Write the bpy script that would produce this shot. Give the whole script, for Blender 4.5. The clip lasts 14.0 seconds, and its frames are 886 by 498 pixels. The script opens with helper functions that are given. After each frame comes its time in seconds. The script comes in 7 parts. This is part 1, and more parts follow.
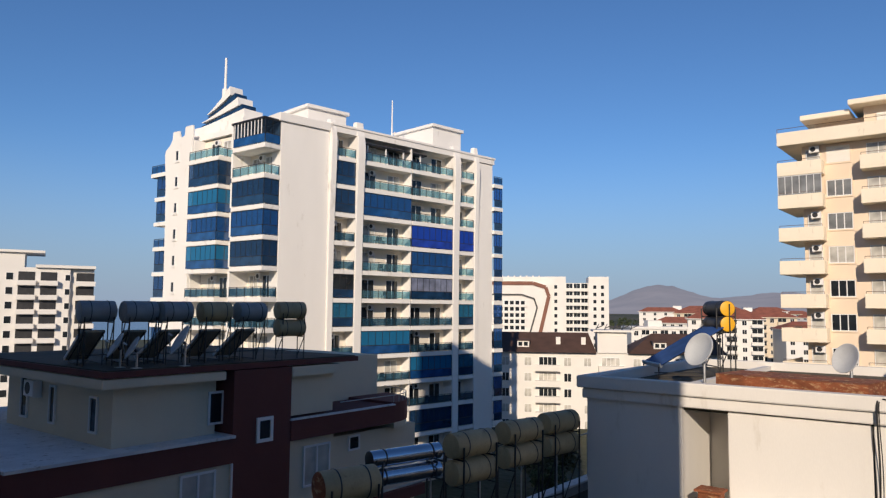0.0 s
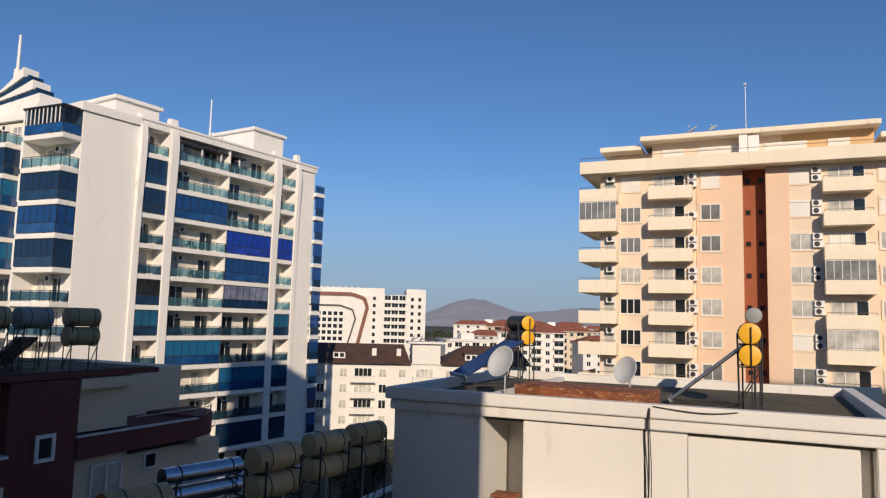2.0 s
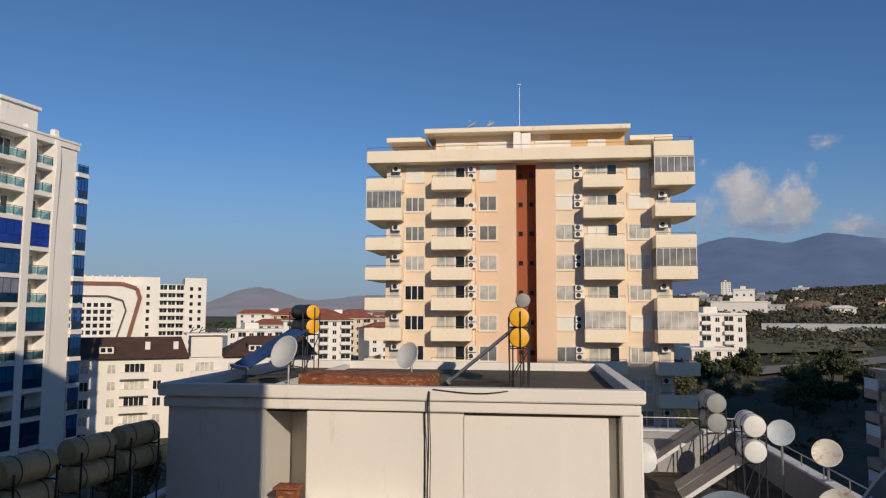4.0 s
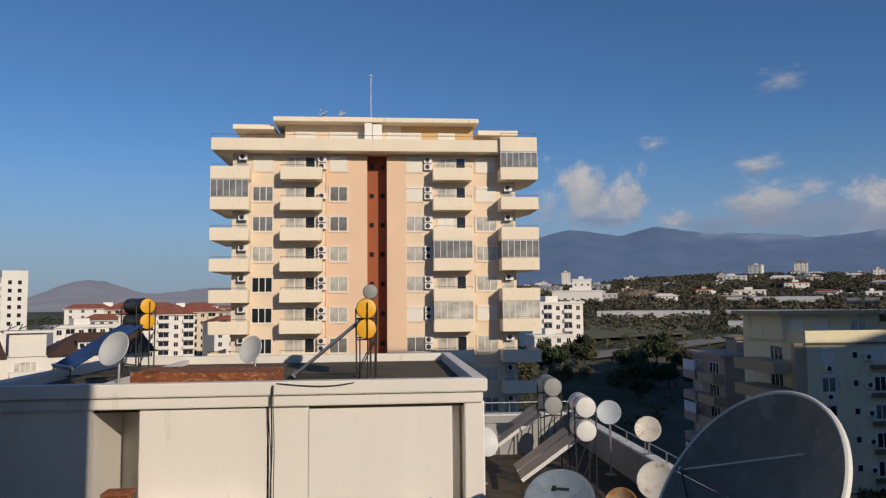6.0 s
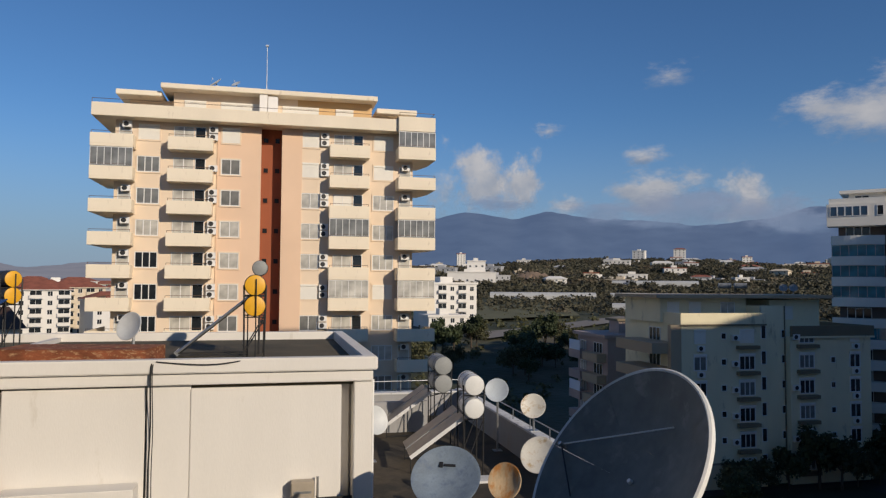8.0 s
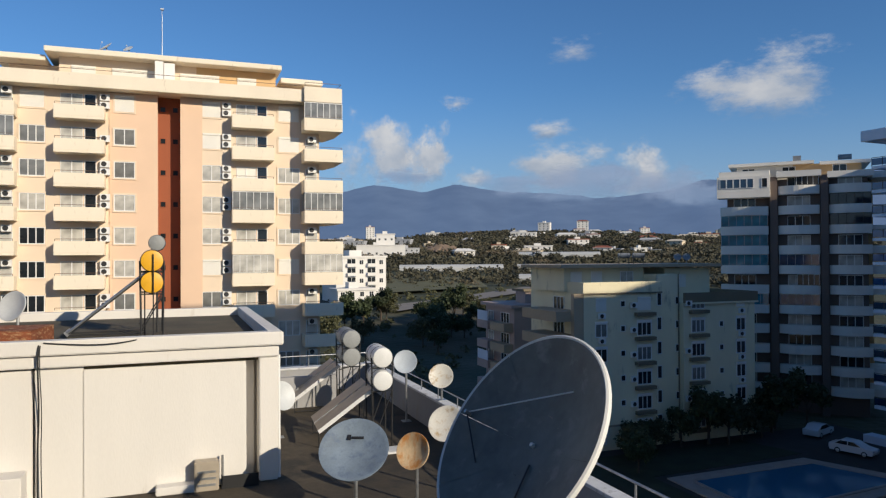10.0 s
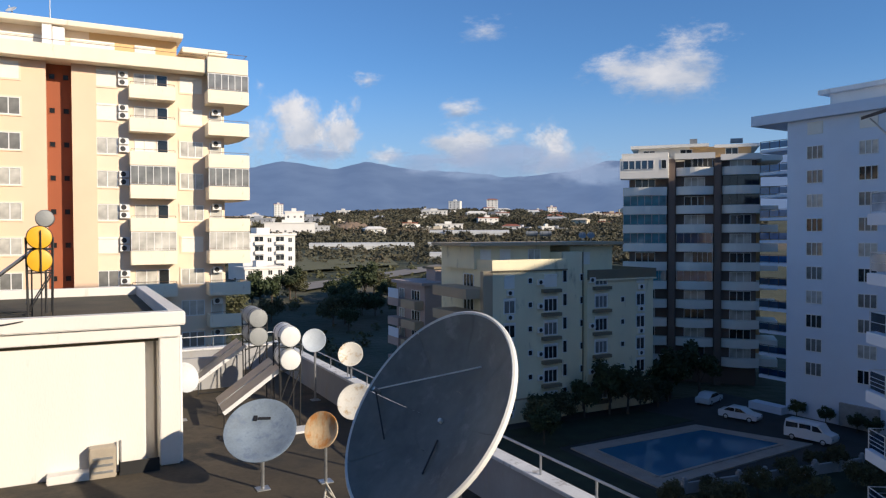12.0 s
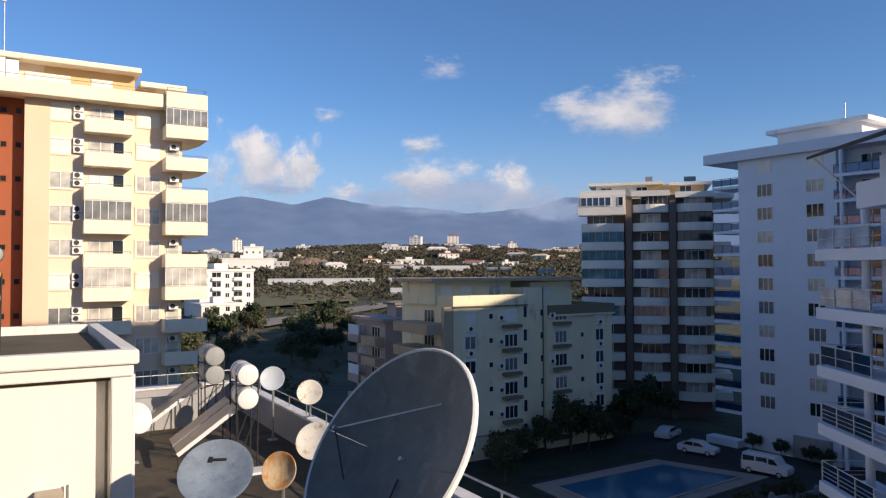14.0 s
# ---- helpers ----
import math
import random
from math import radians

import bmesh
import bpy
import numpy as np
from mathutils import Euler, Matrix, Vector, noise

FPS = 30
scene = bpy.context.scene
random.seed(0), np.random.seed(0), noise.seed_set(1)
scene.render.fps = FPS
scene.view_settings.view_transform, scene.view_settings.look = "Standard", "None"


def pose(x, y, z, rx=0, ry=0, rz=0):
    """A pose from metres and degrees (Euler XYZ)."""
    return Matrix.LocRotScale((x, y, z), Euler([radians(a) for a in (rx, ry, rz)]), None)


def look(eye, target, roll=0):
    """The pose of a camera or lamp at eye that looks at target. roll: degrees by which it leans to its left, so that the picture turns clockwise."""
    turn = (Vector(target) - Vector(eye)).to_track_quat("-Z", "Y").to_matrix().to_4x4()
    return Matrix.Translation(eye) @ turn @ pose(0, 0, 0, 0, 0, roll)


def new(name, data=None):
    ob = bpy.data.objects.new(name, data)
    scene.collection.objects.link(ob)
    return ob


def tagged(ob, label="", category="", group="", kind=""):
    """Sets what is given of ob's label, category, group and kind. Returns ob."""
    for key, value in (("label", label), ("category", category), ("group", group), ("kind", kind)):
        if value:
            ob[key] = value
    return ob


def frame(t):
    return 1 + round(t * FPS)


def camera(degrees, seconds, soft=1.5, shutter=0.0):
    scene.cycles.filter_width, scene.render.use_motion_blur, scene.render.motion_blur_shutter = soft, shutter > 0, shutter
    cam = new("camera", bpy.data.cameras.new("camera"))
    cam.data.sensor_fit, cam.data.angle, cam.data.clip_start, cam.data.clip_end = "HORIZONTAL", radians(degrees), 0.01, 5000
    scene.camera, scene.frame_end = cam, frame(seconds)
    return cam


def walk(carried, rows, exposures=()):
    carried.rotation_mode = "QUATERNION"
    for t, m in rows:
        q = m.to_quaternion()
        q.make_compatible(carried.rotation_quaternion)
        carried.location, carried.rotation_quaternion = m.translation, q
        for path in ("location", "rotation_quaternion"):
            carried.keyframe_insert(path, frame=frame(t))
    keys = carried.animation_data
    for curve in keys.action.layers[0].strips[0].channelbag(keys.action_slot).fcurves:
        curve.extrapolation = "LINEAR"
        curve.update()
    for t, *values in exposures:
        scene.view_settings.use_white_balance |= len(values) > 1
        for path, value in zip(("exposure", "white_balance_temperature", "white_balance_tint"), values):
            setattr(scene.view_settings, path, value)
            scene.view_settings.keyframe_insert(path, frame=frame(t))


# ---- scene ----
cam = camera(63.60, 14.0, 1.25)
ROWS = [  # seconds, eye x, y, z, pitch, roll, yaw
    (0.0, 0.000, -0.000, 21.000, 4.71, -0.49, 38.20),
    (0.5, 0.091, -0.009, 20.999, 4.54, -0.68, 37.90),
    (1.0, 0.148, -0.004, 21.006, 5.14, -1.76, 35.12),
    (1.5, 0.185, 0.008, 21.012, 5.64, -2.04, 28.97),
    (2.0, 0.191, 0.014, 21.016, 5.83, -1.48, 23.78),
    (2.5, 0.193, 0.025, 21.018, 5.62, -0.89, 19.39),
    (3.0, 0.210, 0.032, 21.031, 5.46, -0.50, 14.65),
    (3.5, 0.225, 0.030, 21.037, 5.24, -0.45, 10.32),
    (3.7, 0.233, 0.036, 21.044, 5.19, -0.37, 8.90),
    (5.8, 0.379, 0.060, 21.053, 4.43, 0.54, -3.74),
    (6.0, 0.386, 0.063, 21.049, 4.35, 0.52, -4.88),
    (6.5, 0.409, 0.079, 21.030, 3.84, 0.28, -7.48),
    (7.0, 0.430, 0.102, 21.027, 3.26, -0.14, -9.83),
    (7.5, 0.456, 0.123, 21.019, 2.96, -0.18, -11.57),
    (8.0, 0.480, 0.150, 21.016, 2.73, -0.39, -13.21),
    (8.2, 0.489, 0.156, 21.014, 2.64, -0.47, -13.92),
    (10.3, 0.563, 0.194, 20.995, 0.20, 0.39, -21.72),
    (10.5, 0.569, 0.204, 20.993, -0.03, 0.38, -22.59),
    (11.0, 0.595, 0.226, 20.979, -0.78, 0.36, -24.46),
    (11.5, 0.610, 0.243, 20.969, -1.44, 0.04, -26.11),
    (12.0, 0.617, 0.249, 20.975, -1.22, 0.20, -27.58),
    (12.5, 0.619, 0.241, 20.981, -0.65, 0.40, -29.07),
    (13.0, 0.610, 0.232, 20.987, 0.26, 0.33, -30.49),
    (13.5, 0.604, 0.213, 20.988, 0.83, 0.30, -30.90),
    (14.0, 0.592, 0.195, 20.993, 1.62, 0.24, -30.72),
]
walk(cam, [(t, pose(x, y, z, 90 + p, r, w)) for t, x, y, z, p, r, w in ROWS],
     [(0.0, -0.18, 6400, 10), (1.5, -0.22, 6450, 10), (3.0, -0.4, 6550, 10), (3.7, -0.46, 6500, 9), (5.8, -0.5, 6400, 8), (7.0, -0.5, 6350, 8), (8.2, -0.46, 6300, 7), (10.3, -0.1, 6200, 4),
      (11.0, 0.0, 6200, 4), (11.5, 0.16, 6150, 3), (12.0, 0.24, 6300, 7), (12.5, 0.3, 6350, 8), (13.0, 0.32, 6500, 10), (14.0, 0.28, 6650, 11)])

# ---- sky and sun: low morning sun from behind the camera, a little to its right ----
SUN_ELEV, SUN_TURN = 22.0, 29.0  # height; degrees by which the light travels left of +y
world = bpy.data.worlds.new("sky")
scene.world = world
world.use_nodes = True
wn = world.node_tree.nodes
sky = wn.new("ShaderNodeTexSky")
sky.sky_type, sky.sun_disc = "NISHITA", False
sky.sun_elevation = radians(SUN_ELEV)
sky.sun_rotation = radians(180 - SUN_TURN)
sky.altitude, sky.air_density, sky.dust_density, sky.ozone_density = 50, 1.0, 0.15, 4.0
wn["Background"].inputs["Strength"].default_value = 0.1
clear = wn.new("ShaderNodeMix")  # the deep blue of very clear winter air
clear.data_type, clear.blend_type = "RGBA", "MULTIPLY"
clear.inputs["Factor"].default_value, clear.inputs["B"].default_value = 1.0, (0.73, 0.94, 1.17, 1)
world.node_tree.links.new(sky.outputs[0], clear.inputs["A"])
world.node_tree.links.new(clear.outputs["Result"], wn["Background"].inputs["Color"])
sun_data = bpy.data.lights.new("sun", "SUN")
sun_data.energy, sun_data.angle, sun_data.color = 5.0, radians(0.5), (1.0, 0.83, 0.64)
sun = new("sun", sun_data)
se, sa = radians(SUN_ELEV), radians(SUN_TURN)
travel = Vector((-math.sin(sa) * math.cos(se), math.cos(sa) * math.cos(se), -math.sin(se)))
sun.matrix_world = look(-travel * 50, (0, 0, 0))

# ---- materials ----
MATS = {}


def shader(name):
    m = bpy.data.materials.new(name)
    m.use_nodes = True
    return m, m.node_tree.nodes, m.node_tree.links, m.node_tree.nodes["Principled BSDF"]


def surface(name, color, rough=0.8, metal=0.0, vary=0.12, scale=1.2, fine=25.0, bump=0.15, stain=None, stain_amount=0.0, streak=1.0, by_object=0.0):
    """A painted, plastered, metal or stone surface: broad and fine variation, fine relief, optional stains."""
    m, n, l, b = shader(name)
    b.inputs["Roughness"].default_value, b.inputs["Metallic"].default_value = rough, metal
    co = n.new("ShaderNodeTexCoord")
    mp = n.new("ShaderNodeMapping")
    mp.inputs["Scale"].default_value = (1, 1, streak)
    l.new(co.outputs["Object"], mp.inputs["Vector"])
    broad, small = n.new("ShaderNodeTexNoise"), n.new("ShaderNodeTexNoise")
    for tex, s in ((broad, scale), (small, fine)):
        tex.inputs["Scale"].default_value, tex.inputs["Detail"].default_value = s, 5
        l.new(mp.outputs[0], tex.inputs["Vector"])
    ramp = n.new("ShaderNodeMapRange")
    ramp.inputs["From Min"].default_value, ramp.inputs["From Max"].default_value = 0.3, 0.7
    ramp.inputs["To Min"].default_value, ramp.inputs["To Max"].default_value = 1 - vary, 1 + vary * 0.6
    l.new(broad.outputs["Fac"], ramp.inputs["Value"])
    ramp2 = n.new("ShaderNodeMapRange")
    ramp2.inputs["From Min"].default_value, ramp2.inputs["From Max"].default_value = 0.25, 0.75
    ramp2.inputs["To Min"].default_value, ramp2.inputs["To Max"].default_value = 1 - vary * 0.5, 1 + vary * 0.3
    l.new(small.outputs["Fac"], ramp2.inputs["Value"])
    mul = n.new("ShaderNodeMath")
    mul.operation = "MULTIPLY"
    l.new(ramp.outputs[0], mul.inputs[0])
    l.new(ramp2.outputs[0], mul.inputs[1])
    value = mul.outputs[0]
    if by_object:
        info = n.new("ShaderNodeObjectInfo")
        r3 = n.new("ShaderNodeMapRange")
        r3.inputs["To Min"].default_value, r3.inputs["To Max"].default_value = 1 - by_object, 1 + by_object
        l.new(info.outputs["Random"], r3.inputs["Value"])
        m2 = n.new("ShaderNodeMath")
        m2.operation = "MULTIPLY"
        l.new(value, m2.inputs[0])
        l.new(r3.outputs[0], m2.inputs[1])
        value = m2.outputs[0]
    mix = n.new("ShaderNodeMix")
    mix.data_type, mix.blend_type = "RGBA", "MULTIPLY"
    mix.inputs["Factor"].default_value = 1
    mix.inputs["A"].default_value = (*color, 1)
    comb = n.new("ShaderNodeCombineColor")
    for k in range(3):
        l.new(value, comb.inputs[k])
    l.new(comb.outputs[0], mix.inputs["B"])
    out = mix.outputs["Result"]
    if stain:
        tex = n.new("ShaderNodeTexNoise")
        tex.inputs["Scale"].default_value, tex.inputs["Detail"].default_value, tex.inputs["Roughness"].default_value = scale * 2.3, 8, 0.65
        l.new(mp.outputs[0], tex.inputs["Vector"])
        cut = n.new("ShaderNodeMapRange")
        cut.inputs["From Min"].default_value, cut.inputs["From Max"].default_value = 0.62 - stain_amount * 0.3, 0.72 - stain_amount * 0.2
        l.new(tex.outputs["Fac"], cut.inputs["Value"])
        mx = n.new("ShaderNodeMix")
        mx.data_type = "RGBA"
        mx.inputs["B"].default_value = (*stain, 1)
        l.new(cut.outputs[0], mx.inputs["Factor"])
        l.new(out, mx.inputs["A"])
        out = mx.outputs["Result"]
    l.new(out, b.inputs["Base Color"])
    if bump:
        bp = n.new("ShaderNodeBump")
        bp.inputs["Strength"].default_value, bp.inputs["Distance"].default_value = bump, 0.02
        l.new(small.outputs["Fac"], bp.inputs["Height"])
        l.new(bp.outputs[0], b.inputs["Normal"])
    MATS[name] = m
    return m


def glossy_glass(name, color, rough=0.05, spec=0.5, coat=0.0):
    """Window glass seen from outside: dark room behind, a clear reflection on it."""
    m, n, l, b = shader(name)
    tex = n.new("ShaderNodeTexNoise")
    tex.inputs["Scale"].default_value, tex.inputs["Detail"].default_value = 0.7, 3
    co = n.new("ShaderNodeTexCoord")
    l.new(co.outputs["Object"], tex.inputs["Vector"])
    mr = n.new("ShaderNodeMapRange")
    mr.inputs["From Min"].default_value, mr.inputs["From Max"].default_value = 0.3, 0.7
    mr.inputs["To Min"].default_value, mr.inputs["To Max"].default_value = 0.55, 1.35
    l.new(tex.outputs["Fac"], mr.inputs["Value"])
    mix = n.new("ShaderNodeMix")
    mix.data_type, mix.blend_type = "RGBA", "MULTIPLY"
    mix.inputs["Factor"].default_value, mix.inputs["A"].default_value = 1, (*color, 1)
    l.new(mr.outputs[0], mix.inputs["B"])
    l.new(mix.outputs["Result"], b.inputs["Base Color"])
    b.inputs["Roughness"].default_value, b.inputs["Specular IOR Level"].default_value = rough, spec
    b.inputs["Coat Weight"].default_value = coat
    MATS[name] = m
    return m


WHITE = surface("white_render", (0.85, 0.82, 0.77), 0.85, vary=0.05, scale=0.25, bump=0.05, stain=(0.62, 0.58, 0.52), stain_amount=0.05, streak=0.3)
TT_WALL = surface("pale_peach_render", (0.80, 0.65, 0.49), 0.85, vary=0.06, scale=0.3, bump=0.05)
TT_CREAM = surface("cream_render", (0.85, 0.75, 0.59), 0.85, vary=0.06, scale=0.4, bump=0.05, stain=(0.55, 0.45, 0.33), stain_amount=0.02, streak=0.3)
TT_SALMON = surface("salmon_render", (0.80, 0.57, 0.40), 0.85, vary=0.05, scale=0.3, bump=0.05)
TT_RUST = surface("rust_red_render", (0.30, 0.09, 0.04), 0.85, vary=0.08, scale=0.3, bump=0.05)
PB_WHITE = surface("white_plaster", (0.74, 0.71, 0.665), 0.9, vary=0.05, scale=0.7, fine=40, bump=0.12, stain=(0.62, 0.58, 0.52), stain_amount=0.02, streak=0.25)
DECK = surface("weathered_roof_screed", (0.072, 0.057, 0.038), 0.9, vary=0.4, scale=0.35, fine=9, bump=0.3, stain=(0.032, 0.028, 0.022), stain_amount=0.4)
ROOF_FELT = surface("mossy_roof_felt", (0.105, 0.085, 0.052), 0.95, vary=0.35, scale=0.6, fine=18, bump=0.3, stain=(0.09, 0.08, 0.05), stain_amount=0.35)
RED_WALL = surface("dark_red_render", (0.14, 0.042, 0.036), 0.85, vary=0.08, scale=0.5, bump=0.08)
RB_CREAM = surface("ivory_render", (0.68, 0.60, 0.45), 0.85, vary=0.06, scale=0.5, bump=0.08)
GB_WALL = surface("pale_olive_render", (0.78, 0.71, 0.50), 0.88, vary=0.08, scale=0.3, bump=0.05, stain=(0.36, 0.34, 0.24), stain_amount=0.08, streak=0.3)
GB_BAND = surface("tan_band_render", (0.45, 0.36, 0.25), 0.88, vary=0.08, scale=0.4, bump=0.05)
GB_DARK = surface("brown_parapet_render", (0.20, 0.165, 0.11), 0.88, vary=0.1, scale=0.4, bump=0.05)
BW_WALL = surface("bluish_white_render", (0.68, 0.73, 0.82), 0.85, vary=0.04, scale=0.3, bump=0.04)
RT_WALL = surface("grey_cream_render", (0.80, 0.77, 0.70), 0.85, vary=0.06, scale=0.3, bump=0.04)
RT_DARK = surface("brown_render", (0.16, 0.12, 0.10), 0.85, vary=0.08, scale=0.3, bump=0.04)
OCHRE = surface("ochre_render", (0.68, 0.45, 0.22), 0.85, vary=0.06, scale=0.4, bump=0.04)
FRAME = surface("white_upvc", (0.78, 0.77, 0.75), 0.45, vary=0.04, bump=0.0)
SHUTTER = surface("white_roller_shutter", (0.80, 0.77, 0.70), 0.55, vary=0.04, bump=0.02)
DARK_METAL = surface("dark_painted_steel", (0.05, 0.05, 0.052), 0.5, 0.6, vary=0.2, bump=0.05)
GALV = surface("galvanised_steel", (0.45, 0.46, 0.47), 0.42, 0.85, vary=0.2, scale=4, bump=0.05)
BRONZE = surface("bronze_rail", (0.16, 0.10, 0.06), 0.5, 0.3, vary=0.15, bump=0.0)
GLASS_DARK = glossy_glass("dark_window_glass", (0.020, 0.024, 0.028), 0.06, 0.6)
GLASS_HALF = glossy_glass("half_curtained_glass", (0.20, 0.20, 0.19), 0.08, 0.6)
GLASS_CURTAIN = glossy_glass("curtained_window_glass", (0.52, 0.50, 0.45), 0.12, 0.5)
GLASS_BLUE = glossy_glass("blue_balcony_glass", (0.010, 0.065, 0.20), 0.05, 0.8, 0.3)
GLASS_ROYAL = glossy_glass("royal_blue_glass", (0.01, 0.04, 0.32), 0.07, 0.8, 0.3)
GLASS_TEAL = glossy_glass("teal_balcony_glass", (0.03, 0.17, 0.22), 0.06, 0.8, 0.3)
GLASS_NAVY = glossy_glass("navy_balcony_glass", (0.009, 0.035, 0.085), 0.05, 0.8, 0.3)

# ---- mesh helpers ----


class Build:
    """Collects simple solids in one bmesh."""

    def __init__(self):
        self.bm = bmesh.new()

    def box(self, x0, x1, y0, y1, z0, z1):
        v = [self.bm.verts.new(p) for p in ((x0, y0, z0), (x1, y0, z0), (x1, y1, z0), (x0, y1, z0), (x0, y0, z1), (x1, y0, z1), (x1, y1, z1), (x0, y1, z1))]
        for f in ((3, 2, 1, 0), (4, 5, 6, 7), (0, 1, 5, 4), (1, 2, 6, 5), (2, 3, 7, 6), (3, 0, 4, 7)):
            self.bm.faces.new([v[i] for i in f])
        return self

    def prism(self, outline, z0, z1):
        """A solid over a closed outline of (x, y), counter-clockwise."""
        a = [self.bm.verts.new((x, y, z0)) for x, y in outline]
        b = [self.bm.verts.new((x, y, z1)) for x, y in outline]
        n = len(outline)
        self.bm.faces.new(a[::-1])
        self.bm.faces.new(b)
        for i in range(n):
            self.bm.faces.new((a[i], a[(i + 1) % n], b[(i + 1) % n], b[i]))
        return self

    def lattice(self, xs, zs, solid_cell, y0, y1):
        """A flat frame of joined cells between the lines xs and zs, from y0 to y1."""
        verts = {}

        def v(i, j, y):
            if (i, j, y) not in verts:
                verts[i, j, y] = self.bm.verts.new((xs[i], y, zs[j]))
            return verts[i, j, y]
        nx, nz = len(xs) - 1, len(zs) - 1
        on = {(i, j) for i in range(nx) for j in range(nz) if solid_cell(i, j)}
        for i, j in on:
            self.bm.faces.new((v(i, j, y0), v(i + 1, j, y0), v(i + 1, j + 1, y0), v(i, j + 1, y0)))
            self.bm.faces.new((v(i, j + 1, y1), v(i + 1, j + 1, y1), v(i + 1, j, y1), v(i, j, y1)))
            for (di, dj), (a, b) in (((-1, 0), ((i, j + 1), (i, j))), ((1, 0), ((i + 1, j), (i + 1, j + 1))), ((0, -1), ((i, j), (i + 1, j))), ((0, 1), ((i + 1, j + 1), (i, j + 1)))):
                if (i + di, j + dj) not in on:
                    self.bm.faces.new((v(*b, y0), v(*a, y0), v(*a, y1), v(*b, y1)))
        return self

    def tube(self, p, q, r, r2=None, seg=8):
        """A round bar from p to q."""
        p, q = Vector(p), Vector(q)
        m = Matrix.Translation((p + q) / 2) @ (q - p).to_track_quat("Z", "Y").to_matrix().to_4x4()
        bmesh.ops.create_cone(self.bm, cap_ends=True, segments=seg, radius1=r, radius2=r if r2 is None else r2, depth=(q - p).length, matrix=m)
        return self

    def rails(self, points, r, seg=6):
        for p, q in zip(points, points[1:]):
            self.tube(p, q, r, seg=seg)
        return self

    def turn(self, profile, m=None, seg=32):
        """A solid of revolution about local z from (radius, height) points."""
        m = m or Matrix()
        rings = []
        for r, h in profile:
            if r < 1e-5:
                rings.append([self.bm.verts.new(m @ Vector((0, 0, h)))])
            else:
                rings.append([self.bm.verts.new(m @ Vector((r * math.cos(2 * math.pi * k / seg), r * math.sin(2 * math.pi * k / seg), h))) for k in range(seg)])
        for a, b in zip(rings, rings[1:]):
            for k in range(seg):
                k2 = (k + 1) % seg
                quad = [a[k % len(a)], a[k2 % len(a)], b[k2 % len(b)], b[k % len(b)]]
                seen = []
                for v in quad:
                    if v not in seen:
                        seen.append(v)
                if len(seen) > 2:
                    self.bm.faces.new(seen)
        return self

    def mesh(self, name, material, smooth=False, bevel=0.0):
        if bevel:
            bmesh.ops.bevel(self.bm, geom=self.bm.edges[:], offset=bevel, segments=2, affect="EDGES", clamp_overlap=True)
        me = bpy.data.meshes.new(name)
        self.bm.to_mesh(me)
        self.bm.free()
        for mat in material if isinstance(material, (list, tuple)) else (material,):
            me.materials.append(mat)
        if smooth:
            me.shade_smooth()
            me.set_sharp_from_angle(angle=radians(35))
        return me


def thing(name, label, category, at=(0, 0, 0), turn=0.0, group="", kind=""):
    ob = new(name)
    ob.empty_display_size = 0.2
    ob.matrix_world = pose(*at, 0, 0, turn)
    return tagged(ob, label, category, group, kind)


def part(name, build, material, parent, label="", smooth=False, bevel=0.0):
    data = build if isinstance(build, bpy.types.Mesh) else build.mesh(name, material, smooth, bevel)
    ob = new(name, data)
    ob.parent = parent
    return tagged(ob, label)


def solid(name, build, material, label, category, kind="", group="", smooth=False, bevel=0.0):
    return tagged(new(name, build.mesh(name, material, smooth, bevel)), label, category, group, kind)


def rail_glass(name, color, cover):
    """Thin tinted rail glass: part clear, part reflecting."""
    m, n, l, b = shader(name)
    b.inputs["Base Color"].default_value, b.inputs["Roughness"].default_value = (*color, 1), 0.08
    tr, mx = n.new("ShaderNodeBsdfTransparent"), n.new("ShaderNodeMixShader")
    tr.inputs["Color"].default_value = (*[0.45 + 0.55 * c / max(color) for c in color], 1)
    mx.inputs["Fac"].default_value = cover
    l.new(tr.outputs[0], mx.inputs[1])
    l.new(b.outputs[0], mx.inputs[2])
    l.new(mx.outputs[0], n["Material Output"].inputs["Surface"])
    return m


RAIL_TEAL = rail_glass("teal_rail_glass", (0.10, 0.20, 0.24), 0.34)
RAIL_DARK = rail_glass("dark_rail_glass", (0.02, 0.06, 0.09), 0.6)

# ---- windows, rails and units shared by the buildings ----
# Local axes: x along the wall, -y out of the wall, z up; x is centred, z starts at the sill.
SHARED = {}
FACE = {"front": 0.0, "right": 90.0, "left": -90.0, "back": 180.0}


def window_meshes(w, h, panes, glass, frame_mat, border):
    key = (round(w, 2), round(h, 2), panes, glass.name, frame_mat.name, border)
    if key not in SHARED:
        f = Build()
        xs = [-w / 2 - border, -w / 2]
        for k in range(1, panes):
            xs += [-w / 2 + w * k / panes - 0.04, -w / 2 + w * k / panes + 0.04]
        xs += [w / 2, w / 2 + border]
        f.lattice(xs, [-border, 0, h, h + border], lambda i, j: j != 1 or i % 2 == 0, -0.07, 0.02)
        g = Build().box(-w / 2, w / 2, -0.02, 0.0, 0, h)
        SHARED[key] = f.mesh("window_frame", frame_mat), g.mesh("pane", glass)
    return SHARED[key]


def window(parent, x, y, z, w, h, face="front", panes=2, glass=None, frame_mat=None, border=0.07, name="window"):
    fm, gm = window_meshes(w, h, panes, glass or GLASS_DARK, frame_mat or FRAME, border)
    ob = part(name, fm, None, parent)
    ob.matrix_basis = pose(x, y, z, 0, 0, FACE[face])
    part("pane", gm, None, ob)
    return ob


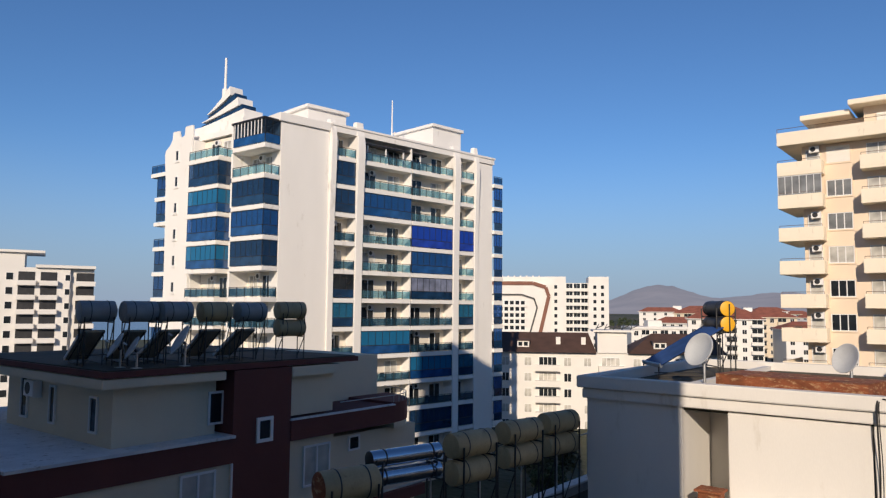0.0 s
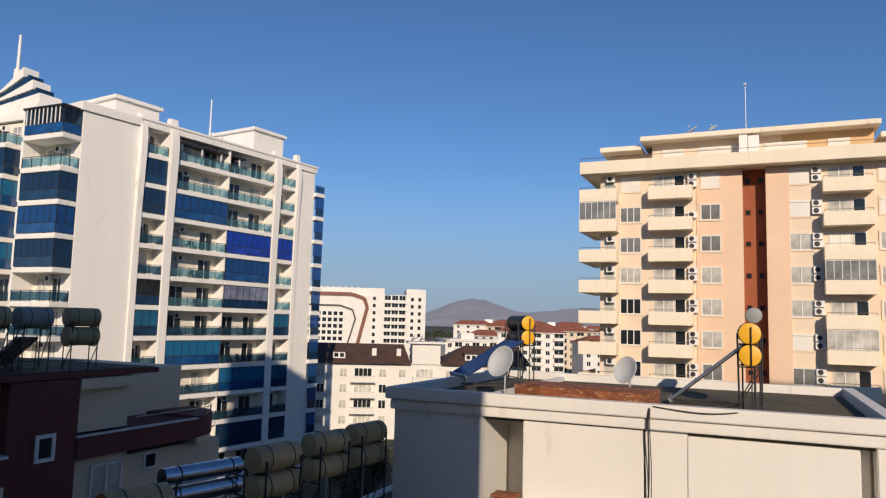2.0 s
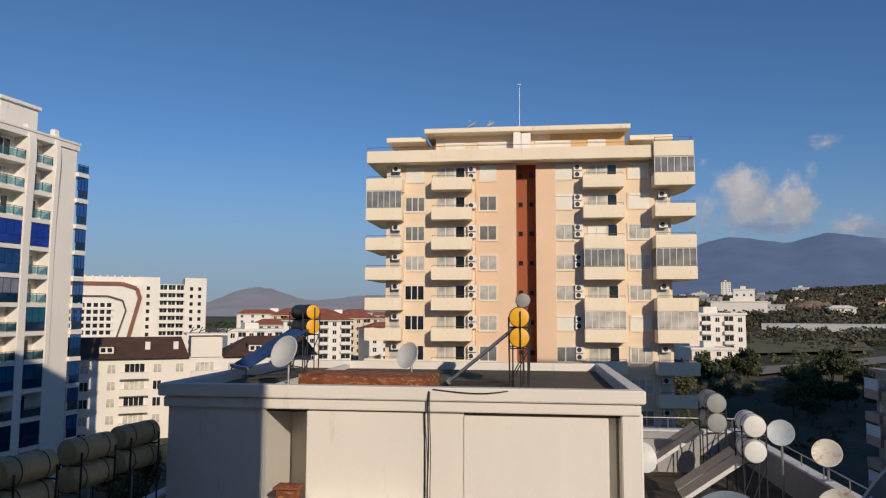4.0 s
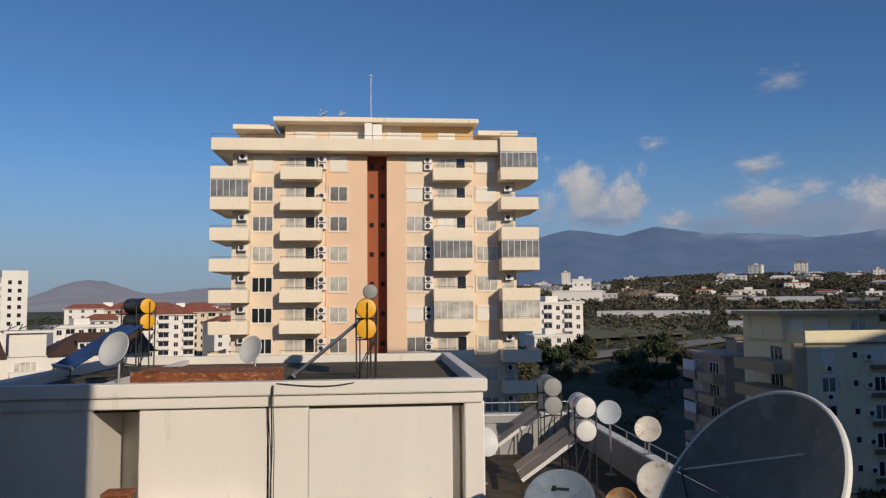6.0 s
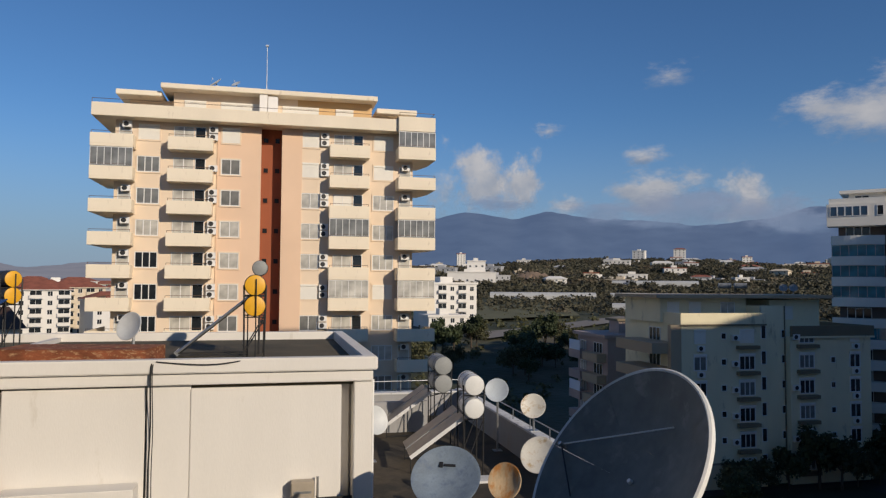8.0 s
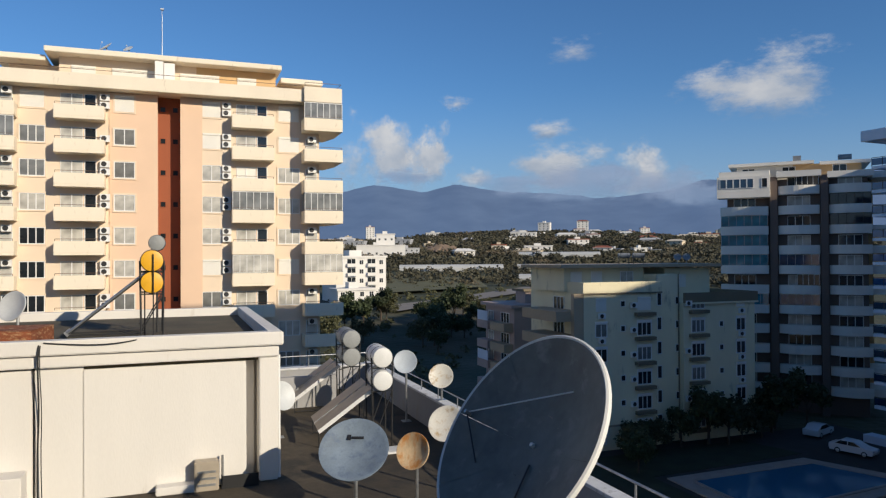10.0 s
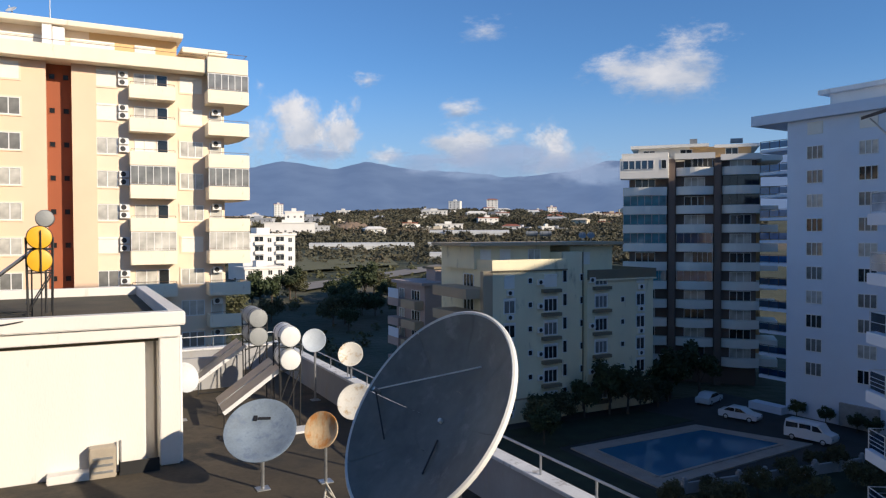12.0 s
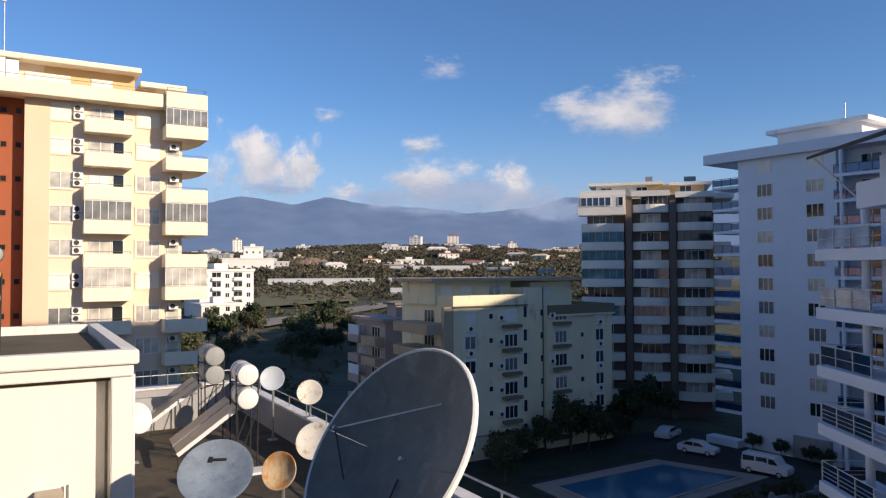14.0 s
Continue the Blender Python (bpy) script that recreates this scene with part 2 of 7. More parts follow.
def shutter_mesh(w, h):
    key = ("shutter", round(w, 2), round(h, 2))
    if key not in SHARED:
        n = max(4, int(h / 0.11))
        outline = [(0.02, h), (-0.14, h), (-0.14, h - 0.18)]
        for k in range(n, 0, -1):
            z1, z0 = k * (h - 0.18) / n, (k - 1) * (h - 0.18) / n
            outline += [(-0.075, z1 - 0.01), (-0.075, z0 + 0.012), (-0.06, z0 + 0.006)]
        outline += [(-0.06, 0), (0.02, 0)]
        b = Build().prism(outline, -w / 2, w / 2)
        bmesh.ops.transform(b.bm, matrix=Matrix(((0, 0, 1, 0), (1, 0, 0, 0), (0, 1, 0, 0), (0, 0, 0, 1))), verts=b.bm.verts)
        bmesh.ops.recalc_face_normals(b.bm, faces=b.bm.faces)
        SHARED[key] = b.mesh("roller_shutter", SHUTTER)
    return SHARED[key]


def shutter(parent, x, y, z, w, h, face="front"):
    ob = part("roller_shutter", shutter_mesh(w, h), None, parent, "closed white roller shutter")
    ob.matrix_basis = pose(x, y, z, 0, 0, FACE[face])
    return ob


def ac_meshes():
    if "ac" not in SHARED:
        b = Build().box(-0.4, 0.4, -0.36, -0.04, 0.0, 0.58)
        b.box(-0.34, -0.30, -0.30, 0.0, -0.05, 0.0).box(0.30, 0.34, -0.30, 0.0, -0.05, 0.0)
        case = b.mesh("casing", FRAME)
        m = Matrix.Translation((-0.08, -0.36, 0.29)) @ Matrix.Rotation(radians(90), 4, "X")
        fan = Build().turn([(0.0, 0.012), (0.21, 0.012), (0.23, 0.0)], m, 16).mesh("fan_grille", DARK_METAL)
        SHARED["ac"] = case, fan
    return SHARED["ac"]


def air_conditioner(parent, x, y, z, face="front"):
    case, fan = ac_meshes()
    ob = part("air_conditioner", case, None, parent, "white outdoor air conditioning unit")
    ob.matrix_basis = pose(x, y, z, 0, 0, FACE[face])
    part("fan_grille", fan, None, ob)
    return ob


def glazing(parent, x0, x1, y, z0, z1, glass, panels=5, rail_h=1.0, glass_low=None, frame_mat=None):
    """A glazed-in balcony front, facing -y: sliding panes above a lower pane band."""
    frame_mat = frame_mat or DARK_METAL
    w = x1 - x0
    key = ("glz", round(w, 2), round(z1 - z0, 2), glass.name, panels, frame_mat.name, rail_h, glass_low.name if glass_low else "")
    if key not in SHARED:
        h = z1 - z0
        f = Build()
        for k in range(panels + 1):
            x = w * k / panels
            f.box(x - 0.025, x + 0.025, -0.03, 0.03, rail_h, h)
        f.box(0, w, -0.05, 0.05, rail_h - 0.05, rail_h + 0.03).box(0, w, -0.04, 0.04, h - 0.06, h)
        up = Build()
        for k in range(panels):
            up.box(w * k / panels + 0.03, w * (k + 1) / panels - 0.03, -0.012, 0.012, rail_h + 0.03, h - 0.06)
        low = Build().box(0.02, w - 0.02, -0.06, -0.04, 0.08, rail_h - 0.05)
        SHARED[key] = f.mesh("glazing_frame", frame_mat), up.mesh("pane", glass), low.mesh("balustrade", glass_low or glass)
    a, b, c = SHARED[key]
    ob = part("balcony_glazing", a, None, parent)
    ob.matrix_basis = pose(x0, y, z0)
    part("pane", b, None, ob)
    part("balustrade", c, None, ob)
    return ob


def glass_rail(parent, x0, x1, y, z, glass, h=1.0):
    key = ("rail", round(x1 - x0, 2), glass.name, h)
    if key not in SHARED:
        w = x1 - x0
        n = max(2, int(w / 1.1))
        f = Build().box(0, w, -0.035, 0.035, h - 0.03, h + 0.03)
        for k in range(n + 1):
            f.box(w * k / n - 0.025, w * k / n + 0.025, -0.03, 0.03, 0, h)
        g = Build()
        for k in range(n):
            g.box(w * k / n + 0.05, w * (k + 1) / n - 0.05, -0.01, 0.01, 0.1, h - 0.1)
        SHARED[key] = f.mesh("rail", DARK_METAL), g.mesh("pane", glass)
    a, b = SHARED[key]
    ob = part("balcony_rail", a, None, parent)
    ob.matrix_basis = pose(x0, y, z)
    part("pane", b, None, ob)
    return ob


# ---- tan tower ----
def tan_tower():
    t = thing("apartment_tower", "tan and salmon apartment tower with cream projecting balconies", "building", (0, 71, 0))
    rnd = random.Random(4)
    H, TOP = 2.985, 36.1
    part("wall", Build().box(-14.2, -5.1, 0.12, 16, 0, TOP), TT_WALL, t)
    part("wall", Build().box(2.85, 13.9, 0.12, 16, 0, TOP), TT_WALL, t)
    part("pilaster_wall", Build().box(-5.1, -1.05, 0, 15.9, 0, TOP), TT_SALMON, t, "salmon rendered wall strip")
    part("pilaster_wall", Build().box(0.92, 2.85, 0, 15.9, 0, TOP), TT_SALMON, t, "salmon rendered wall strip")
    part("stair_recess", Build().box(-1.05, 0.92, 1.6, 15.8, 0, TOP), TT_RUST, t, "rust red recessed stairwell wall")
    # top parapet band, attic storey and roofs
    part("parapet", Build().box(-15.95, 12.05, -1.5, 1.0, 36.0, 37.2).box(-15.95, -13.9, 1.0, 15, 36.0, 37.2), TT_CREAM, t, bevel=0.03)
    part("parapet", Build().box(12.1, 15.8, -1.9, 3.0, 36.0, 37.45), TT_CREAM, t, bevel=0.03)
    part("attic_wall", Build().box(-9.4, 2.4, 2.0, 15, 37.1, 39.4), TT_WALL, t)
    part("attic_wall", Build().box(-13.6, -9.42, 3.2, 14, 37.1, 38.75), TT_WALL, t)
    part("attic_wall", Build().box(9.92, 13.6, 3.0, 14, 37.1, 38.4), TT_WALL, t)
    part("attic_wall", Build().box(2.4, 9.9, 1.99, 14.9, 37.1, 39.4), OCHRE, t, "ochre attic wall")
    part("roof", Build().box(-10.4, 10.3, 0.4, 15.6, 39.38, 39.85), TT_CREAM, t, bevel=0.04)
    part("roof", Build().box(-14.5, -10.42, 1.2, 14.5, 38.72, 39.2), TT_CREAM, t, bevel=0.04)
    part("roof", Build().box(10.32, 14.5, 1.2, 14.5, 38.35, 38.85), TT_CREAM, t, bevel=0.04)
    part("roof_slab", Build().box(-5.5, -0.6, 1.5, 6, 39.85, 40.15), TT_CREAM, t)
    part("chimney", Build().box(-1.3, -0.55, 0.6, 1.9, 37.1, 39.5).prism([(-0.5, 0.6), (0.45, 0.6), (0.45, 1.9)], 37.1, 39.2), WHITE, t, "white stair head")
    for x0, w in ((-8.4, 2.0), (-5.0, 3.7), (0.9, 3.6), (6.2, 1.8)):
        shutter(t, x0 + w / 2, 1.99, 37.3, w, 1.35)
    part("mast", Build().tube((-0.7, 3, 39.8), (-0.7, 3, 45.0), 0.05, 0.03).box(-0.85, -0.55, 2.85, 3.15, 44.9, 45.05), GALV, t, "thin grey roof mast")
    part("parapet_rail", Build().rails([(-15.9, -1.45, 37.2), (-15.9, -1.45, 37.55), (12.0, -1.45, 37.55), (12.0, -1.45, 37.2)], 0.025).rails([(12.2, -1.8, 37.4), (12.2, -1.8, 37.85), (15.7, -1.8, 37.85), (15.7, 2.5, 37.85), (15.7, 2.5, 37.4)], 0.025), BRONZE, t)
    glazed = {("ro", 0), ("ro", 3), ("ro", 5), ("ri", 3), ("ri", 5), ("lo", 1)}
    shut = {("w1", 0), ("w2", 0), ("w3", 0), ("w3", 1), ("w4", 0), ("w4", 1), ("w3", 5), ("w4", 5)}
    li = Build().box(0, 4.0, -1.4, 0.12, 0, 0.22).box(0, 4.0, -1.4, -1.26, 0.22, 1.22).box(0, 0.14, -1.26, 0.1, 0.22, 1.22).box(3.86, 4.0, -1.26, 0.1, 0.22, 1.22).mesh("balcony", TT_CREAM, bevel=0.025)
    ri = Build().box(0, 3.9, -1.4, 0.12, 0, 0.22).box(0, 3.9, -1.4, -1.26, 0.22, 1.22).box(0, 0.14, -1.26, 0.1, 0.22, 1.22).box(3.76, 3.9, -1.26, 0.1, 0.22, 1.22).mesh("balcony", TT_CREAM, bevel=0.025)
    lo = Build().box(0, 3.65, -1.5, 6, 0, 0.22).box(0, 3.65, -1.5, -1.36, 0.22, 1.22).box(0, 0.14, -1.36, 6, 0.22, 1.22).box(3.51, 3.65, -1.36, 0.1, 0.22, 1.22).mesh("balcony", TT_CREAM, bevel=0.025)
    ro = Build().prism([(0, -1.9), (3.75, -1.9), (3.75, 2.2), (3.1, 5.0), (0, 5.0)], 0, 0.22).box(0, 3.75, -1.9, -1.76, 0.22, 1.22).box(0, 0.14, -1.76, 0.1, 0.22, 1.22).box(3.61, 3.75, -1.76, 2.2, 0.22, 1.22).mesh("balcony", TT_CREAM, bevel=0.025)
    rail = {w: Build().rails([(0.1, 0, 0), (0.1, 0, 0.2), (w - 0.1, 0, 0.2), (w - 0.1, 0, 0)], 0.022).mesh("hand_rail", BRONZE) for w in (4.0, 3.9, 3.65, 3.75)}
    for k in range(12):
        dz = -H * k
        for col, mesh, x, w, y in (("li", li, -9.4, 4.0, -1.33), ("ri", ri, 5.45, 3.9, -1.33), ("lo", lo, -16.0, 3.65, -1.43), ("ro", ro, 12.1, 3.75, -1.83)):
            zb = 33.2 + dz
            if zb < 0.5:
                continue
            ob = part("balcony", mesh, None, t)
            ob.matrix_basis = pose(x, 0, zb)
            hr = part("hand_rail", rail[w], None, ob)
            hr.matrix_basis = pose(0, y, 1.22)
            if (col, k) in glazed:
                gl = {("ri", 5): GLASS_CURTAIN, ("ro", 5): GLASS_CURTAIN}.get((col, k), GLASS_HALF)
                glazing(t, x + 0.05, x + w - 0.05, y, zb + 1.23, zb + H - 0.03 - (0.2 if k == 0 else 0), gl, 6, 0.06, None, FRAME)
        z = 31.28 + 2.99 + dz
        if z < 0.8:
            continue
        for col, x, w in (("w1", -11.25, 1.85), ("w2", -3.85, 1.6), ("w3", 3.68, 1.6), ("w4", 10.9, 1.95)):
            wall = 0.0 if col == "w2" else 0.12
            if (col, k) in shut:
                shutter(t, x, wall, z, w, 1.45)
                part("window_surround", window_meshes(w, 1.45, 1, GLASS_DARK, TT_WALL, 0.14)[0], None, t).matrix_basis = pose(x, wall, z)
            else:
                ob = window(t, x, wall, z, w, 1.35, panes=3 if w > 1.7 else 2, glass=(GLASS_CURTAIN, GLASS_HALF, GLASS_DARK)[rnd.choice((0, 0, 0, 1, 1, 2))], border=0.09)
                part("window_surround", window_meshes(w + 0.14, 1.49, 1, GLASS_DARK, TT_WALL, 0.12)[0], None, ob).matrix_basis = pose(0, -0.012, -0.07)
        for x, w in ((-7.6, 2.9), (7.4, 2.9)):
            lit = rnd.random() < 0.5
            window(t, x - 0.55, 0.12, z - 0.9, 1.7, 2.25, panes=2, glass=GLASS_CURTAIN if lit else SHUTTER, border=0.05, name="balcony_door")
            window(t, x + 0.95, 0.12, z - 0.9, 0.85, 2.25, panes=1, glass=GLASS_DARK, name="balcony_door")
        for x in (-13.3, 13.1):
            window(t, x, 0.12, z - 0.9, 1.0, 2.25, panes=1, glass=GLASS_CURTAIN, name="balcony_door")
        for x in (-5.45, 5.05):
            for dz2 in ((0.15, 0.85) if k != 1 or x > 0 else (0.15,)):
                air_conditioner(t, x, 0.0 if x < 0 else 0.12, z + dz2)
        for x in (-13.0, 13.2):
            air_conditioner(t, x - 0.1, -0.1, z + 1.0)
        for x in (-0.62, 0.48):
            window(t, x, 1.6, z + 0.5, 0.42, 0.45, panes=1, border=0.03, frame_mat=TT_RUST, name="small_window")
    return t


tan_tower()


def roof_dish(name, x, y, z, d, aim, tilt, label, group="", stand=0.8, mat=None, feed=True, mark=False):
    """A satellite dish on a post: a curved bowl facing down the aim (degrees about z, 0 is -y), tilted up."""
    t = thing(name, label, "satellite dish", (x, y, z), 0, group)
    r = d / 2
    deep = r * 0.24
    m = Matrix.Translation((0, 0, stand)) @ Matrix.Rotation(radians(aim), 4, "Z") @ Matrix.Rotation(radians(90 - tilt), 4, "X") @ Matrix.Translation((0, 0, deep + 0.09 + d * 0.03))
    prof = [(r * k / 8, deep * (k / 8) ** 2 - deep) for k in range(9)]
    back = [(r * k / 8, deep * (k / 8) ** 2 - deep - 0.02) for k in range(8, -1, -1)]
    part("bowl", Build().turn(prof + [(r + 0.012, 0.0), (r + 0.012, -0.03)] + back, m, 40), mat or DISH_GREY, t, smooth=True)
    part("post", Build().tube((0, 0, 0), (0, 0, stand - 0.02), 0.03 + d * 0.008).box(-0.14, 0.14, -0.14, 0.14, 0, 0.02), GALV, t)
    part("bracket", Build().tube((0, 0, stand - 0.05), m @ Vector((0, 0, -deep - 0.02)), 0.05), DARK_METAL, t)
    if mark:
        for x0, x1, y0, y1 in ((-0.2, -0.12, 0.28, 0.4), (-0.1, 0.16, 0.31, 0.36)):
            b = Build().box(x0, x1, y0, y1, deep * (0.36 / r) ** 2 - deep + 0.004, deep * (0.36 / r) ** 2 - deep + 0.03)
            bmesh.ops.transform(b.bm, matrix=m, verts=b.bm.verts)
            part("printed_mark", b, DARK_METAL, t, "dark printed mark")
    if feed:
        f = m @ Vector((0, 0, r * 0.75))
        part("feed_arm", Build().tube(m @ Vector((0, -r * 0.98, -0.01)), f, 0.012, seg=6), GALV, t)
        part("feed_horn", Build().tube(f, f + (m @ Vector((0, 0, -0.14))) - (m @ Vector((0, 0, 0))), 0.04, 0.025, 10), FRAME, t)
    return t


DISH_GREY = surface("grey_dish_paint", (0.55, 0.57, 0.58), 0.5, vary=0.1, scale=2.0, bump=0.03)
roof_dish("satellite_dish", -5.5, 73.6, 39.85, 1.3, -60, 50, "white satellite dish on the tan tower's roof", "roof dishes of the tan tower", 0.7)
roof_dish("satellite_dish", -3.6, 73.6, 40.15, 0.9, -40, 50, "small white satellite dish on the tan tower's roof", "roof dishes of the tan tower", 0.45)


# ---- white tower with blue balconies ----
def white_tower():
    t = thing("apartment_tower", "white apartment tower with blue glazed balconies and curved fins", "building", (-58, 46.5, 0))
    S, Z0 = 3.12, 37.5
    LONG = pose(0, 0, 0, 0, 0, -8.2)  # the long side leaves the corner at a slight angle

    def along(name, build, mat, label="", bevel=0.0):
        ob = part(name, build, mat, t, label, bevel=bevel)
        ob.matrix_basis = LONG.copy()
        return ob

    def stand(points, y0, y1):
        """An upright slab over an outline of (x, z), from y0 to y1."""
        b = Build().prism(points, y0, y1)
        bmesh.ops.transform(b.bm, matrix=Matrix(((1, 0, 0, 0), (0, 0, 1, 0), (0, 1, 0, 0), (0, 0, 0, 1))), verts=b.bm.verts)
        bmesh.ops.recalc_face_normals(b.bm, faces=b.bm.faces)
        return b

    part("wall", Build().prism([(-26, 3.4), (-1.75, 3.4), (2.0, 31.8), (-26, 31.8)], 0, 40.4), WHITE, t)
    part("wall", Build().box(-5.75, -1.75, 0.4, 3.4, 0, 40.2), TT_PALE, t)
    part("wall", Build().box(-15.6, -5.76, 1.4, 3.4, 0, 40.2), TT_PALE, t)
    along("corner_wall", Build().box(-1.7, 0, 0.0, 5.98, 0, 40.05), WHITE, bevel=0.03)
    along("end_wall", Build().box(-2.0, 0, 29.33, 32.19, 0, 40.05), WHITE, bevel=0.03)
    part("side_wall", Build().box(-20.9, -15.65, 0.0, 3.6, 0, 40.3), WHITE, t)
    part("roof_slab", Build().prism([(-21, 1.0), (-5.6, 1.0), (-5.6, 4), (-1.8, 4), (2.0, 32.2), (-26, 32.2)], 40.4, 41.05), WHITE, t)
    along("roof_slab", Build().box(-6.0, 0.22, -0.3, 6.2, 40.08, 40.95), WHITE, bevel=0.03)
    along("cornice", Build().box(-1.6, 0.14, 6.2, 32.4, 40.15, 41.0), WHITE)
    along("cornice_drip", Build().box(-0.2, 0.24, 6.2, 32.5, 40.82, 41.06), WHITE)
    # curved fins: straight below, swinging out near the top, ending in a horn
    for y, wd, high in ((5.98, 0.75, 41.5), (9.56, 1.02, 41.8), (24.79, 1.05, 41.6), (28.59, 0.72, 41.95)):
        prof = [(-1.6, 0), (0.16, 0), (0.17, 20), (0.2, 28), (0.28, 32), (0.4, 35.5), (0.5, 38.0), (0.47, 39.2), (0.33, 40.2), (0.08, 40.9), (-0.06, high), (-0.62, high), (-0.72, 41), (-0.95, 40.7), (-1.6, 40.6)]
        ob = part("fin", stand(prof, y, y + wd), WHITE, t, bevel=0.05)
        ob.matrix_basis = LONG.copy()
    fin = [(-20.75, 0), (-20.75, 24), (-20.9, 31), (-21.15, 36), (-21.5, 39.2), (-21.3, 39.7), (-20.5, 40.15), (-19.95, 40.8), (-19.8, 41.75), (-18.6, 41.75), (-18.45, 41.05), (-18.0, 40.85), (-17.35, 41.05), (-17.25, 42.05), (-15.8, 42.05), (-15.75, 40.4), (-15.7, 0)]
    part("fin", stand(fin, -0.3, 0.0), WHITE, t, bevel=0.04)
    # sunny long side: four bays; rows of (A, B, C, D) fillings, o: open with rail
    rows = ["oooo", "nooo", "nboo", "oorr", "oobo", "dolo", "toot", "oeoo", "ooet", "oooo", "oonn", "oooo"]
    bays = ((6.77, 9.51), (10.67, 17.8), (17.96, 24.75), (25.94, 28.55))
    along("bay_wall", Build().box(-1.62, -1.5, 6.77, 29.33, 0, 40.1), TT_PALE, "cream wall inside the balconies")
    along("divider", Build().box(-1.6, -0.05, 17.8, 17.96, 0, 40.1), WHITE)
    rnd = random.Random(7)
    for k, fill in enumerate(rows):
        zf = max(0.5, Z0 - S * k)
        for bay, ((y0, y1), ch) in enumerate(zip(bays, fill)):
            along("slab", Build().box(-1.5, 0.12, y0, y1, zf - 0.42, zf + 0.06), WHITE)
            w = y1 - y0
            hold = part("balcony", Build().box(0.02, w - 0.02, 0.2, 1.4, 0.0, 0.02), PARAPET_TILE, t, "tiled balcony floor")
            hold.matrix_basis = LONG @ pose(0.02, y0, zf + 0.062, 0, 0, 90)
            if ch == "o":
                glass_rail(hold, 0, w, 0, 0, RAIL_DARK if k > 5 or (bay == 0 and k) else RAIL_TEAL)
            else:
                glazing(hold, 0, w, 0, 0, S - 0.5, GLAZE[ch][0], max(3, int(w / 0.9)), 1.0, GLAZE[ch][1])
            n = 1 if w < 5 else 2
            for j in range(n):
                yc = y0 + w * (j + 0.55) / n if n > 1 else (y0 + y1) / 2
                ob = window(t, -1.5, yc, zf + 0.06, 1.7 if n > 1 else 1.2, 2.15, "right", 2, GLASS_DARK if rnd.random() < 0.6 else GLASS_CURTAIN, name="balcony_door")
                ob.matrix_basis = LONG @ ob.matrix_basis
            if rnd.random() < 0.75:
                ob = air_conditioner(t, -1.5, y0 + w * 0.3, zf + 1.9, "right")
                ob.matrix_basis = LONG @ ob.matrix_basis
            if ch == "o" and w > 5 and k > 1:
                for j in range(2):
                    furn = part("balcony_chair", CHAIR, None, t, "dark balcony chair")
                    furn.matrix_basis = LONG @ pose(-0.75, y0 + w * (0.2 + 0.5 * rnd.random()), zf + 0.08, 0, 0, rnd.uniform(0, 360))
    # short side: two stacks of balconies standing out past the walls, small windows in the blank strip
    rowsF, rowsE = "fonbnoooobo", "onebeoooboo"
    for k in range(11):
        zf = Z0 - S * k
        if zf < 2:
            break
        for ch, x0, x1, y, back in ((rowsF[k], -5.45, -0.02, -2.0, 0.4), (rowsE[k], -15.2, -9.4, -1.0, 1.4)):
            out = Build().prism([(x0, back), (x0, y), (x1, y), (x1, back if x1 < -1 else 0.0), (min(x1, -1.72), back)] if x1 > -1 else [(x0, back), (x0, y), (x1, y), (x1, back)], zf - 0.46, zf + 0.02)
            bmesh.ops.recalc_face_normals(out.bm, faces=out.bm.faces)
            part("slab", out, WHITE, t, bevel=0.03)
            side = part("balcony", Build().box(0.1, -y + min(back, 0.0) - 0.05, 0.15, 0.9, 0, 0.02), PARAPET_TILE, t, "tiled balcony floor")
            side.matrix_basis = pose(x1 - 0.08, y + 0.08, zf + 0.025, 0, 0, 90)
            depth = (0.0 if x1 > -1 else back) - y - 0.16
            if ch == "o":
                glass_rail(t, x0 + 0.1, x1 - 0.08, y + 0.08, zf + 0.02, RAIL_TEAL if k < 4 else RAIL_DARK)
                glass_rail(side, 0, depth, 0, 0, RAIL_TEAL if k < 4 else RAIL_DARK)
            else:
                up, low = GLAZE[ch]
                glazing(t, x0 + 0.1, x1 - 0.08, y + 0.08, zf + 0.02, zf + S - 0.48 - (0.15 if k == 0 else 0), up, 6, 1.0, low)
                glazing(side, 0, depth, 0, 0, S - 0.5 - (0.15 if k == 0 else 0), up, 2, 1.0, low)
            for j in range(2):
                window(t, x0 + (x1 - x0) * (0.3 + 0.4 * j) - (0.5 if x1 > -1 else 0), back, zf + 0.05, 1.3, 2.2, "front", 2, GLASS_CURTAIN if (k + j) % 3 else GLASS_DARK, name="balcony_door")
            air_conditioner(t, x0 + (x1 - x0) * 0.5 - 0.5, back, zf + 1.95)
        part("pier", Build().box(-5.8, -5.47, -1.85, 1.4, zf + 0.02, zf + S - 0.46), WHITE, t)
        window(t, -18.7, -0.3, zf + 0.7, 0.5, 1.1, "front", 1, GLASS_DARK, name="small_window")
        part("window_ledge", Build().box(-19.1, -18.2, -0.42, -0.3, zf + 0.4, zf + 0.58), WHITE, t)
        # balconies at both far ends
        xl = -26.8 if k == 0 else -25.7
        part("slab", Build().box(xl, -20.95, 1.0, 8, zf - 0.42, zf + 0.06), WHITE, t)
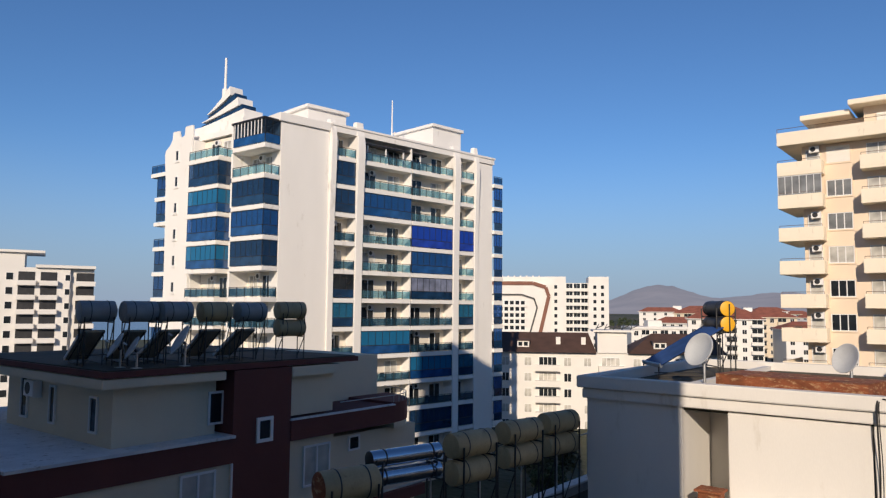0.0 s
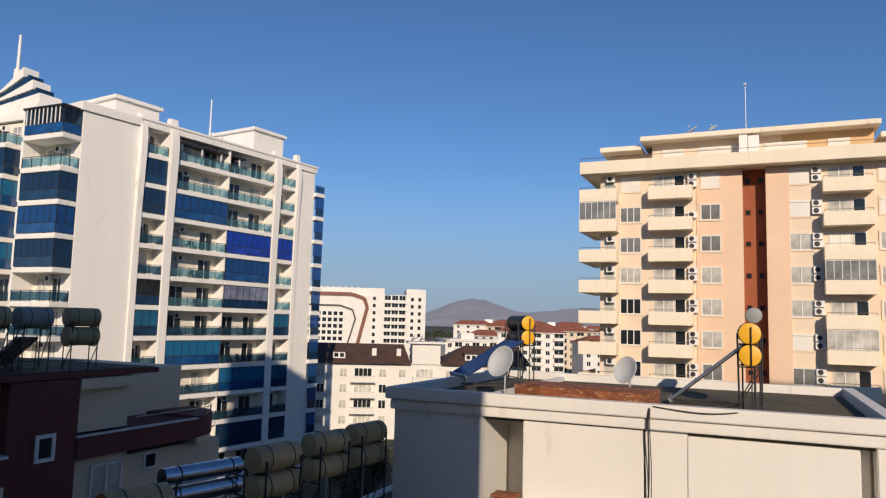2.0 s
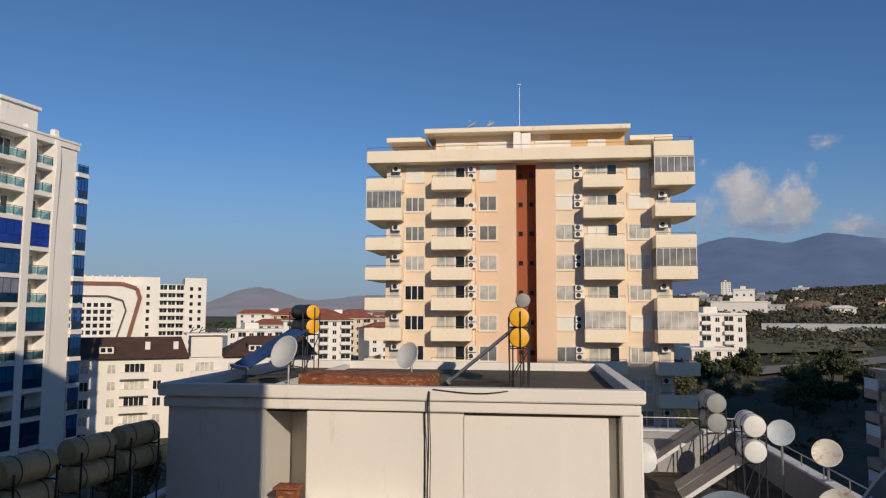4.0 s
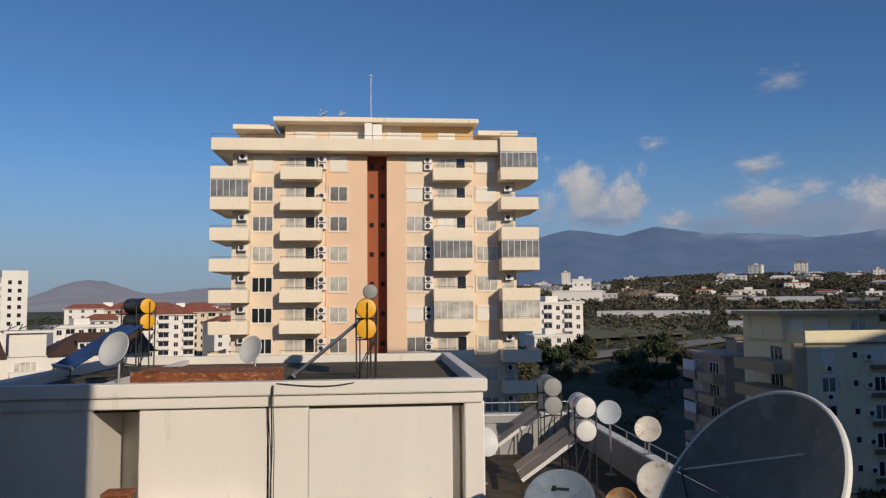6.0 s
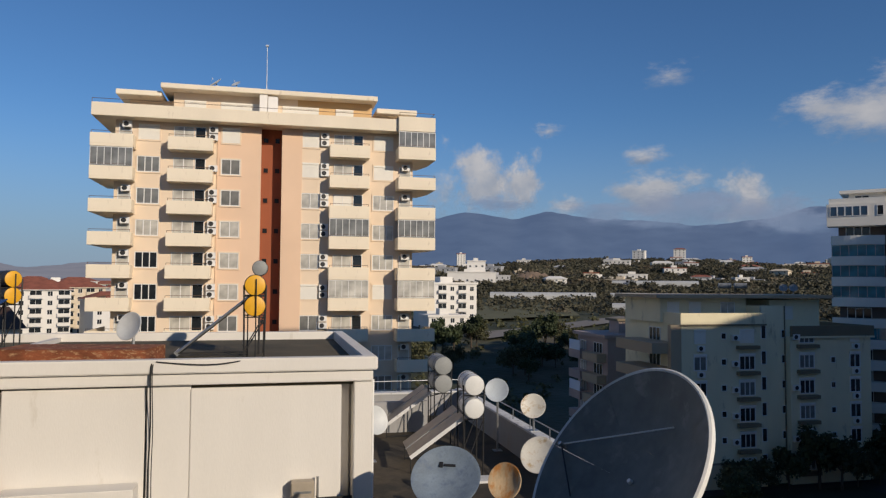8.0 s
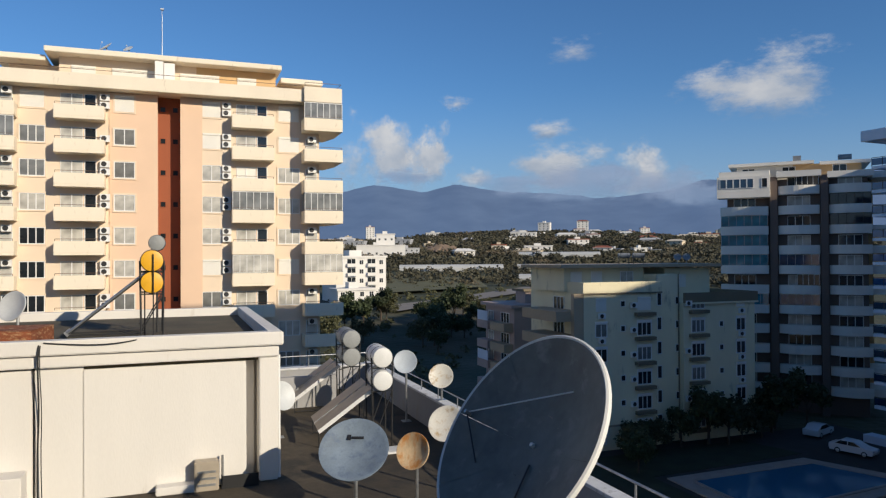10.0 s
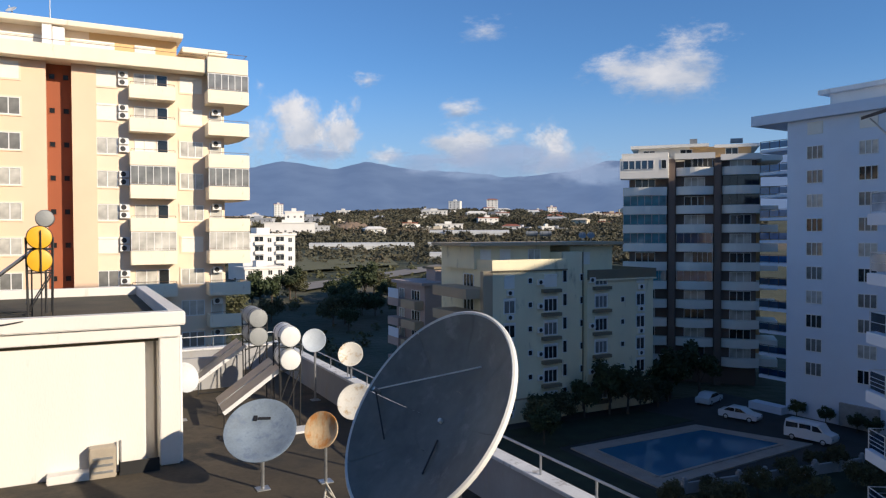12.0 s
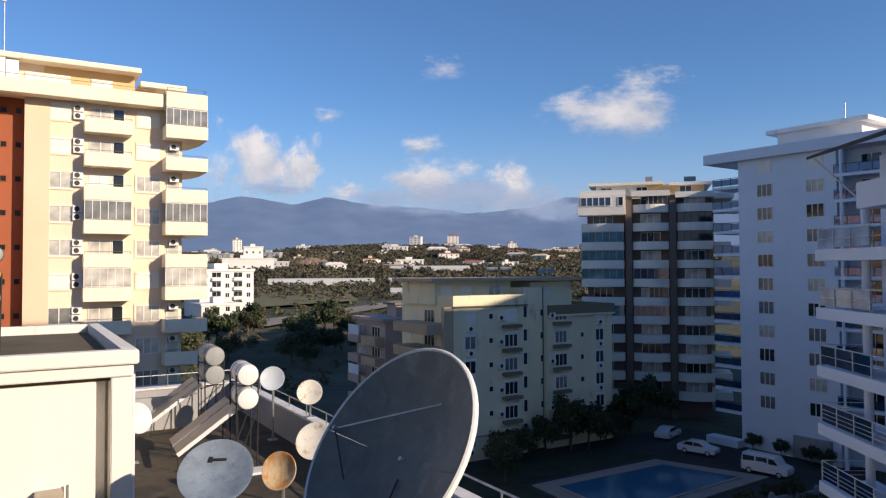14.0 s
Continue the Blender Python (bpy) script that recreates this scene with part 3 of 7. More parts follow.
        if k and k != 3:
            glazing(t, xl + 0.4, -21.1, 1.1, zf + 0.06, zf + S - 0.44, GLAZE["n"][0], 4, 1.0, GLASS_NAVY)
        else:
            glass_rail(t, xl + 0.1, -21.1, 1.1, zf + 0.06, GLASS_BLUE)
        along("slab", Build().box(-4.5, 0.3, 32.19, 33.95, zf - 0.42, zf + 0.06), WHITE)
        hold = part("balcony", Build().box(0, 1.6, 0.2, 1.4, 0.0, 0.02), PARAPET_TILE, t, "tiled balcony floor")
        hold.matrix_basis = LONG @ pose(0.2, 32.27, zf + 0.062, 0, 0, 90)
        if k:
            glazing(hold, 0, 1.6, 0, 0, S - 0.5, GLAZE["b"][0], 3, 1.0, GLASS_NAVY)
        else:
            glass_rail(hold, 0, 1.6, 0, 0, GLASS_BLUE)
    # top storey of the corner stack: pale blind slats under a dark roof
    for j in range(9):
        part("column", Build().box(-5.2 + j * 0.56, -5.08 + j * 0.56, -2.0, -1.96, Z0 + 1.0, 40.0), FRAME, t)
    part("pergola_roof", Build().box(-5.6, -0.05, -2.1, 0.38, 40.02, 40.2), DARK_METAL, t, "dark balcony roof")
    for j in range(4):
        along("pergola_post", Build().box(-0.5, -0.35, 11.4 + j * 2.7, 11.55 + j * 2.7, Z0, 39.5), FRAME)
    along("pergola_roof", Build().box(-1.4, -0.2, 11.0, 20.5, 39.5, 39.66), DARK_METAL, "dark timber pergola")
    # roof boxes
    for y0, y1, x0, z in ((4.9, 10.7, -8.0, 43.2), (23.9, 29.6, -10.5, 44.5)):
        along("roof_box", Build().box(x0, -3.2, y0 + 0.3, y1 - 0.3, 41.0, z), WHITE)
        along("roof_box_slab", Build().box(x0 - 0.3, -2.9, y0, y1, z, z + 0.4), WHITE, bevel=0.03)
    along("antenna", Build().tube((-5, 18.8, 41.0), (-5, 18.8, 43.2), 0.22, 0.1).tube((-5, 18.8, 43.2), (-5, 18.8, 47.2), 0.1, 0.07).tube((-5.6, 18.8, 42.4), (-4.4, 18.8, 43.0), 0.08), WHITE)
    # sail-shaped crown: curved white blades with dark blue strips between them, and a mast
    def blade(xs, zs, xe, lo, hi, y0, y1, name, mat, label=""):
        low = [(xs + (xe - xs) * f, zs + (lo - zs) * f ** 1.25) for f in [q / 12 for q in range(13)]]
        top = [(xs + (xe - 0.12 - xs) * f, zs + 0.06 + (hi - zs) * f ** 1.2) for f in [q / 12 for q in range(13)]]
        part(name, stand(low + top[::-1], y0, y1), mat, t, label)
    blade(-19.4, 42.6, -9.9, 42.3, 43.65, 2.6, 5.2, "crown_blade", WHITE)
    blade(-19.0, 43.0, -10.95, 43.5, 44.45, 3.0, 5.0, "crown_strip", GLASS_NAVY, "dark blue strip between the crown blades")
    blade(-18.7, 43.35, -11.45, 44.35, 45.3, 2.8, 4.9, "crown_blade", WHITE)
    blade(-18.0, 44.0, -12.5, 45.2, 46.05, 3.1, 4.8, "crown_strip", GLASS_NAVY, "dark blue strip between the crown blades")
    blade(-17.8, 44.25, -13.2, 45.95, 46.95, 2.9, 4.7, "crown_blade", WHITE)
    part("crown_base", Build().box(-19.6, -9.9, 2.4, 7.5, 41.05, 42.65), WHITE, t)
    part("mast", Build().tube((-15.7, 3.9, 41), (-15.7, 3.9, 47.3), 0.42, 0.36, 12).tube((-15.7, 3.9, 47.3), (-15.7, 3.9, 51.2), 0.17, 0.13, 10), WHITE, t)
    return t


TT_PALE = surface("pale_cream_render", (0.80, 0.73, 0.62), 0.85, vary=0.06, scale=0.4, bump=0.04)
# Lilac base colour stands in for a lavender reflection on the glass.
GLASS_LILAC = glossy_glass("lilac_reflection_tint_glass", (0.20, 0.22, 0.30), 0.05, 0.8, 0.3)
GLASS_CYAN = glossy_glass("bright_cyan_glass", (0.02, 0.20, 0.34), 0.07, 0.7, 0.3)
PARAPET_TILE = surface("beige_balcony_tile", (0.45, 0.40, 0.33), 0.7, vary=0.08, bump=0.02)
# upper panes and the darker band below them
GLAZE = {"n": (rail_glass("navy_sliding_glass", (0.018, 0.055, 0.12), 0.6), GLASS_NAVY), "b": (rail_glass("blue_sliding_glass", (0.02, 0.10, 0.28), 0.58), GLASS_BLUE),
         "t": (rail_glass("teal_sliding_glass", (0.03, 0.17, 0.28), 0.55), GLASS_NAVY), "r": (rail_glass("royal_sliding_glass", (0.015, 0.07, 0.46), 0.66), GLASS_ROYAL),
         "d": (GLASS_DARK, GLASS_NAVY), "l": (GLASS_LILAC, GLASS_NAVY), "e": (rail_glass("cyan_sliding_glass", (0.025, 0.20, 0.38), 0.62), GLASS_BLUE), "f": (rail_glass("smoky_sliding_glass", (0.02, 0.03, 0.04), 0.4), GLASS_BLUE)}
CHAIR = Build().box(-0.24, 0.24, -0.24, 0.24, 0.4, 0.46).box(-0.24, 0.24, 0.2, 0.25, 0.46, 0.9).box(-0.22, -0.18, -0.22, -0.18, 0, 0.4).box(0.18, 0.22, -0.22, -0.18, 0, 0.4).box(-0.22, -0.18, 0.18, 0.22, 0, 0.4).box(0.18, 0.22, 0.18, 0.22, 0, 0.4).mesh("balcony_chair", DARK_METAL)
white_tower()

# ---- roof deck with its parapets ----
DECK_Z = 15.6
CAP = surface("white_parapet_cap", (0.66, 0.66, 0.66), 0.8, vary=0.12, scale=1.5, bump=0.15, stain=(0.30, 0.28, 0.25), stain_amount=0.15)
PARAPET = surface("greyish_parapet_plaster", (0.34, 0.34, 0.35), 0.88, vary=0.12, scale=0.8, bump=0.15, stain=(0.33, 0.31, 0.28), stain_amount=0.2, streak=0.3)
RUST_SHEET = surface("rusty_sheet_steel", (0.27, 0.085, 0.035), 0.85, 0.1, vary=0.4, scale=2.2, fine=20, bump=0.25, stain=(0.48, 0.30, 0.16), stain_amount=0.3, streak=2.5)
RUSTY_DISH = surface("rusted_dish_paint", (0.70, 0.52, 0.32), 0.7, vary=0.3, scale=2.0, bump=0.1, stain=(0.52, 0.22, 0.05), stain_amount=0.55, streak=0.5)
STAINED_DISH = surface("stained_white_dish", (0.70, 0.67, 0.60), 0.55, vary=0.15, scale=2.0, bump=0.05, stain=(0.45, 0.33, 0.18), stain_amount=0.25)
BLUE_DISH = surface("blue_grey_dish", (0.20, 0.25, 0.31), 0.5, vary=0.25, scale=1.8, bump=0.03, stain=(0.13, 0.17, 0.24), stain_amount=0.35)
PALE_DISH = surface("pale_blue_dish_paint", (0.50, 0.55, 0.60), 0.5, vary=0.14, scale=2.2, bump=0.03, stain=(0.36, 0.38, 0.40), stain_amount=0.15)
BIG_DISH = surface("dull_grey_dish", (0.145, 0.152, 0.138), 0.55, vary=0.34, scale=1.1, fine=7, bump=0.06, stain=(0.20, 0.20, 0.185), stain_amount=0.2)
RIM = surface("white_dish_rim", (0.75, 0.74, 0.70), 0.5, vary=0.08, bump=0.03)
YELLOW = surface("yellow_tank_cap", (0.80, 0.42, 0.02), 0.45, vary=0.1, scale=3, bump=0.03)
PALE_CAP = surface("cream_tank_cap", (0.78, 0.68, 0.38), 0.5, vary=0.12, scale=3, bump=0.03)
TANK_TAN = surface("tan_insulated_tank", (0.42, 0.33, 0.18), 0.6, vary=0.18, scale=1.8, bump=0.06, stain=(0.25, 0.19, 0.10), stain_amount=0.15)
TANK_GREY = surface("grey_insulated_tank", (0.28, 0.29, 0.29), 0.55, vary=0.18, scale=1.8, bump=0.05)
TANK_WHITE = surface("white_tank", (0.72, 0.72, 0.70), 0.5, vary=0.08, scale=2, bump=0.03)
TANK_BLACK = surface("black_insulated_tank", (0.03, 0.03, 0.034), 0.4, vary=0.2, scale=2, bump=0.03)
CHROME = surface("polished_steel_tank", (0.62, 0.65, 0.70), 0.16, 1.0, vary=0.08, scale=2, bump=0.02)
COLLECTOR = glossy_glass("solar_collector_glass", (0.012, 0.014, 0.02), 0.12, 0.6)
TUBE_BLUE = glossy_glass("blue_vacuum_tubes", (0.02, 0.05, 0.16), 0.12, 0.8, 0.3)
TIN = surface("tan_collector_tin", (0.44, 0.38, 0.30), 0.5, 0.2, vary=0.12, scale=2.5, bump=0.04)
CABLE = surface("black_cable", (0.015, 0.015, 0.016), 0.6, vary=0.1, bump=0.0)
PALE_CABLE = surface("pale_cable", (0.50, 0.47, 0.40), 0.6, vary=0.1, bump=0.0)

lower = thing("roof_terrace_building", "lower apartment block carrying the brown roof terrace", "building")
part("body", Build().box(-10.4, 8.2, 0.9, 29.4, 0, DECK_Z - 0.02), PARAPET, lower)
deck = Build().box(-10.35, 8.0, 0.95, 29.2, DECK_Z - 0.02, DECK_Z)
part("terrace_floor", deck, DECK, lower, "brown stained screed floor")
part("parapet", Build().box(7.98, 8.22, 0.9, 29.4, DECK_Z - 0.3, 16.55), PARAPET, lower)
part("parapet_cap", Build().box(7.92, 8.28, 0.85, 29.45, 16.55, 16.62), CAP, lower, bevel=0.012)
part("parapet", Build().box(3.0, 7.98, 29.0, 29.4, DECK_Z - 0.3, 16.5), PARAPET, lower)
part("parapet_cap", Build().box(3.0, 7.92, 28.95, 29.45, 16.5, 16.57), CAP, lower, bevel=0.012)
part("parapet", Build().box(-10.4, -10.15, 0.9, 29.4, DECK_Z - 0.3, 15.85), PARAPET, lower)
part("parapet_cap", Build().box(-10.46, -10.1, 0.85, 29.45, 15.85, 15.91), CAP, lower, bevel=0.012)
part("wing_wall", Build().box(3.0, 6.0, 26.0, 26.2, DECK_Z, 16.7), PARAPET, lower)
rail = Build()
for k in range(9):
    rail.tube((8.1, 1.5 + k * 1.55, 16.6), (8.1, 1.5 + k * 1.55, 17.0), 0.022)
rail.tube((8.1, 1.0, 17.0), (8.1, 14.5, 17.0), 0.025)
part("hand_rail", rail, GALV, lower, "galvanised rail along the parapet")
rail = Build()
for k in range(5):
    rail.tube((7.95 - k * 1.2, 29.2, 16.5), (7.95 - k * 1.2, 29.2, 17.0), 0.02)
rail.tube((8.1, 29.2, 17.0), (3.0, 29.2, 17.0), 0.022)
for k in range(10):
    rail.tube((8.1, 14.5 + k * 1.6, 16.6), (8.1, 14.5 + k * 1.6, 16.95), 0.018)
rail.tube((8.1, 14.5, 16.95), (8.1, 29.2, 16.95), 0.02)
part("hand_rail", rail, GALV, lower)
rail = Build()
for k in range(12):
    rail.tube((-10.3, 7 + k * 1.9, 15.9), (-10.3, 7 + k * 1.9, 17.2), 0.02)
rail.tube((-10.3, 6.5, 17.2), (-10.3, 28.5, 17.2), 0.022)
part("hand_rail", rail, GALV, lower)


# ---- white rooftop block ----
def penthouse():
    t = thing("rooftop_room", "white plastered rooftop block with a flat parapeted roof", "building")
    part("wall", Build().box(-9.1, -6.5, 17.95, 18.6, DECK_Z, 18.62).box(-6.7, -6.5, 18.6, 20.2, DECK_Z, 18.49).box(-6.5, -5.2, 20.05, 20.2, DECK_Z, 18.49).box(-5.4, -5.2, 18.62, 20.05, DECK_Z, 18.49).box(-9.1, -8.7, 18.6, 27.0, DECK_Z, 18.62).box(2.35, 2.75, 18.6, 27.0, DECK_Z, 18.62).box(-8.7, 2.35, 26.6, 27.0, DECK_Z, 18.62).box(-5.4, 2.35, 18.5, 18.62, DECK_Z, 18.62), PB_WHITE, t)
    part("infill_panel", Build().box(-5.4, -2.4, 17.97, 18.5, DECK_Z, 18.55), PB_WHITE, t, bevel=0.015)
    part("infill_panel", Build().box(-2.36, -1.4, 17.99, 18.5, DECK_Z, 18.58), PB_WHITE, t, bevel=0.015)
    part("infill_panel", Build().box(-1.4, 2.12, 17.965, 18.5, DECK_Z, 18.5), PB_WHITE, t, bevel=0.015)
    part("pillar", Build().box(2.42, 2.86, 17.92, 18.6, DECK_Z, 18.62), PB_WHITE, t, bevel=0.02)
    part("cornice", Build().box(-9.2, 2.88, 17.84, 18.3, 18.6, 18.86).box(-9.2, -8.8, 18.3, 27.1, 18.6, 18.86).box(2.4, 2.88, 18.3, 27.1, 18.6, 18.86).box(-8.8, 2.4, 26.7, 27.1, 18.6, 18.86), PB_WHITE, t, bevel=0.02)
    part("parapet_cap", Build().box(-9.32, 2.98, 17.74, 18.12, 18.88, 19.2).box(-9.32, -8.95, 18.12, 27.2, 18.88, 19.2).box(2.62, 2.98, 18.12, 27.2, 18.88, 19.2).box(-8.95, 2.62, 26.85, 27.2, 18.88, 19.2), PB_WHITE, t, bevel=0.025)
    part("roof_deck", Build().box(-8.9, 2.6, 18.1, 26.9, 18.5, 18.93), ROOF_FELT, t, "mossy felt roof")
    part("roof_kerb", Build().box(-6.75, -6.55, 18.12, 26.85, 18.9, 19.08), PB_WHITE, t)
    part("ledge", Build().box(0.1, 1.0, 17.62, 17.97, DECK_Z, 15.78).box(-5.3, -2.5, 17.3, 17.95, DECK_Z, 16.4), PB_WHITE, t, bevel=0.02)
    # down pipe
    part("drain_pipe", Build().tube((2.91, 18.1, 18.6), (2.91, 18.1, DECK_Z), 0.035, seg=10), FRAME, t)
    return t


penthouse()
vent = thing("vent_box", "beige metal vent box against the white wall", "vent box", (1.2, 17.8, DECK_Z))
part("box", Build().box(-0.27, 0.27, -0.2, 0.12, 0, 0.68), TIN, vent, bevel=0.02)
part("pipe", Build().tube((0.36, 0.0, 0), (0.36, 0.0, 0.75), 0.03), GALV, vent)
part("louvre", Build().box(-0.2, 0.2, -0.215, -0.2, 0.12, 0.17).box(-0.2, 0.2, -0.215, -0.2, 0.27, 0.32).box(-0.2, 0.2, -0.215, -0.2, 0.42, 0.47), GALV, vent)
coil = thing("cable_tray", "black cable tray lying at the wall's foot", "cable tray", (1.95, 17.75, DECK_Z))
part("tray", Build().box(-0.42, 0.42, -0.12, 0.12, 0, 0.07).box(-0.42, 0.42, -0.12, -0.1, 0.07, 0.3).box(-0.42, -0.4, -0.12, 0.12, 0.07, 0.3), CABLE, coil)
unit = thing("rusty_heater_box", "rusty brown steel box fixed to the white wall", "metal box", (-5.75, 17.7, 16.35))
part("box", Build().box(-0.25, 0.25, -0.2, 0.25, 0, 0.34), RUST_SHEET, unit, bevel=0.02)
part("cap", Build().box(-0.32, 0.32, -0.27, 0.27, 0.34, 0.4), RUST_SHEET, unit, bevel=0.01)
part("bracket", Build().box(-0.2, -0.15, -0.1, 0.25, -0.3, 0).box(0.15, 0.2, -0.1, 0.25, -0.3, 0), DARK_METAL, unit)

rusty = thing("rusty_cover", "long rust-streaked steel cover on the white block's roof", "metal cover", (-4.1, 19.35, 18.93), -9)
for k in range(8):
    x = -1.75 + k * 0.44
    part("sheet", Build().prism([(x, -0.75), (x + 0.43, -0.75), (x + 0.43, 0.75), (x, 0.75)], 0.45 + 0.004 * (k % 2), 0.462 + 0.004 * (k % 2)), RUST_SHEET, rusty)
part("side", Build().box(-1.75, 1.76, -0.75, -0.72, 0.08, 0.445).box(-1.75, -1.72, -0.72, 0.75, 0.08, 0.445).box(1.73, 1.76, -0.72, 0.75, 0.08, 0.445), RUST_SHEET, rusty)
part("runner", Build().box(-1.7, 1.7, -0.6, -0.5, 0, 0.08).box(-1.7, 1.7, 0.5, 0.6, 0, 0.08), DARK_METAL, rusty)


def curve_cable(name, points, r, mat, label):
    cu = bpy.data.curves.new(name, "CURVE")
    cu.dimensions, cu.bevel_depth, cu.bevel_resolution = "3D", r, 2
    sp = cu.splines.new("NURBS")
    sp.points.add(len(points) - 1)
    for p, co in zip(sp.points, points):
        p.co = (*co, 1)
    sp.use_endpoint_u, sp.order_u = True, 3
    ob = new(name, cu)
    cu.materials.append(mat)
    return tagged(ob, label, "cable")


for k, (dx, r) in enumerate(((0.0, 0.02), (0.035, 0.011))):
    curve_cable("cable", [(-1.4 + dx, 19.2, 18.8), (-2.2 + dx, 18.0, 19.1), (-2.25 + dx, 17.72, 19.18), (-2.26 + dx, 17.7, 18.7), (-2.24 + dx * 1.6, 17.78, 17.6), (-2.3 + dx * 2, 17.88, 16.6), (-2.28 + dx * 2.4, 17.85, DECK_Z)], r, CABLE, "black cable hanging down the white wall")
curve_cable("cable", [(-2.15, 17.73, 19.16), (-1.6, 17.71, 19.1), (-0.9, 17.7, 19.07), (-0.3, 17.72, 19.14), (0.0, 17.9, 19.22), (0.1, 19.0, 18.75)], 0.016, CABLE, "black cable sagging along the roof edge")


def tank_mesh(parent, x, z, r, length, body, cap, axis_y=0.0, label="", sub="end_cap"):
    """A lying tank with its axis along local y, its front cap at -y."""
    m = Matrix.Translation((x, axis_y, z)) @ Matrix.Rotation(radians(90), 4, "X")
    b = Build().turn([(0, -length), (r * 0.7, -length), (r, -length + 0.06), (r, -0.03), (r * 0.97, 0)], m, 28)
    ob = part("tank", b, body, parent, label, smooth=True)
    part(sub, Build().turn([(0, 0.035), (r * 0.6, 0.03), (r * 0.94, 0.005), (r * 0.97, -0.02), (0, -0.02)], m, 28), cap, ob, smooth=True)
    for s0 in (-0.3, -length + 0.3):
        part("strap", Build().turn([(r + 0.004, s0), (r + 0.010, s0), (r + 0.010, s0 - 0.025), (r + 0.004, s0 - 0.025)], m, 28), DARK_METAL, ob)
    return ob


def solar_heater(x, y, z, turn, label, r=0.29, length=1.35, tanks=(2.15, 1.5), body=None, cap=None, collector="flat", run=2.3, side=-1, top=1.35, low=0.15, wide=0.95, shift=0.0, group="solar heaters", panels=2, front_post=False, tube=None):
    """A thermosiphon solar heater: tanks on a steel stand; collectors slope away to one side (side -1: towards local -x)."""
    t = thing("solar_water_heater", label, "solar heater", (x, y, z), turn, group)
    body, cap = body or TANK_WHITE, cap or YELLOW
    for k, h in enumerate(tanks):
        tank_mesh(t, 0, h, r, length, body, cap, 0.0)
    hi = tanks[0]
    legs = []
    for lx in (-0.3, 0.3):
        for ly in (0.12, length - 0.12):
            part("leg", Build().tube((lx * 0.9, ly, 0), (lx, ly, hi), 0.022), DARK_METAL, t)
    bars = [((-0.3, 0.12, 0.35), (-0.3, length - 0.12, 0.35))]
    for ly in (0.12, length - 0.12):
        bars.append(((-0.3, ly, tanks[-1] - r - 0.02), (0.3, ly, tanks[-1] - r - 0.02)))
        bars.append(((-0.28, ly, 0.1), (0.3, ly, tanks[-1] - r)))
        if len(tanks) > 1:
            bars.append(((-0.3, ly, hi - r - 0.01), (0.3, ly, hi - r - 0.01)))
    if front_post:
        bars.append(((0.03, -0.07, 0), (0.03, -0.07, hi + r * 0.6)))
    for p, q in bars:
        part("brace", Build().tube(p, q, 0.018, seg=6), DARK_METAL, t)
    if collector:
        a = math.atan2(top - low, run)
        ln = math.hypot(run, top - low)
        for k in range(panels):
            y0 = length / 2 + shift + (k - panels / 2) * (wide + 0.07)
            sx, sz = side * 0.18, top
            ex, ez = side * (0.18 + run), low
            ux, uz = (ex - sx) / ln, (ez - sz) / ln
            nx, nz = -uz * (1 if side > 0 else -1), abs(ux)

            def slab(s0, s1, ya, yb, h0, h1):
                b = Build()
                v = []
                for yy in (ya, yb):
                    for s, h in ((s0, h0), (s1, h0), (s1, h1), (s0, h1)):
                        v.append(b.bm.verts.new((sx + ux * s + nx * h, yy, sz + uz * s + nz * h)))
                for f in ((0, 1, 2, 3), (7, 6, 5, 4), (0, 4, 5, 1), (1, 5, 6, 2), (2, 6, 7, 3), (3, 7, 4, 0)):
                    b.bm.faces.new([v[i] for i in f])
                bmesh.ops.recalc_face_normals(b.bm, faces=b.bm.faces)
                return b
            if collector == "tubes":
                for j in range(12):
                    yy = y0 + wide * (j + 0.5) / 12
                    part("vacuum_tube", Build().tube((sx, yy, sz + 0.05), (ex, yy, ez + 0.05), min(0.029, wide / 27)), tube or TUBE_BLUE, t)
                part("collector_frame", slab(ln - 0.06, ln, y0, y0 + wide, -0.03, 0.1), GALV, t)
            else:
                c = part("collector", slab(0, ln, y0, y0 + wide, 0, 0.09), TIN, t, "tan framed flat solar collector")
                part("edge_trim", slab(-0.01, ln + 0.01, y0 - 0.012, y0, -0.01, 0.1), CAP, c, "pale aluminium edge")
                part("glass", slab(0.05, ln - 0.05, y0 + 0.05, y0 + wide - 0.05, 0.09, 0.094), TIN if collector == "back" else COLLECTOR, c)
        bars = [((side * 0.18, 0.1 + shift, top * 0.9), (0, 0.1, tanks[-1] - r))]
        for yy in (length / 2 + shift - panels * wide / 2 + 0.1, length / 2 + shift + panels * wide / 2 - 0.1):
            bars += [((side * 0.18, yy, 0), (side * 0.18, yy, top)), ((side * (0.18 + run), yy, 0), (side * (0.18 + run), yy, low))]
            bars += [((side * 0.18, yy, 0.06), (side * (0.18 + run), yy, 0.06)), ((side * 0.18, yy, top), (side * (0.18 + run), yy, low))]
        for p, q in bars:
            part("stand_bar", Build().tube(p, q, 0.019, seg=6), DARK_METAL, t)
    return t


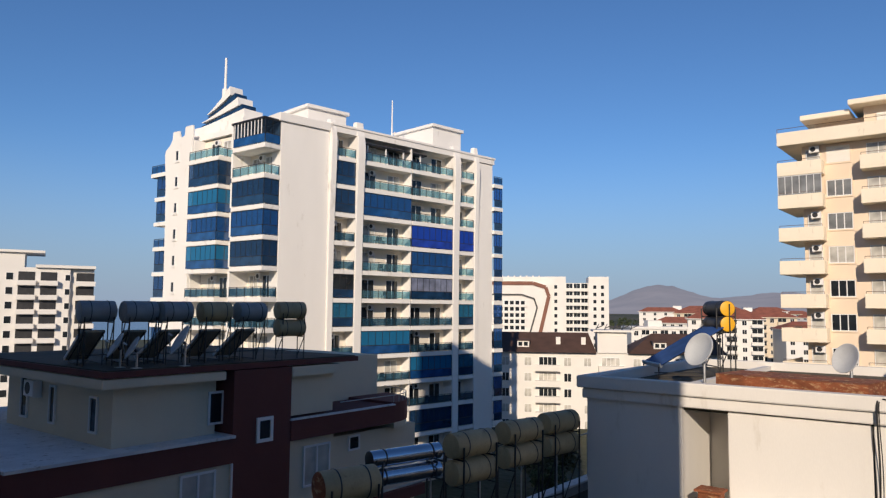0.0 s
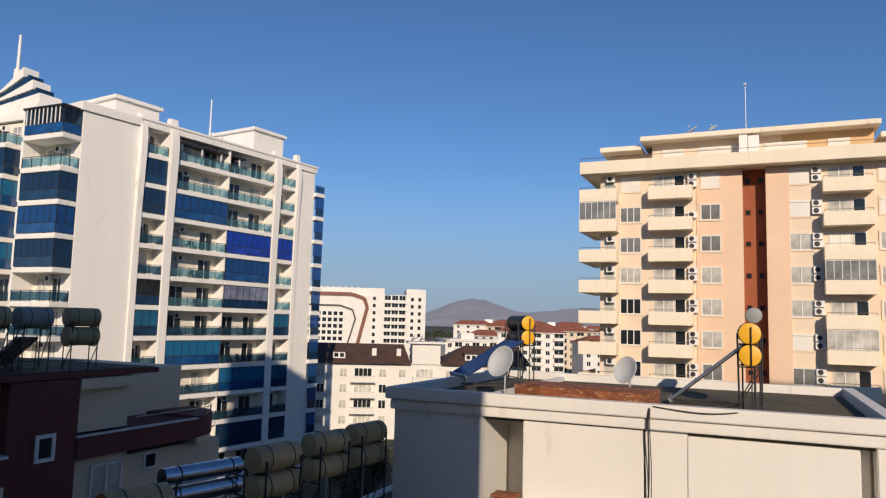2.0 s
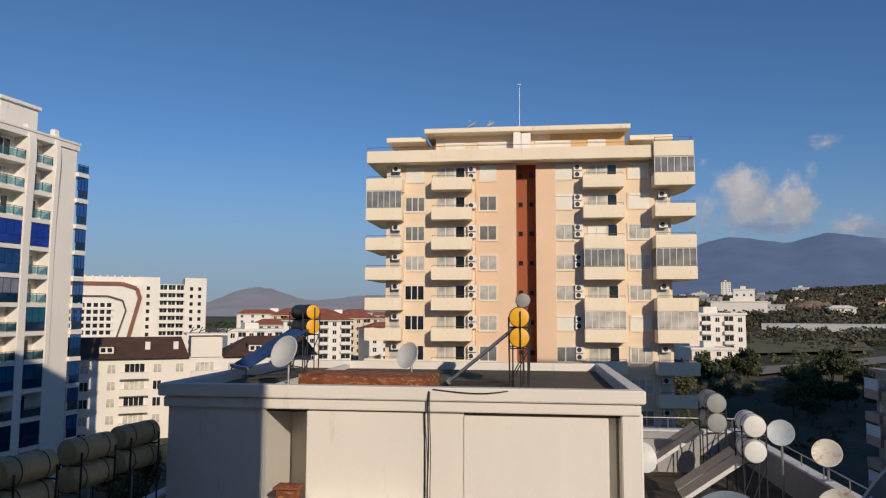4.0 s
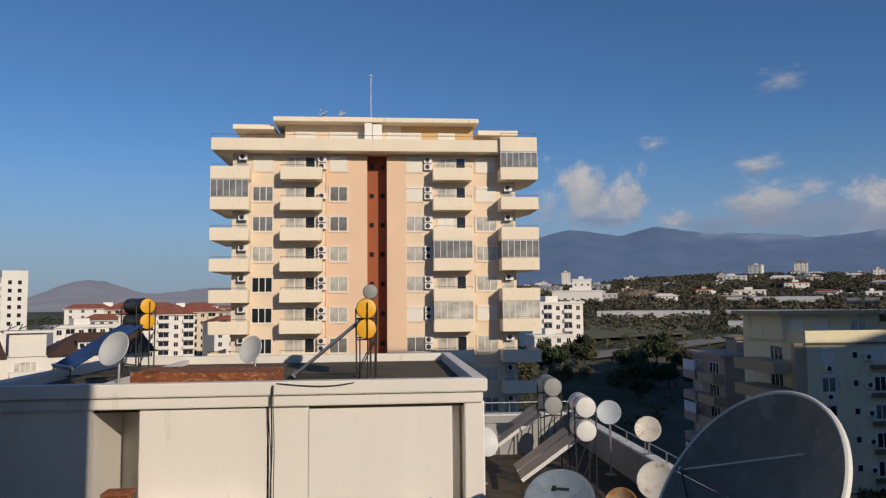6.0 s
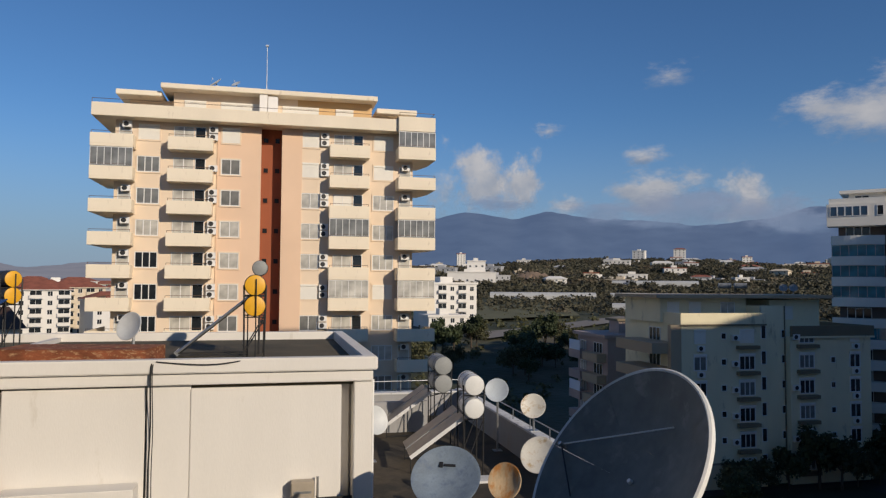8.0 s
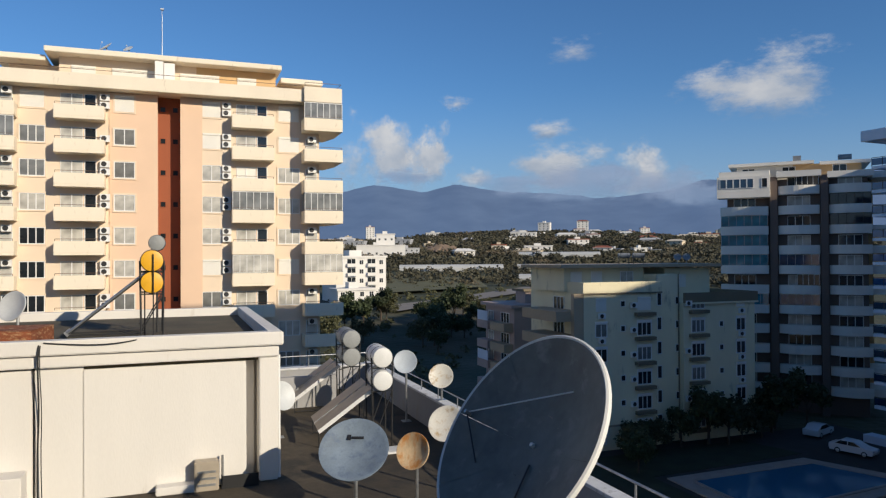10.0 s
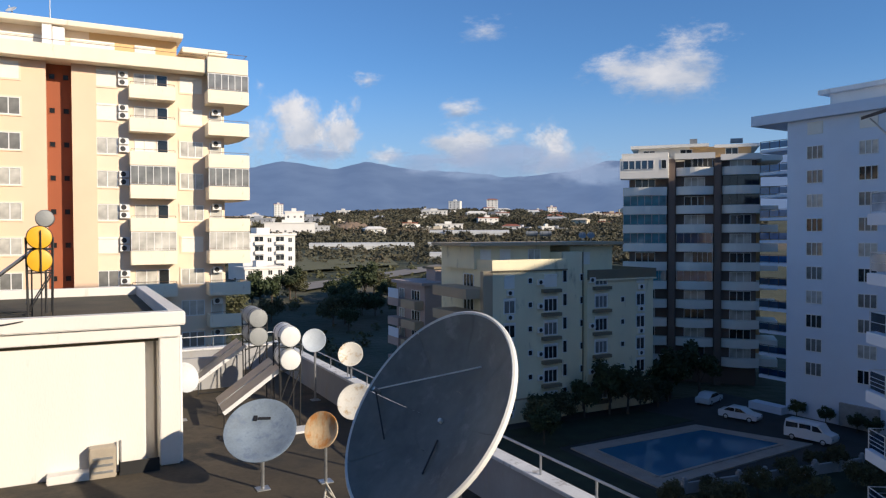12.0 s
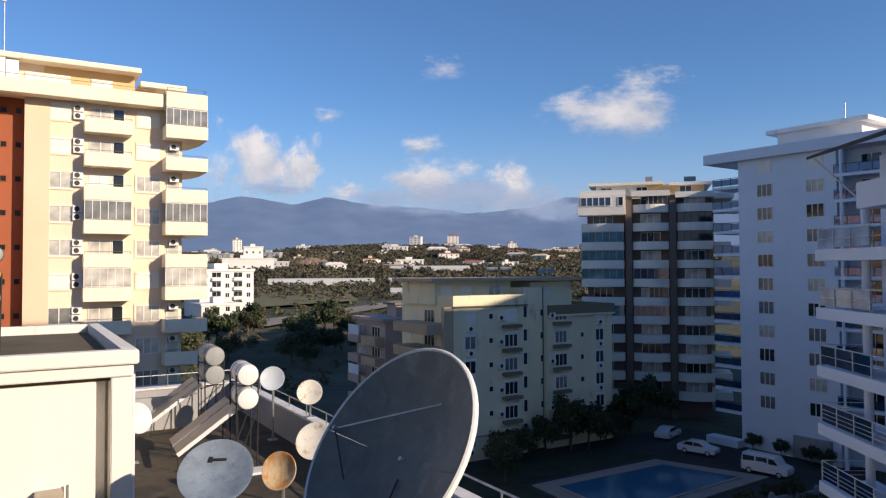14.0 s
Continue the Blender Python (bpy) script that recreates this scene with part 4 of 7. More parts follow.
RZ = 18.93
solar_heater(-6.72, 22.6, RZ, 42, "solar heater with yellow-capped tanks and dark blue tubes on the roof", r=0.24, tanks=(2.12, 1.65), body=TANK_BLACK, cap=YELLOW, front_post=True, collector="tubes", run=2.0, top=1.5, low=0.35, wide=1.5, panels=1, length=1.3)
solar_heater(-0.05, 20.5, RZ, 2, "solar heater with yellow-capped tanks and sloping collectors on the roof", r=0.29, tanks=(1.99, 1.42), body=TANK_BLACK, cap=YELLOW, front_post=True, collector="tubes", run=1.85, top=1.6, low=0.08, wide=1.0, panels=1, length=1.5, tube=GALV)
# expansion tank above the yellow-capped pair
ex = thing("expansion_tank", "round grey expansion tank on a post above the yellow tanks", "water tank", (0.05, 21.3, RZ))
tank_mesh(ex, 0.0, 2.48, 0.22, 0.6, TANK_GREY, TANK_GREY)
part("post", Build().tube((0, 0.3, 0), (0, 0.3, 2.45), 0.03), DARK_METAL, ex)
solar_heater(6.02, 19.75, DECK_Z, -4, "solar heater with white tanks and tan collectors on the roof terrace", r=0.29, tanks=(2.53, 1.88), body=TANK_WHITE, cap=TANK_WHITE, collector="back", run=1.56, top=1.55, low=0.45, wide=0.9, panels=2, length=1.15, shift=0.75)
solar_heater(6.05, 23.7, DECK_Z, -2, "solar heater with grey tanks and tan collectors at the terrace end", r=0.31, tanks=(2.63, 2.03), body=TANK_GREY, cap=TANK_GREY, collector="back", run=1.56, top=1.55, low=0.45, wide=0.82, panels=2, length=1.4, shift=1.4)
# tank row along the shaded side of the terrace
for k, (x, y, tn, z2) in enumerate(((-9.7, 12.65, -36, 0), (-9.76, 14.8, -36, 0), (-9.72, 16.68, -36, 0))):
    solar_heater(x, y, DECK_Z, tn + 26, "stand with two tan insulated water tanks", r=0.28, tanks=(2.38, 1.8), body=TANK_TAN, cap=TANK_TAN, collector=None, length=1.25, group="tan tanks on the terrace")
solar_heater(-9.85, 8.95, DECK_Z, -16, "single tan insulated water tank on a low stand", r=0.3, tanks=(2.15,), body=TANK_TAN, cap=RUST_SHEET, collector=None, length=1.2, group="tan tanks on the terrace")
solar_heater(-9.95, 10.35, DECK_Z, -14, "stand with two polished steel water tanks along the terrace edge", r=0.17, tanks=(2.42, 2.05), body=CHROME, cap=CABLE, collector=None, length=1.75, group="steel tanks on the terrace")

# satellite dishes
roof_dish("satellite_dish", -6.4, 19.4, RZ, 0.9, -27, 24, "pale grey satellite dish on the white block's roof", "rooftop dishes", 0.95, feed=False)
roof_dish("satellite_dish", -3.1, 20.3, RZ, 0.74, -34, 20, "white satellite dish behind the rusty cover", "rooftop dishes", 0.85, DISH_GREY, feed=False)
roof_dish("satellite_dish", 4.16, 15.3, DECK_Z, 1.47, -24, 46, "large blue-grey satellite dish standing low on the terrace", "terrace dishes", 1.1, BLUE_DISH, feed=False, mark=True)
roof_dish("satellite_dish", 5.48, 15.1, DECK_Z, 0.77, -48, 20, "small satellite dish heavily streaked with orange rust", "terrace dishes", 1.11, RUSTY_DISH, feed=False)
roof_dish("satellite_dish", 6.42, 15.6, DECK_Z, 0.82, -40, 30, "small white satellite dish with a rust stain", "terrace dishes", 1.48, STAINED_DISH, feed=False)
roof_dish("satellite_dish", 8.1, 20.6, 16.62, 0.72, -25, 26, "stained cream satellite dish on the parapet", "parapet dishes", 0.68, STAINED_DISH, feed=False)
roof_dish("satellite_dish", 7.6, 22.6, DECK_Z, 0.74, -25, 22, "pale blue satellite dish beside the parapet", "parapet dishes", 1.9, PALE_DISH, feed=False)
roof_dish("satellite_dish", 3.42, 22.0, DECK_Z, 0.85, 30, 20, "worn satellite dish low behind the white block", "terrace dishes", 1.2, DISH_GREY, feed=False)

def big_dish():
    """The big prime-focus dish: eight petals, hub, rim, struts and ground mount."""
    t = thing("large_satellite_dish", "very large weathered grey satellite dish with a white rim", "satellite dish", (4.81, 8.84, DECK_Z))
    r, deep = 1.5, 0.35
    c = Vector((0, 0, 3.01))
    m = Matrix.Translation(c) @ Matrix.Rotation(radians(-82), 4, "Z") @ Matrix.Rotation(radians(90 - 35), 4, "X")

    def bowl(a0, a1, ra, rb, n=7):
        b = Build()
        seg = max(2, int((a1 - a0) / 0.09))
        layers = []
        for off in (0.0, -0.02):
            grid = []
            for i in range(n + 1):
                rr = ra + (rb - ra) * i / n
                h = deep * (rr / r) ** 2 - deep + off
                grid.append([b.bm.verts.new(m @ Vector((rr * math.cos(a0 + (a1 - a0) * j / seg), rr * math.sin(a0 + (a1 - a0) * j / seg), h))) for j in range(seg + 1)])
            layers.append(grid)
        for L, flip in ((layers[0], False), (layers[1], True)):
            for i in range(n):
                for j in range(seg):
                    q = (L[i][j], L[i + 1][j], L[i + 1][j + 1], L[i][j + 1])
                    b.bm.faces.new(q[::-1] if flip else q)
        return b
    for k in range(8):
        g = 0.0035
        part("petal", bowl(k * math.pi / 4 + g, (k + 1) * math.pi / 4 - g, 0.46, r - 0.005), BIG_DISH, t, smooth=True)
    part("hub_plate", bowl(0, 2 * math.pi, 0.03, 0.455, 4), BIG_DISH, t, smooth=True)
    part("hub_boss", Build().turn([(0, 0.05), (0.03, 0.05), (0.035, 0)], m @ Matrix.Translation((0, 0, -deep)), 12), RIM, t)
    part("rim", Build().turn([(r - 0.005, 0.0), (r + 0.02, 0.02), (r + 0.045, 0.0), (r + 0.045, -0.06), (r + 0.01, -0.07), (r - 0.005, -0.02), (r - 0.005, 0.0)], m, 72), RIM, t, smooth=True)
    # two remaining feed struts and a loose one across the bowl
    def on(a, rr, up=0.02):
        return m @ Vector((rr * math.cos(a), rr * math.sin(a), deep * (rr / r) ** 2 - deep + up))
    part("strut", Build().tube(on(radians(178), 1.36, 0.05), on(radians(60), 0.95, 0.05), 0.011, seg=6), RIM, t)
    part("strut", Build().tube(on(radians(178), 1.36, 0.05), on(radians(215), 0.95, 0.03), 0.012, seg=6), DARK_METAL, t)
    part("strut", Build().tube(on(radians(300), 0.3, 0.02), on(radians(292), 0.8, 0.02), 0.012, seg=6), DARK_METAL, t)
    part("clamp", Build().tube(on(radians(178), 1.33, 0.0), on(radians(178), 1.33, 0.12), 0.03), GALV, t)
    # mount
    part("pillar", Build().tube((0.45, 0, 0), (0.45, 0, 2.6), 0.11, seg=16).box(0.15, 0.75, -0.3, 0.3, 0, 0.03), DARK_METAL, t)
    ring = Build()
    for k in range(6):
        a = k * math.pi / 3
        ring.tube((0.45, 0, 2.55), m @ Vector((0.8 * math.cos(a), 0.8 * math.sin(a), -0.30)), 0.022)
    part("back_frame", ring, DARK_METAL, t)
    for k, (dx, dy) in enumerate(((0.9, 0.5), (0.9, -0.5), (-0.2, 0.0))):
        part("stay", Build().tube((0.45 + dx * 0.9, dy, 0), (0.45, 0, 1.5), 0.025), DARK_METAL, t)
    return t


big_dish()
rnd = random.Random(11)
for k in range(7):
    pts = [(5.02 + rnd.uniform(-0.05, 0.05), 13.68, DECK_Z + 0.5 - 0.06 * k)]
    ang = rnd.uniform(-2.6, -0.4)
    for j in range(1, 7):
        pts.append((5.02 + math.cos(ang) * j * 0.22 + rnd.uniform(-0.14, 0.14), 13.68 + math.sin(ang) * j * 0.25 + rnd.uniform(-0.14, 0.14), DECK_Z + (0.15 if j == 1 else 0.02)))
    curve_cable("cable", pts, 0.016, PALE_CABLE, "pale loose cable lying on the terrace floor")
plate = thing("stand_plate", "white base plate lying under the tank stand", "plate", (6.2, 19.3, DECK_Z))
part("plate", Build().box(-0.45, 0.45, -0.3, 0.3, 0, 0.06), CAP, plate, bevel=0.01)


# ---- red and ivory house with terraces, in the shade of the block behind the camera ----
def red_house():
    t = thing("apartment_house", "dark red and ivory apartment house with roof tanks", "building", (-22.5, 0, 0))
    part("wall", Build().box(-9.0, -0.7, 12.0, 15.9, 16.3, 18.35), RB_CREAM, t)
    part("eave", Build().box(-10.0, -0.05, 11.3, 15.9, 18.3, 18.62), RB_CREAM, t, bevel=0.03)
    part("roof", Build().box(-12, 0.0, 11.35, 22.6, 18.66, 18.86), RED_WALL, t, "dark red roof edge")
    part("roof_top", Build().box(-11.9, -0.1, 11.45, 22.5, 18.862, 18.9), DECK, t)
    part("core", Build().box(-12, -3.0, 15.9, 27.0, 0, 18.6), RB_CREAM, t)
    part("red_wall", Build().box(-3.0, 0.0, 16.2, 18.9, 0, 18.62), RED_WALL, t, "dark red rendered wall")
    part("wall", Build().box(-3.0, -0.4, 18.9, 21.5, 16.6, 18.2).box(-3.0, -0.3, 18.9, 21.5, 0, 15.7).box(-3.0, -0.6, 21.5, 27.2, 0, 15.4), RB_CREAM, t)
    part("eave", Build().box(-3.0, 0.05, 18.9, 21.6, 18.2, 18.6), RB_CREAM, t, bevel=0.03)
    part("terrace_parapet", Build().box(-3.0, 0.05, 18.9, 25.0, 15.7, 16.5), RED_WALL, t, "dark red terrace parapet")
    # rounded end of the terrace
    arc = [(-3.0, 25.0), (0.05, 25.0)] + [(0.05 - 3.0 * (1 - math.cos(a)), 25.0 + 2.6 * math.sin(a)) for a in [k * math.pi / 2 / 10 for k in range(1, 11)]]
    part("terrace_parapet", Build().prism(arc, 15.72, 16.62), RED_WALL, t, "red rounded terrace parapet")
    part("terrace_floor", Build().prism([(x - 0.05, y) for x, y in arc], 15.45, 15.7), RB_CREAM, t)
    part("terrace_coping", Build().box(-0.12, 0.1, 18.85, 25.0, 16.5, 16.56), CAP, t)
    rl = Build()
    for a, b in zip(arc[1:], arc[2:]):
        rl.tube((a[0] - 0.08, a[1], 16.95), (b[0] - 0.08, b[1], 16.95), 0.02)
        rl.tube((a[0] - 0.08, a[1], 16.6), (a[0] - 0.08, a[1], 16.95), 0.014)
    rl.tube((-0.03, 21.6, 16.95), (-0.03, 25.0, 16.95), 0.02)
    part("terrace_rail", rl, GALV, t)
    # lower storeys towards the street
    part("band", Build().box(-14, 0.12, 8.5, 16.2, 15.3, 16.2).prism([(-14, 8.5), (-14, 5), (-1.5, 6.2), (0.12, 8.5)], 15.3, 16.2), RED_WALL, t, "dark red balcony band")
    part("coping", Build().box(-14, 0.2, 8.5, 16.2, 16.2, 16.3), CAP, t)
    part("balcony_floor", Build().box(-13.9, 0.0, 5.2, 12.0, 16.0, 16.28), PARAPET, t)
    part("wall", Build().box(-14, 0.0, 6.5, 16.2, 0, 15.3), RB_CREAM, t)
    for y, z, w, h, p in ((15.9, 16.72, 0.5, 1.05, 1), (17.62, 15.98, 0.5, 0.68, 1), (20.55, 13.75, 1.3, 1.5, 2), (23.0, 14.75, 0.55, 0.5, 1), (14.8, 13.6, 1.25, 1.5, 2), (12.6, 13.7, 0.5, 0.5, 1)):
        x = {15.9: -0.7, 17.62: 0.0, 20.55: -0.3, 23.0: -0.6}.get(y, 0.0)
        window(t, x, y, z, w, h, "right", p, GLASS_DARK if w < 1 else GLASS_CURTAIN, border=0.13 if y == 17.62 else 0.08)
    for x, w, h in ((-5.0, 0.35, 1.25), (-1.9, 0.42, 1.1), (-7.4, 0.5, 1.5)):
        window(t, x, 12.0, 16.75, w, h, "front", 1, GLASS_DARK)
    air_conditioner(t, -6.3, 12.0, 17.6)
    for z in (12.6, 9.6, 6.6, 3.6):
        part("band", Build().box(-0.3, 0.08, 18.9, 27.2, z - 0.5, z), RED_WALL, t)
    part("gutter_pipe", Build().tube((0.06, 16.15, 16.3), (0.06, 16.15, 10), 0.05), FRAME, t)
    return t


red_house()
for k, (x, y, body, tn) in enumerate(((-24.6, 12.1, TANK_GREY, 0), (-23.9, 13.3, TANK_GREY, 0), (-23.55, 14.5, TANK_GREY, 0), (-23.2, 15.9, TANK_TAN, 0), (-22.9, 17.3, TANK_GREY, 0))):
    solar_heater(x - 0.42, y - 0.5, 18.9, -8 + 4 * (k % 3), "solar heater with a grey tank on the red house", r=0.37, tanks=(1.88,), body=body, cap=body, collector="flat", run=1.7, top=1.15, low=0.1, wide=0.8, panels=1, length=1.2, group="solar heaters of the red house", side=-1)
solar_heater(-22.9, 18.4, 18.9, -12, "solar heater with two stacked brown tanks on the red house", r=0.34, tanks=(1.95, 1.25), body=TANK_TAN, cap=TANK_TAN, collector=None, length=1.2, group="solar heaters of the red house")
for x, y, d, s in ((-22.9, 12.6, 0.8, 0.6), (-23.6, 12.4, 0.9, 0.65), (-22.6, 14.2, 1.1, 0.8)):
    roof_dish("satellite_dish", x, y, 18.9, d, -20, 30, "grey satellite dish among the red house's roof tanks", "dishes of the red house", s)

# ---- olive house beside the pool ----
def olive_house():
    t = thing("apartment_house", "pale olive apartment house with tan parapets and stacked windows", "building", (41, 66, 0))
    part("wall", Build().box(0, 9.9, 0, 12, 0, 17.0), GB_WALL, t)
    part("wall", Build().box(9.9, 13.0, 0.9, 12, 0, 18.8), GB_WALL, t)
    part("wall", Build().box(13.0, 23.2, 0.15, 12, 0, 15.6), GB_WALL, t)
    part("parapet", Build().box(-0.15, 9.9, -0.15, 0.15, 16.9, 18.1).box(-0.15, 0.15, 0.15, 9, 16.9, 18.1), GB_WALL, t, bevel=0.02)
    part("parapet_line", Build().box(-0.2, 9.9, -0.2, -0.15, 16.8, 16.95), GB_DARK, t)
    part("parapet", Build().box(13.0, 23.5, -0.1, 0.2, 15.55, 16.7).box(23.2, 23.5, 0.2, 9, 15.55, 16.7), GB_DARK, t, bevel=0.02)
    part("parapet_line", Build().box(13.0, 23.5, -0.16, -0.1, 15.4, 15.6), GB_WALL, t)
    part("attic_wall", Build().box(-0.5, 9.9, 3.2, 11, 17, 19.6).box(13.0, 19.5, 3.4, 11, 15.6, 19.4), GB_WALL, t)
    part("attic_roof", Build().box(-1.6, 20.2, 2.0, 11.6, 19.6, 19.95), GB_BAND, t, bevel=0.03)
    part("gutter_pipe", Build().tube((12.9, 0.85, 0.3), (12.9, 0.85, 18.8), 0.07), GB_DARK, t)
    part("string_course", Build().box(-0.06, 9.9, -0.08, 0.0, 2.55, 2.75).box(13.0, 23.3, 0.07, 0.15, 2.55, 2.75), GB_BAND, t)
    shutter(t, 15.0, 3.4, 17.2, 1.9, 1.5)
    for x in (1.0, 3.6):
        shutter(t, x, 3.2, 17.6, 1.4, 1.6)
    window(t, 7.6, 3.2, 17.8, 1.6, 1.3, glass=GLASS_CURTAIN)
    rnd = random.Random(3)
    for k in range(6):
        z = 15.1 - 2.68 * k - 0.15
        for x, w, y in ((2.1, 1.3, 0.0), (7.6, 1.7, 0.0), (15.0, 1.7, 0.15), (21.1, 1.2, 0.15)):
            if k == 0 and x != 15.0:
                shutter(t, x, y, z, w, 1.45)
            else:
                window(t, x, y, z, w, 1.3, panes=3 if w > 1.5 else 2, glass=GLASS_HALF if rnd.random() < 0.45 else GLASS_DARK, border=0.1)
                part("shutter_box", Build().box(x - w / 2 - 0.1, x + w / 2 + 0.1, y - 0.14, y, z + 1.4, z + 1.62), FRAME, t)
            if x in (7.6, 15.0):
                part("planter_ledge", Build().box(x - 1.25, x + 1.25, y - 0.55, y, z - 0.6, z - 0.22), GB_DARK, t)
            if rnd.random() < 0.85:
                air_conditioner(t, x - (1.45 if w > 1.5 else 0.0), y, z + (0.3 if w > 1.5 else -0.75))
        for x, w, h, y in ((4.85, 0.5, 0.55, 0.0), (9.6, 0.5, 1.3, 0.0), (12.75, 0.45, 0.75, 0.9), (18.3, 0.5, 0.55, 0.15)):
            window(t, x, y, z + 0.5, w, h, panes=1, border=0.06, name="small_window")
        # open balconies on the end wall, tan bands
        if k < 5:
            part("balcony", Build().box(-3.0, 0.0, 0.6, 8.5, z - 1.0, z + 0.1), GB_BAND, t)
            shutter(t, -0.02, 1.6, z, 1.4, 1.45, "left")
            window(t, -0.02, 5.2, z - 0.7, 2.2, 2.1, "left", 3, GLASS_DARK, name="balcony_door")
    part("end_pier", Build().box(-1.2, -0.02, 0.0, 0.6, 0, 16.9), GB_BAND, t)
    return t


olive_house()
for x, d in ((56.3, 0.9), (57.6, 0.9)):
    roof_dish("satellite_dish", x, 70, 19.95, d, -30, 30, "dark satellite dish on the olive house's roof", "dishes of the olive house", 0.7, TANK_GREY)
for x in (50.0, 52.0):
    solar_heater(x, 70.5, 19.95, 60, "solar heater with a grey tank on the olive house", tanks=(1.0,), body=TANK_GREY, cap=TANK_GREY, collector=None, group="solar heaters of the olive house")
PINK = surface("mauve_render", (0.42, 0.33, 0.30), 0.85, vary=0.08, scale=0.4, bump=0.05)
pk = thing("apartment_house", "low mauve apartment house with white sheeted balconies", "building", (41.4, 92.5, 0), -90)
part("wall", Build().box(0, 9, 0, 12, 0, 14.2), PINK, pk)
part("roof", Build().box(-0.5, 9.4, -0.6, 12.4, 14.2, 14.6), PINK, pk)
part("stair_head", Build().box(3.4, 6.2, 3, 7, 14.6, 16.2), PINK, pk)
part("stair_head_roof", Build().box(3.0, 6.6, 2.6, 7.4, 16.2, 16.5), GB_DARK, pk)
for k in range(5):
    z = 13.0 - 2.7 * k
    part("balcony", Build().box(-0.2, 3.4, -1.3, 0, z - 1.9, z - 0.8), PINK, pk)
    part("wind_sheet", Build().box(-0.15, 3.3, -1.25, -1.2, z - 0.8, z + 0.5), BW_WALL, pk, "white wind sheet closing the balcony") if k % 2 == 0 else None
    part("balcony", Build().box(4.2, 8.6, -1.3, 0, z - 1.9, z - 0.8), GB_BAND, pk)
    window(pk, 6.3, 0, z - 1.6, 2.4, 2.0, panes=3, glass=GLASS_DARK, name="balcony_door")
    window(pk, 1.8, 0, z - 1.6, 1.6, 2.0, panes=2, glass=GLASS_CURTAIN, name="balcony_door")


# ---- bluish white tower at the pool ----
def pool_tower():
    t = thing("apartment_tower", "plain bluish-white apartment tower with blue glass balconies", "building", (77.84, 0.13, 0), 4)
    part("wall", Build().box(0, 16, 43.6, 55.0, 0, 33.6), BW_WALL, t)
    part("wall", Build().box(2.2, 16, 30, 43.6, 0, 33.6), BW_WALL, t)
    part("roof_slab", Build().box(-0.8, 16.6, 29, 59.2, 33.6, 34.8), BW_WALL, t, bevel=0.03)
    part("roof_box", Build().box(3.4, 9, 42.5, 52, 34.8, 36.7), WHITE, t)
    part("roof_box_slab", Build().box(2.6, 9.8, 41.5, 53, 36.7, 37.2), WHITE, t)
    part("mast", Build().tube((5, 45, 37), (5, 45, 39.4), 0.06), GALV, t)
    for k in range(11):
        zc = 29.9 - 2.69 * k + 2.69
        z = zc - 0.68
        if k > 0:
            for y, w in ((51.7, 1.75), (45.9, 1.85)):
                # Paler curtained panes are mixed in to imitate sky reflected in the glass.
                window(t, 0, y, z, w, 1.35, "left", 3, (GLASS_CURTAIN, GLASS_HALF, GLASS_HALF, GLASS_DARK)[(k * 3 + int(y)) % 4])
        else:
            for y, w in ((51.7, 1.75), (45.9, 1.85)):
                shutter(t, 0, y, z, w, 1.35, "left")
        zf = zc - 1.75
        # corner balconies, far and near
        for y0, y1, x0, x1 in ((55.0, 58.7, 0.3, 4.5), (38.5, 43.6, -0.6, 2.2)):
            sl = part("balcony", Build().box(x0, x1, y0, y1, zf - 0.35, zf), BW_WALL, t)
            hold = new("balcony_front")
            hold.parent = t
            hold.matrix_basis = pose(x0 + 0.05, y1, zf, 0, 0, -90)
            glass_rail(hold, 0, y1 - y0, 0, 0, GLASS_BLUE if k < 6 else GLASS_NAVY, 0.95)
            if y0 < 50:
                window(t, 2.2, (y0 + y1) / 2, zf, 2.0, 2.1, "left", 2, GLASS_DARK, name="balcony_door")
        part("back_wall", Build().box(3.2, 4.2, 55.0, 56.2, zf, zf + 2.3), BW_WALL, t)
    part("column", Build().tube((-0.4, 42.9, 0), (-0.4, 42.9, 33.6), 0.22, seg=12), BW_WALL, t)
    part("canopy_wall", Build().box(-0.4, 0.0, 44.5, 48.6, 0.2, 2.6), TANK_GREY, t)
    part("planter", Build().box(-1.5, 0, 54.6, 58.8, 0, 0.9), BW_WALL, t)
    return t


pool_tower()


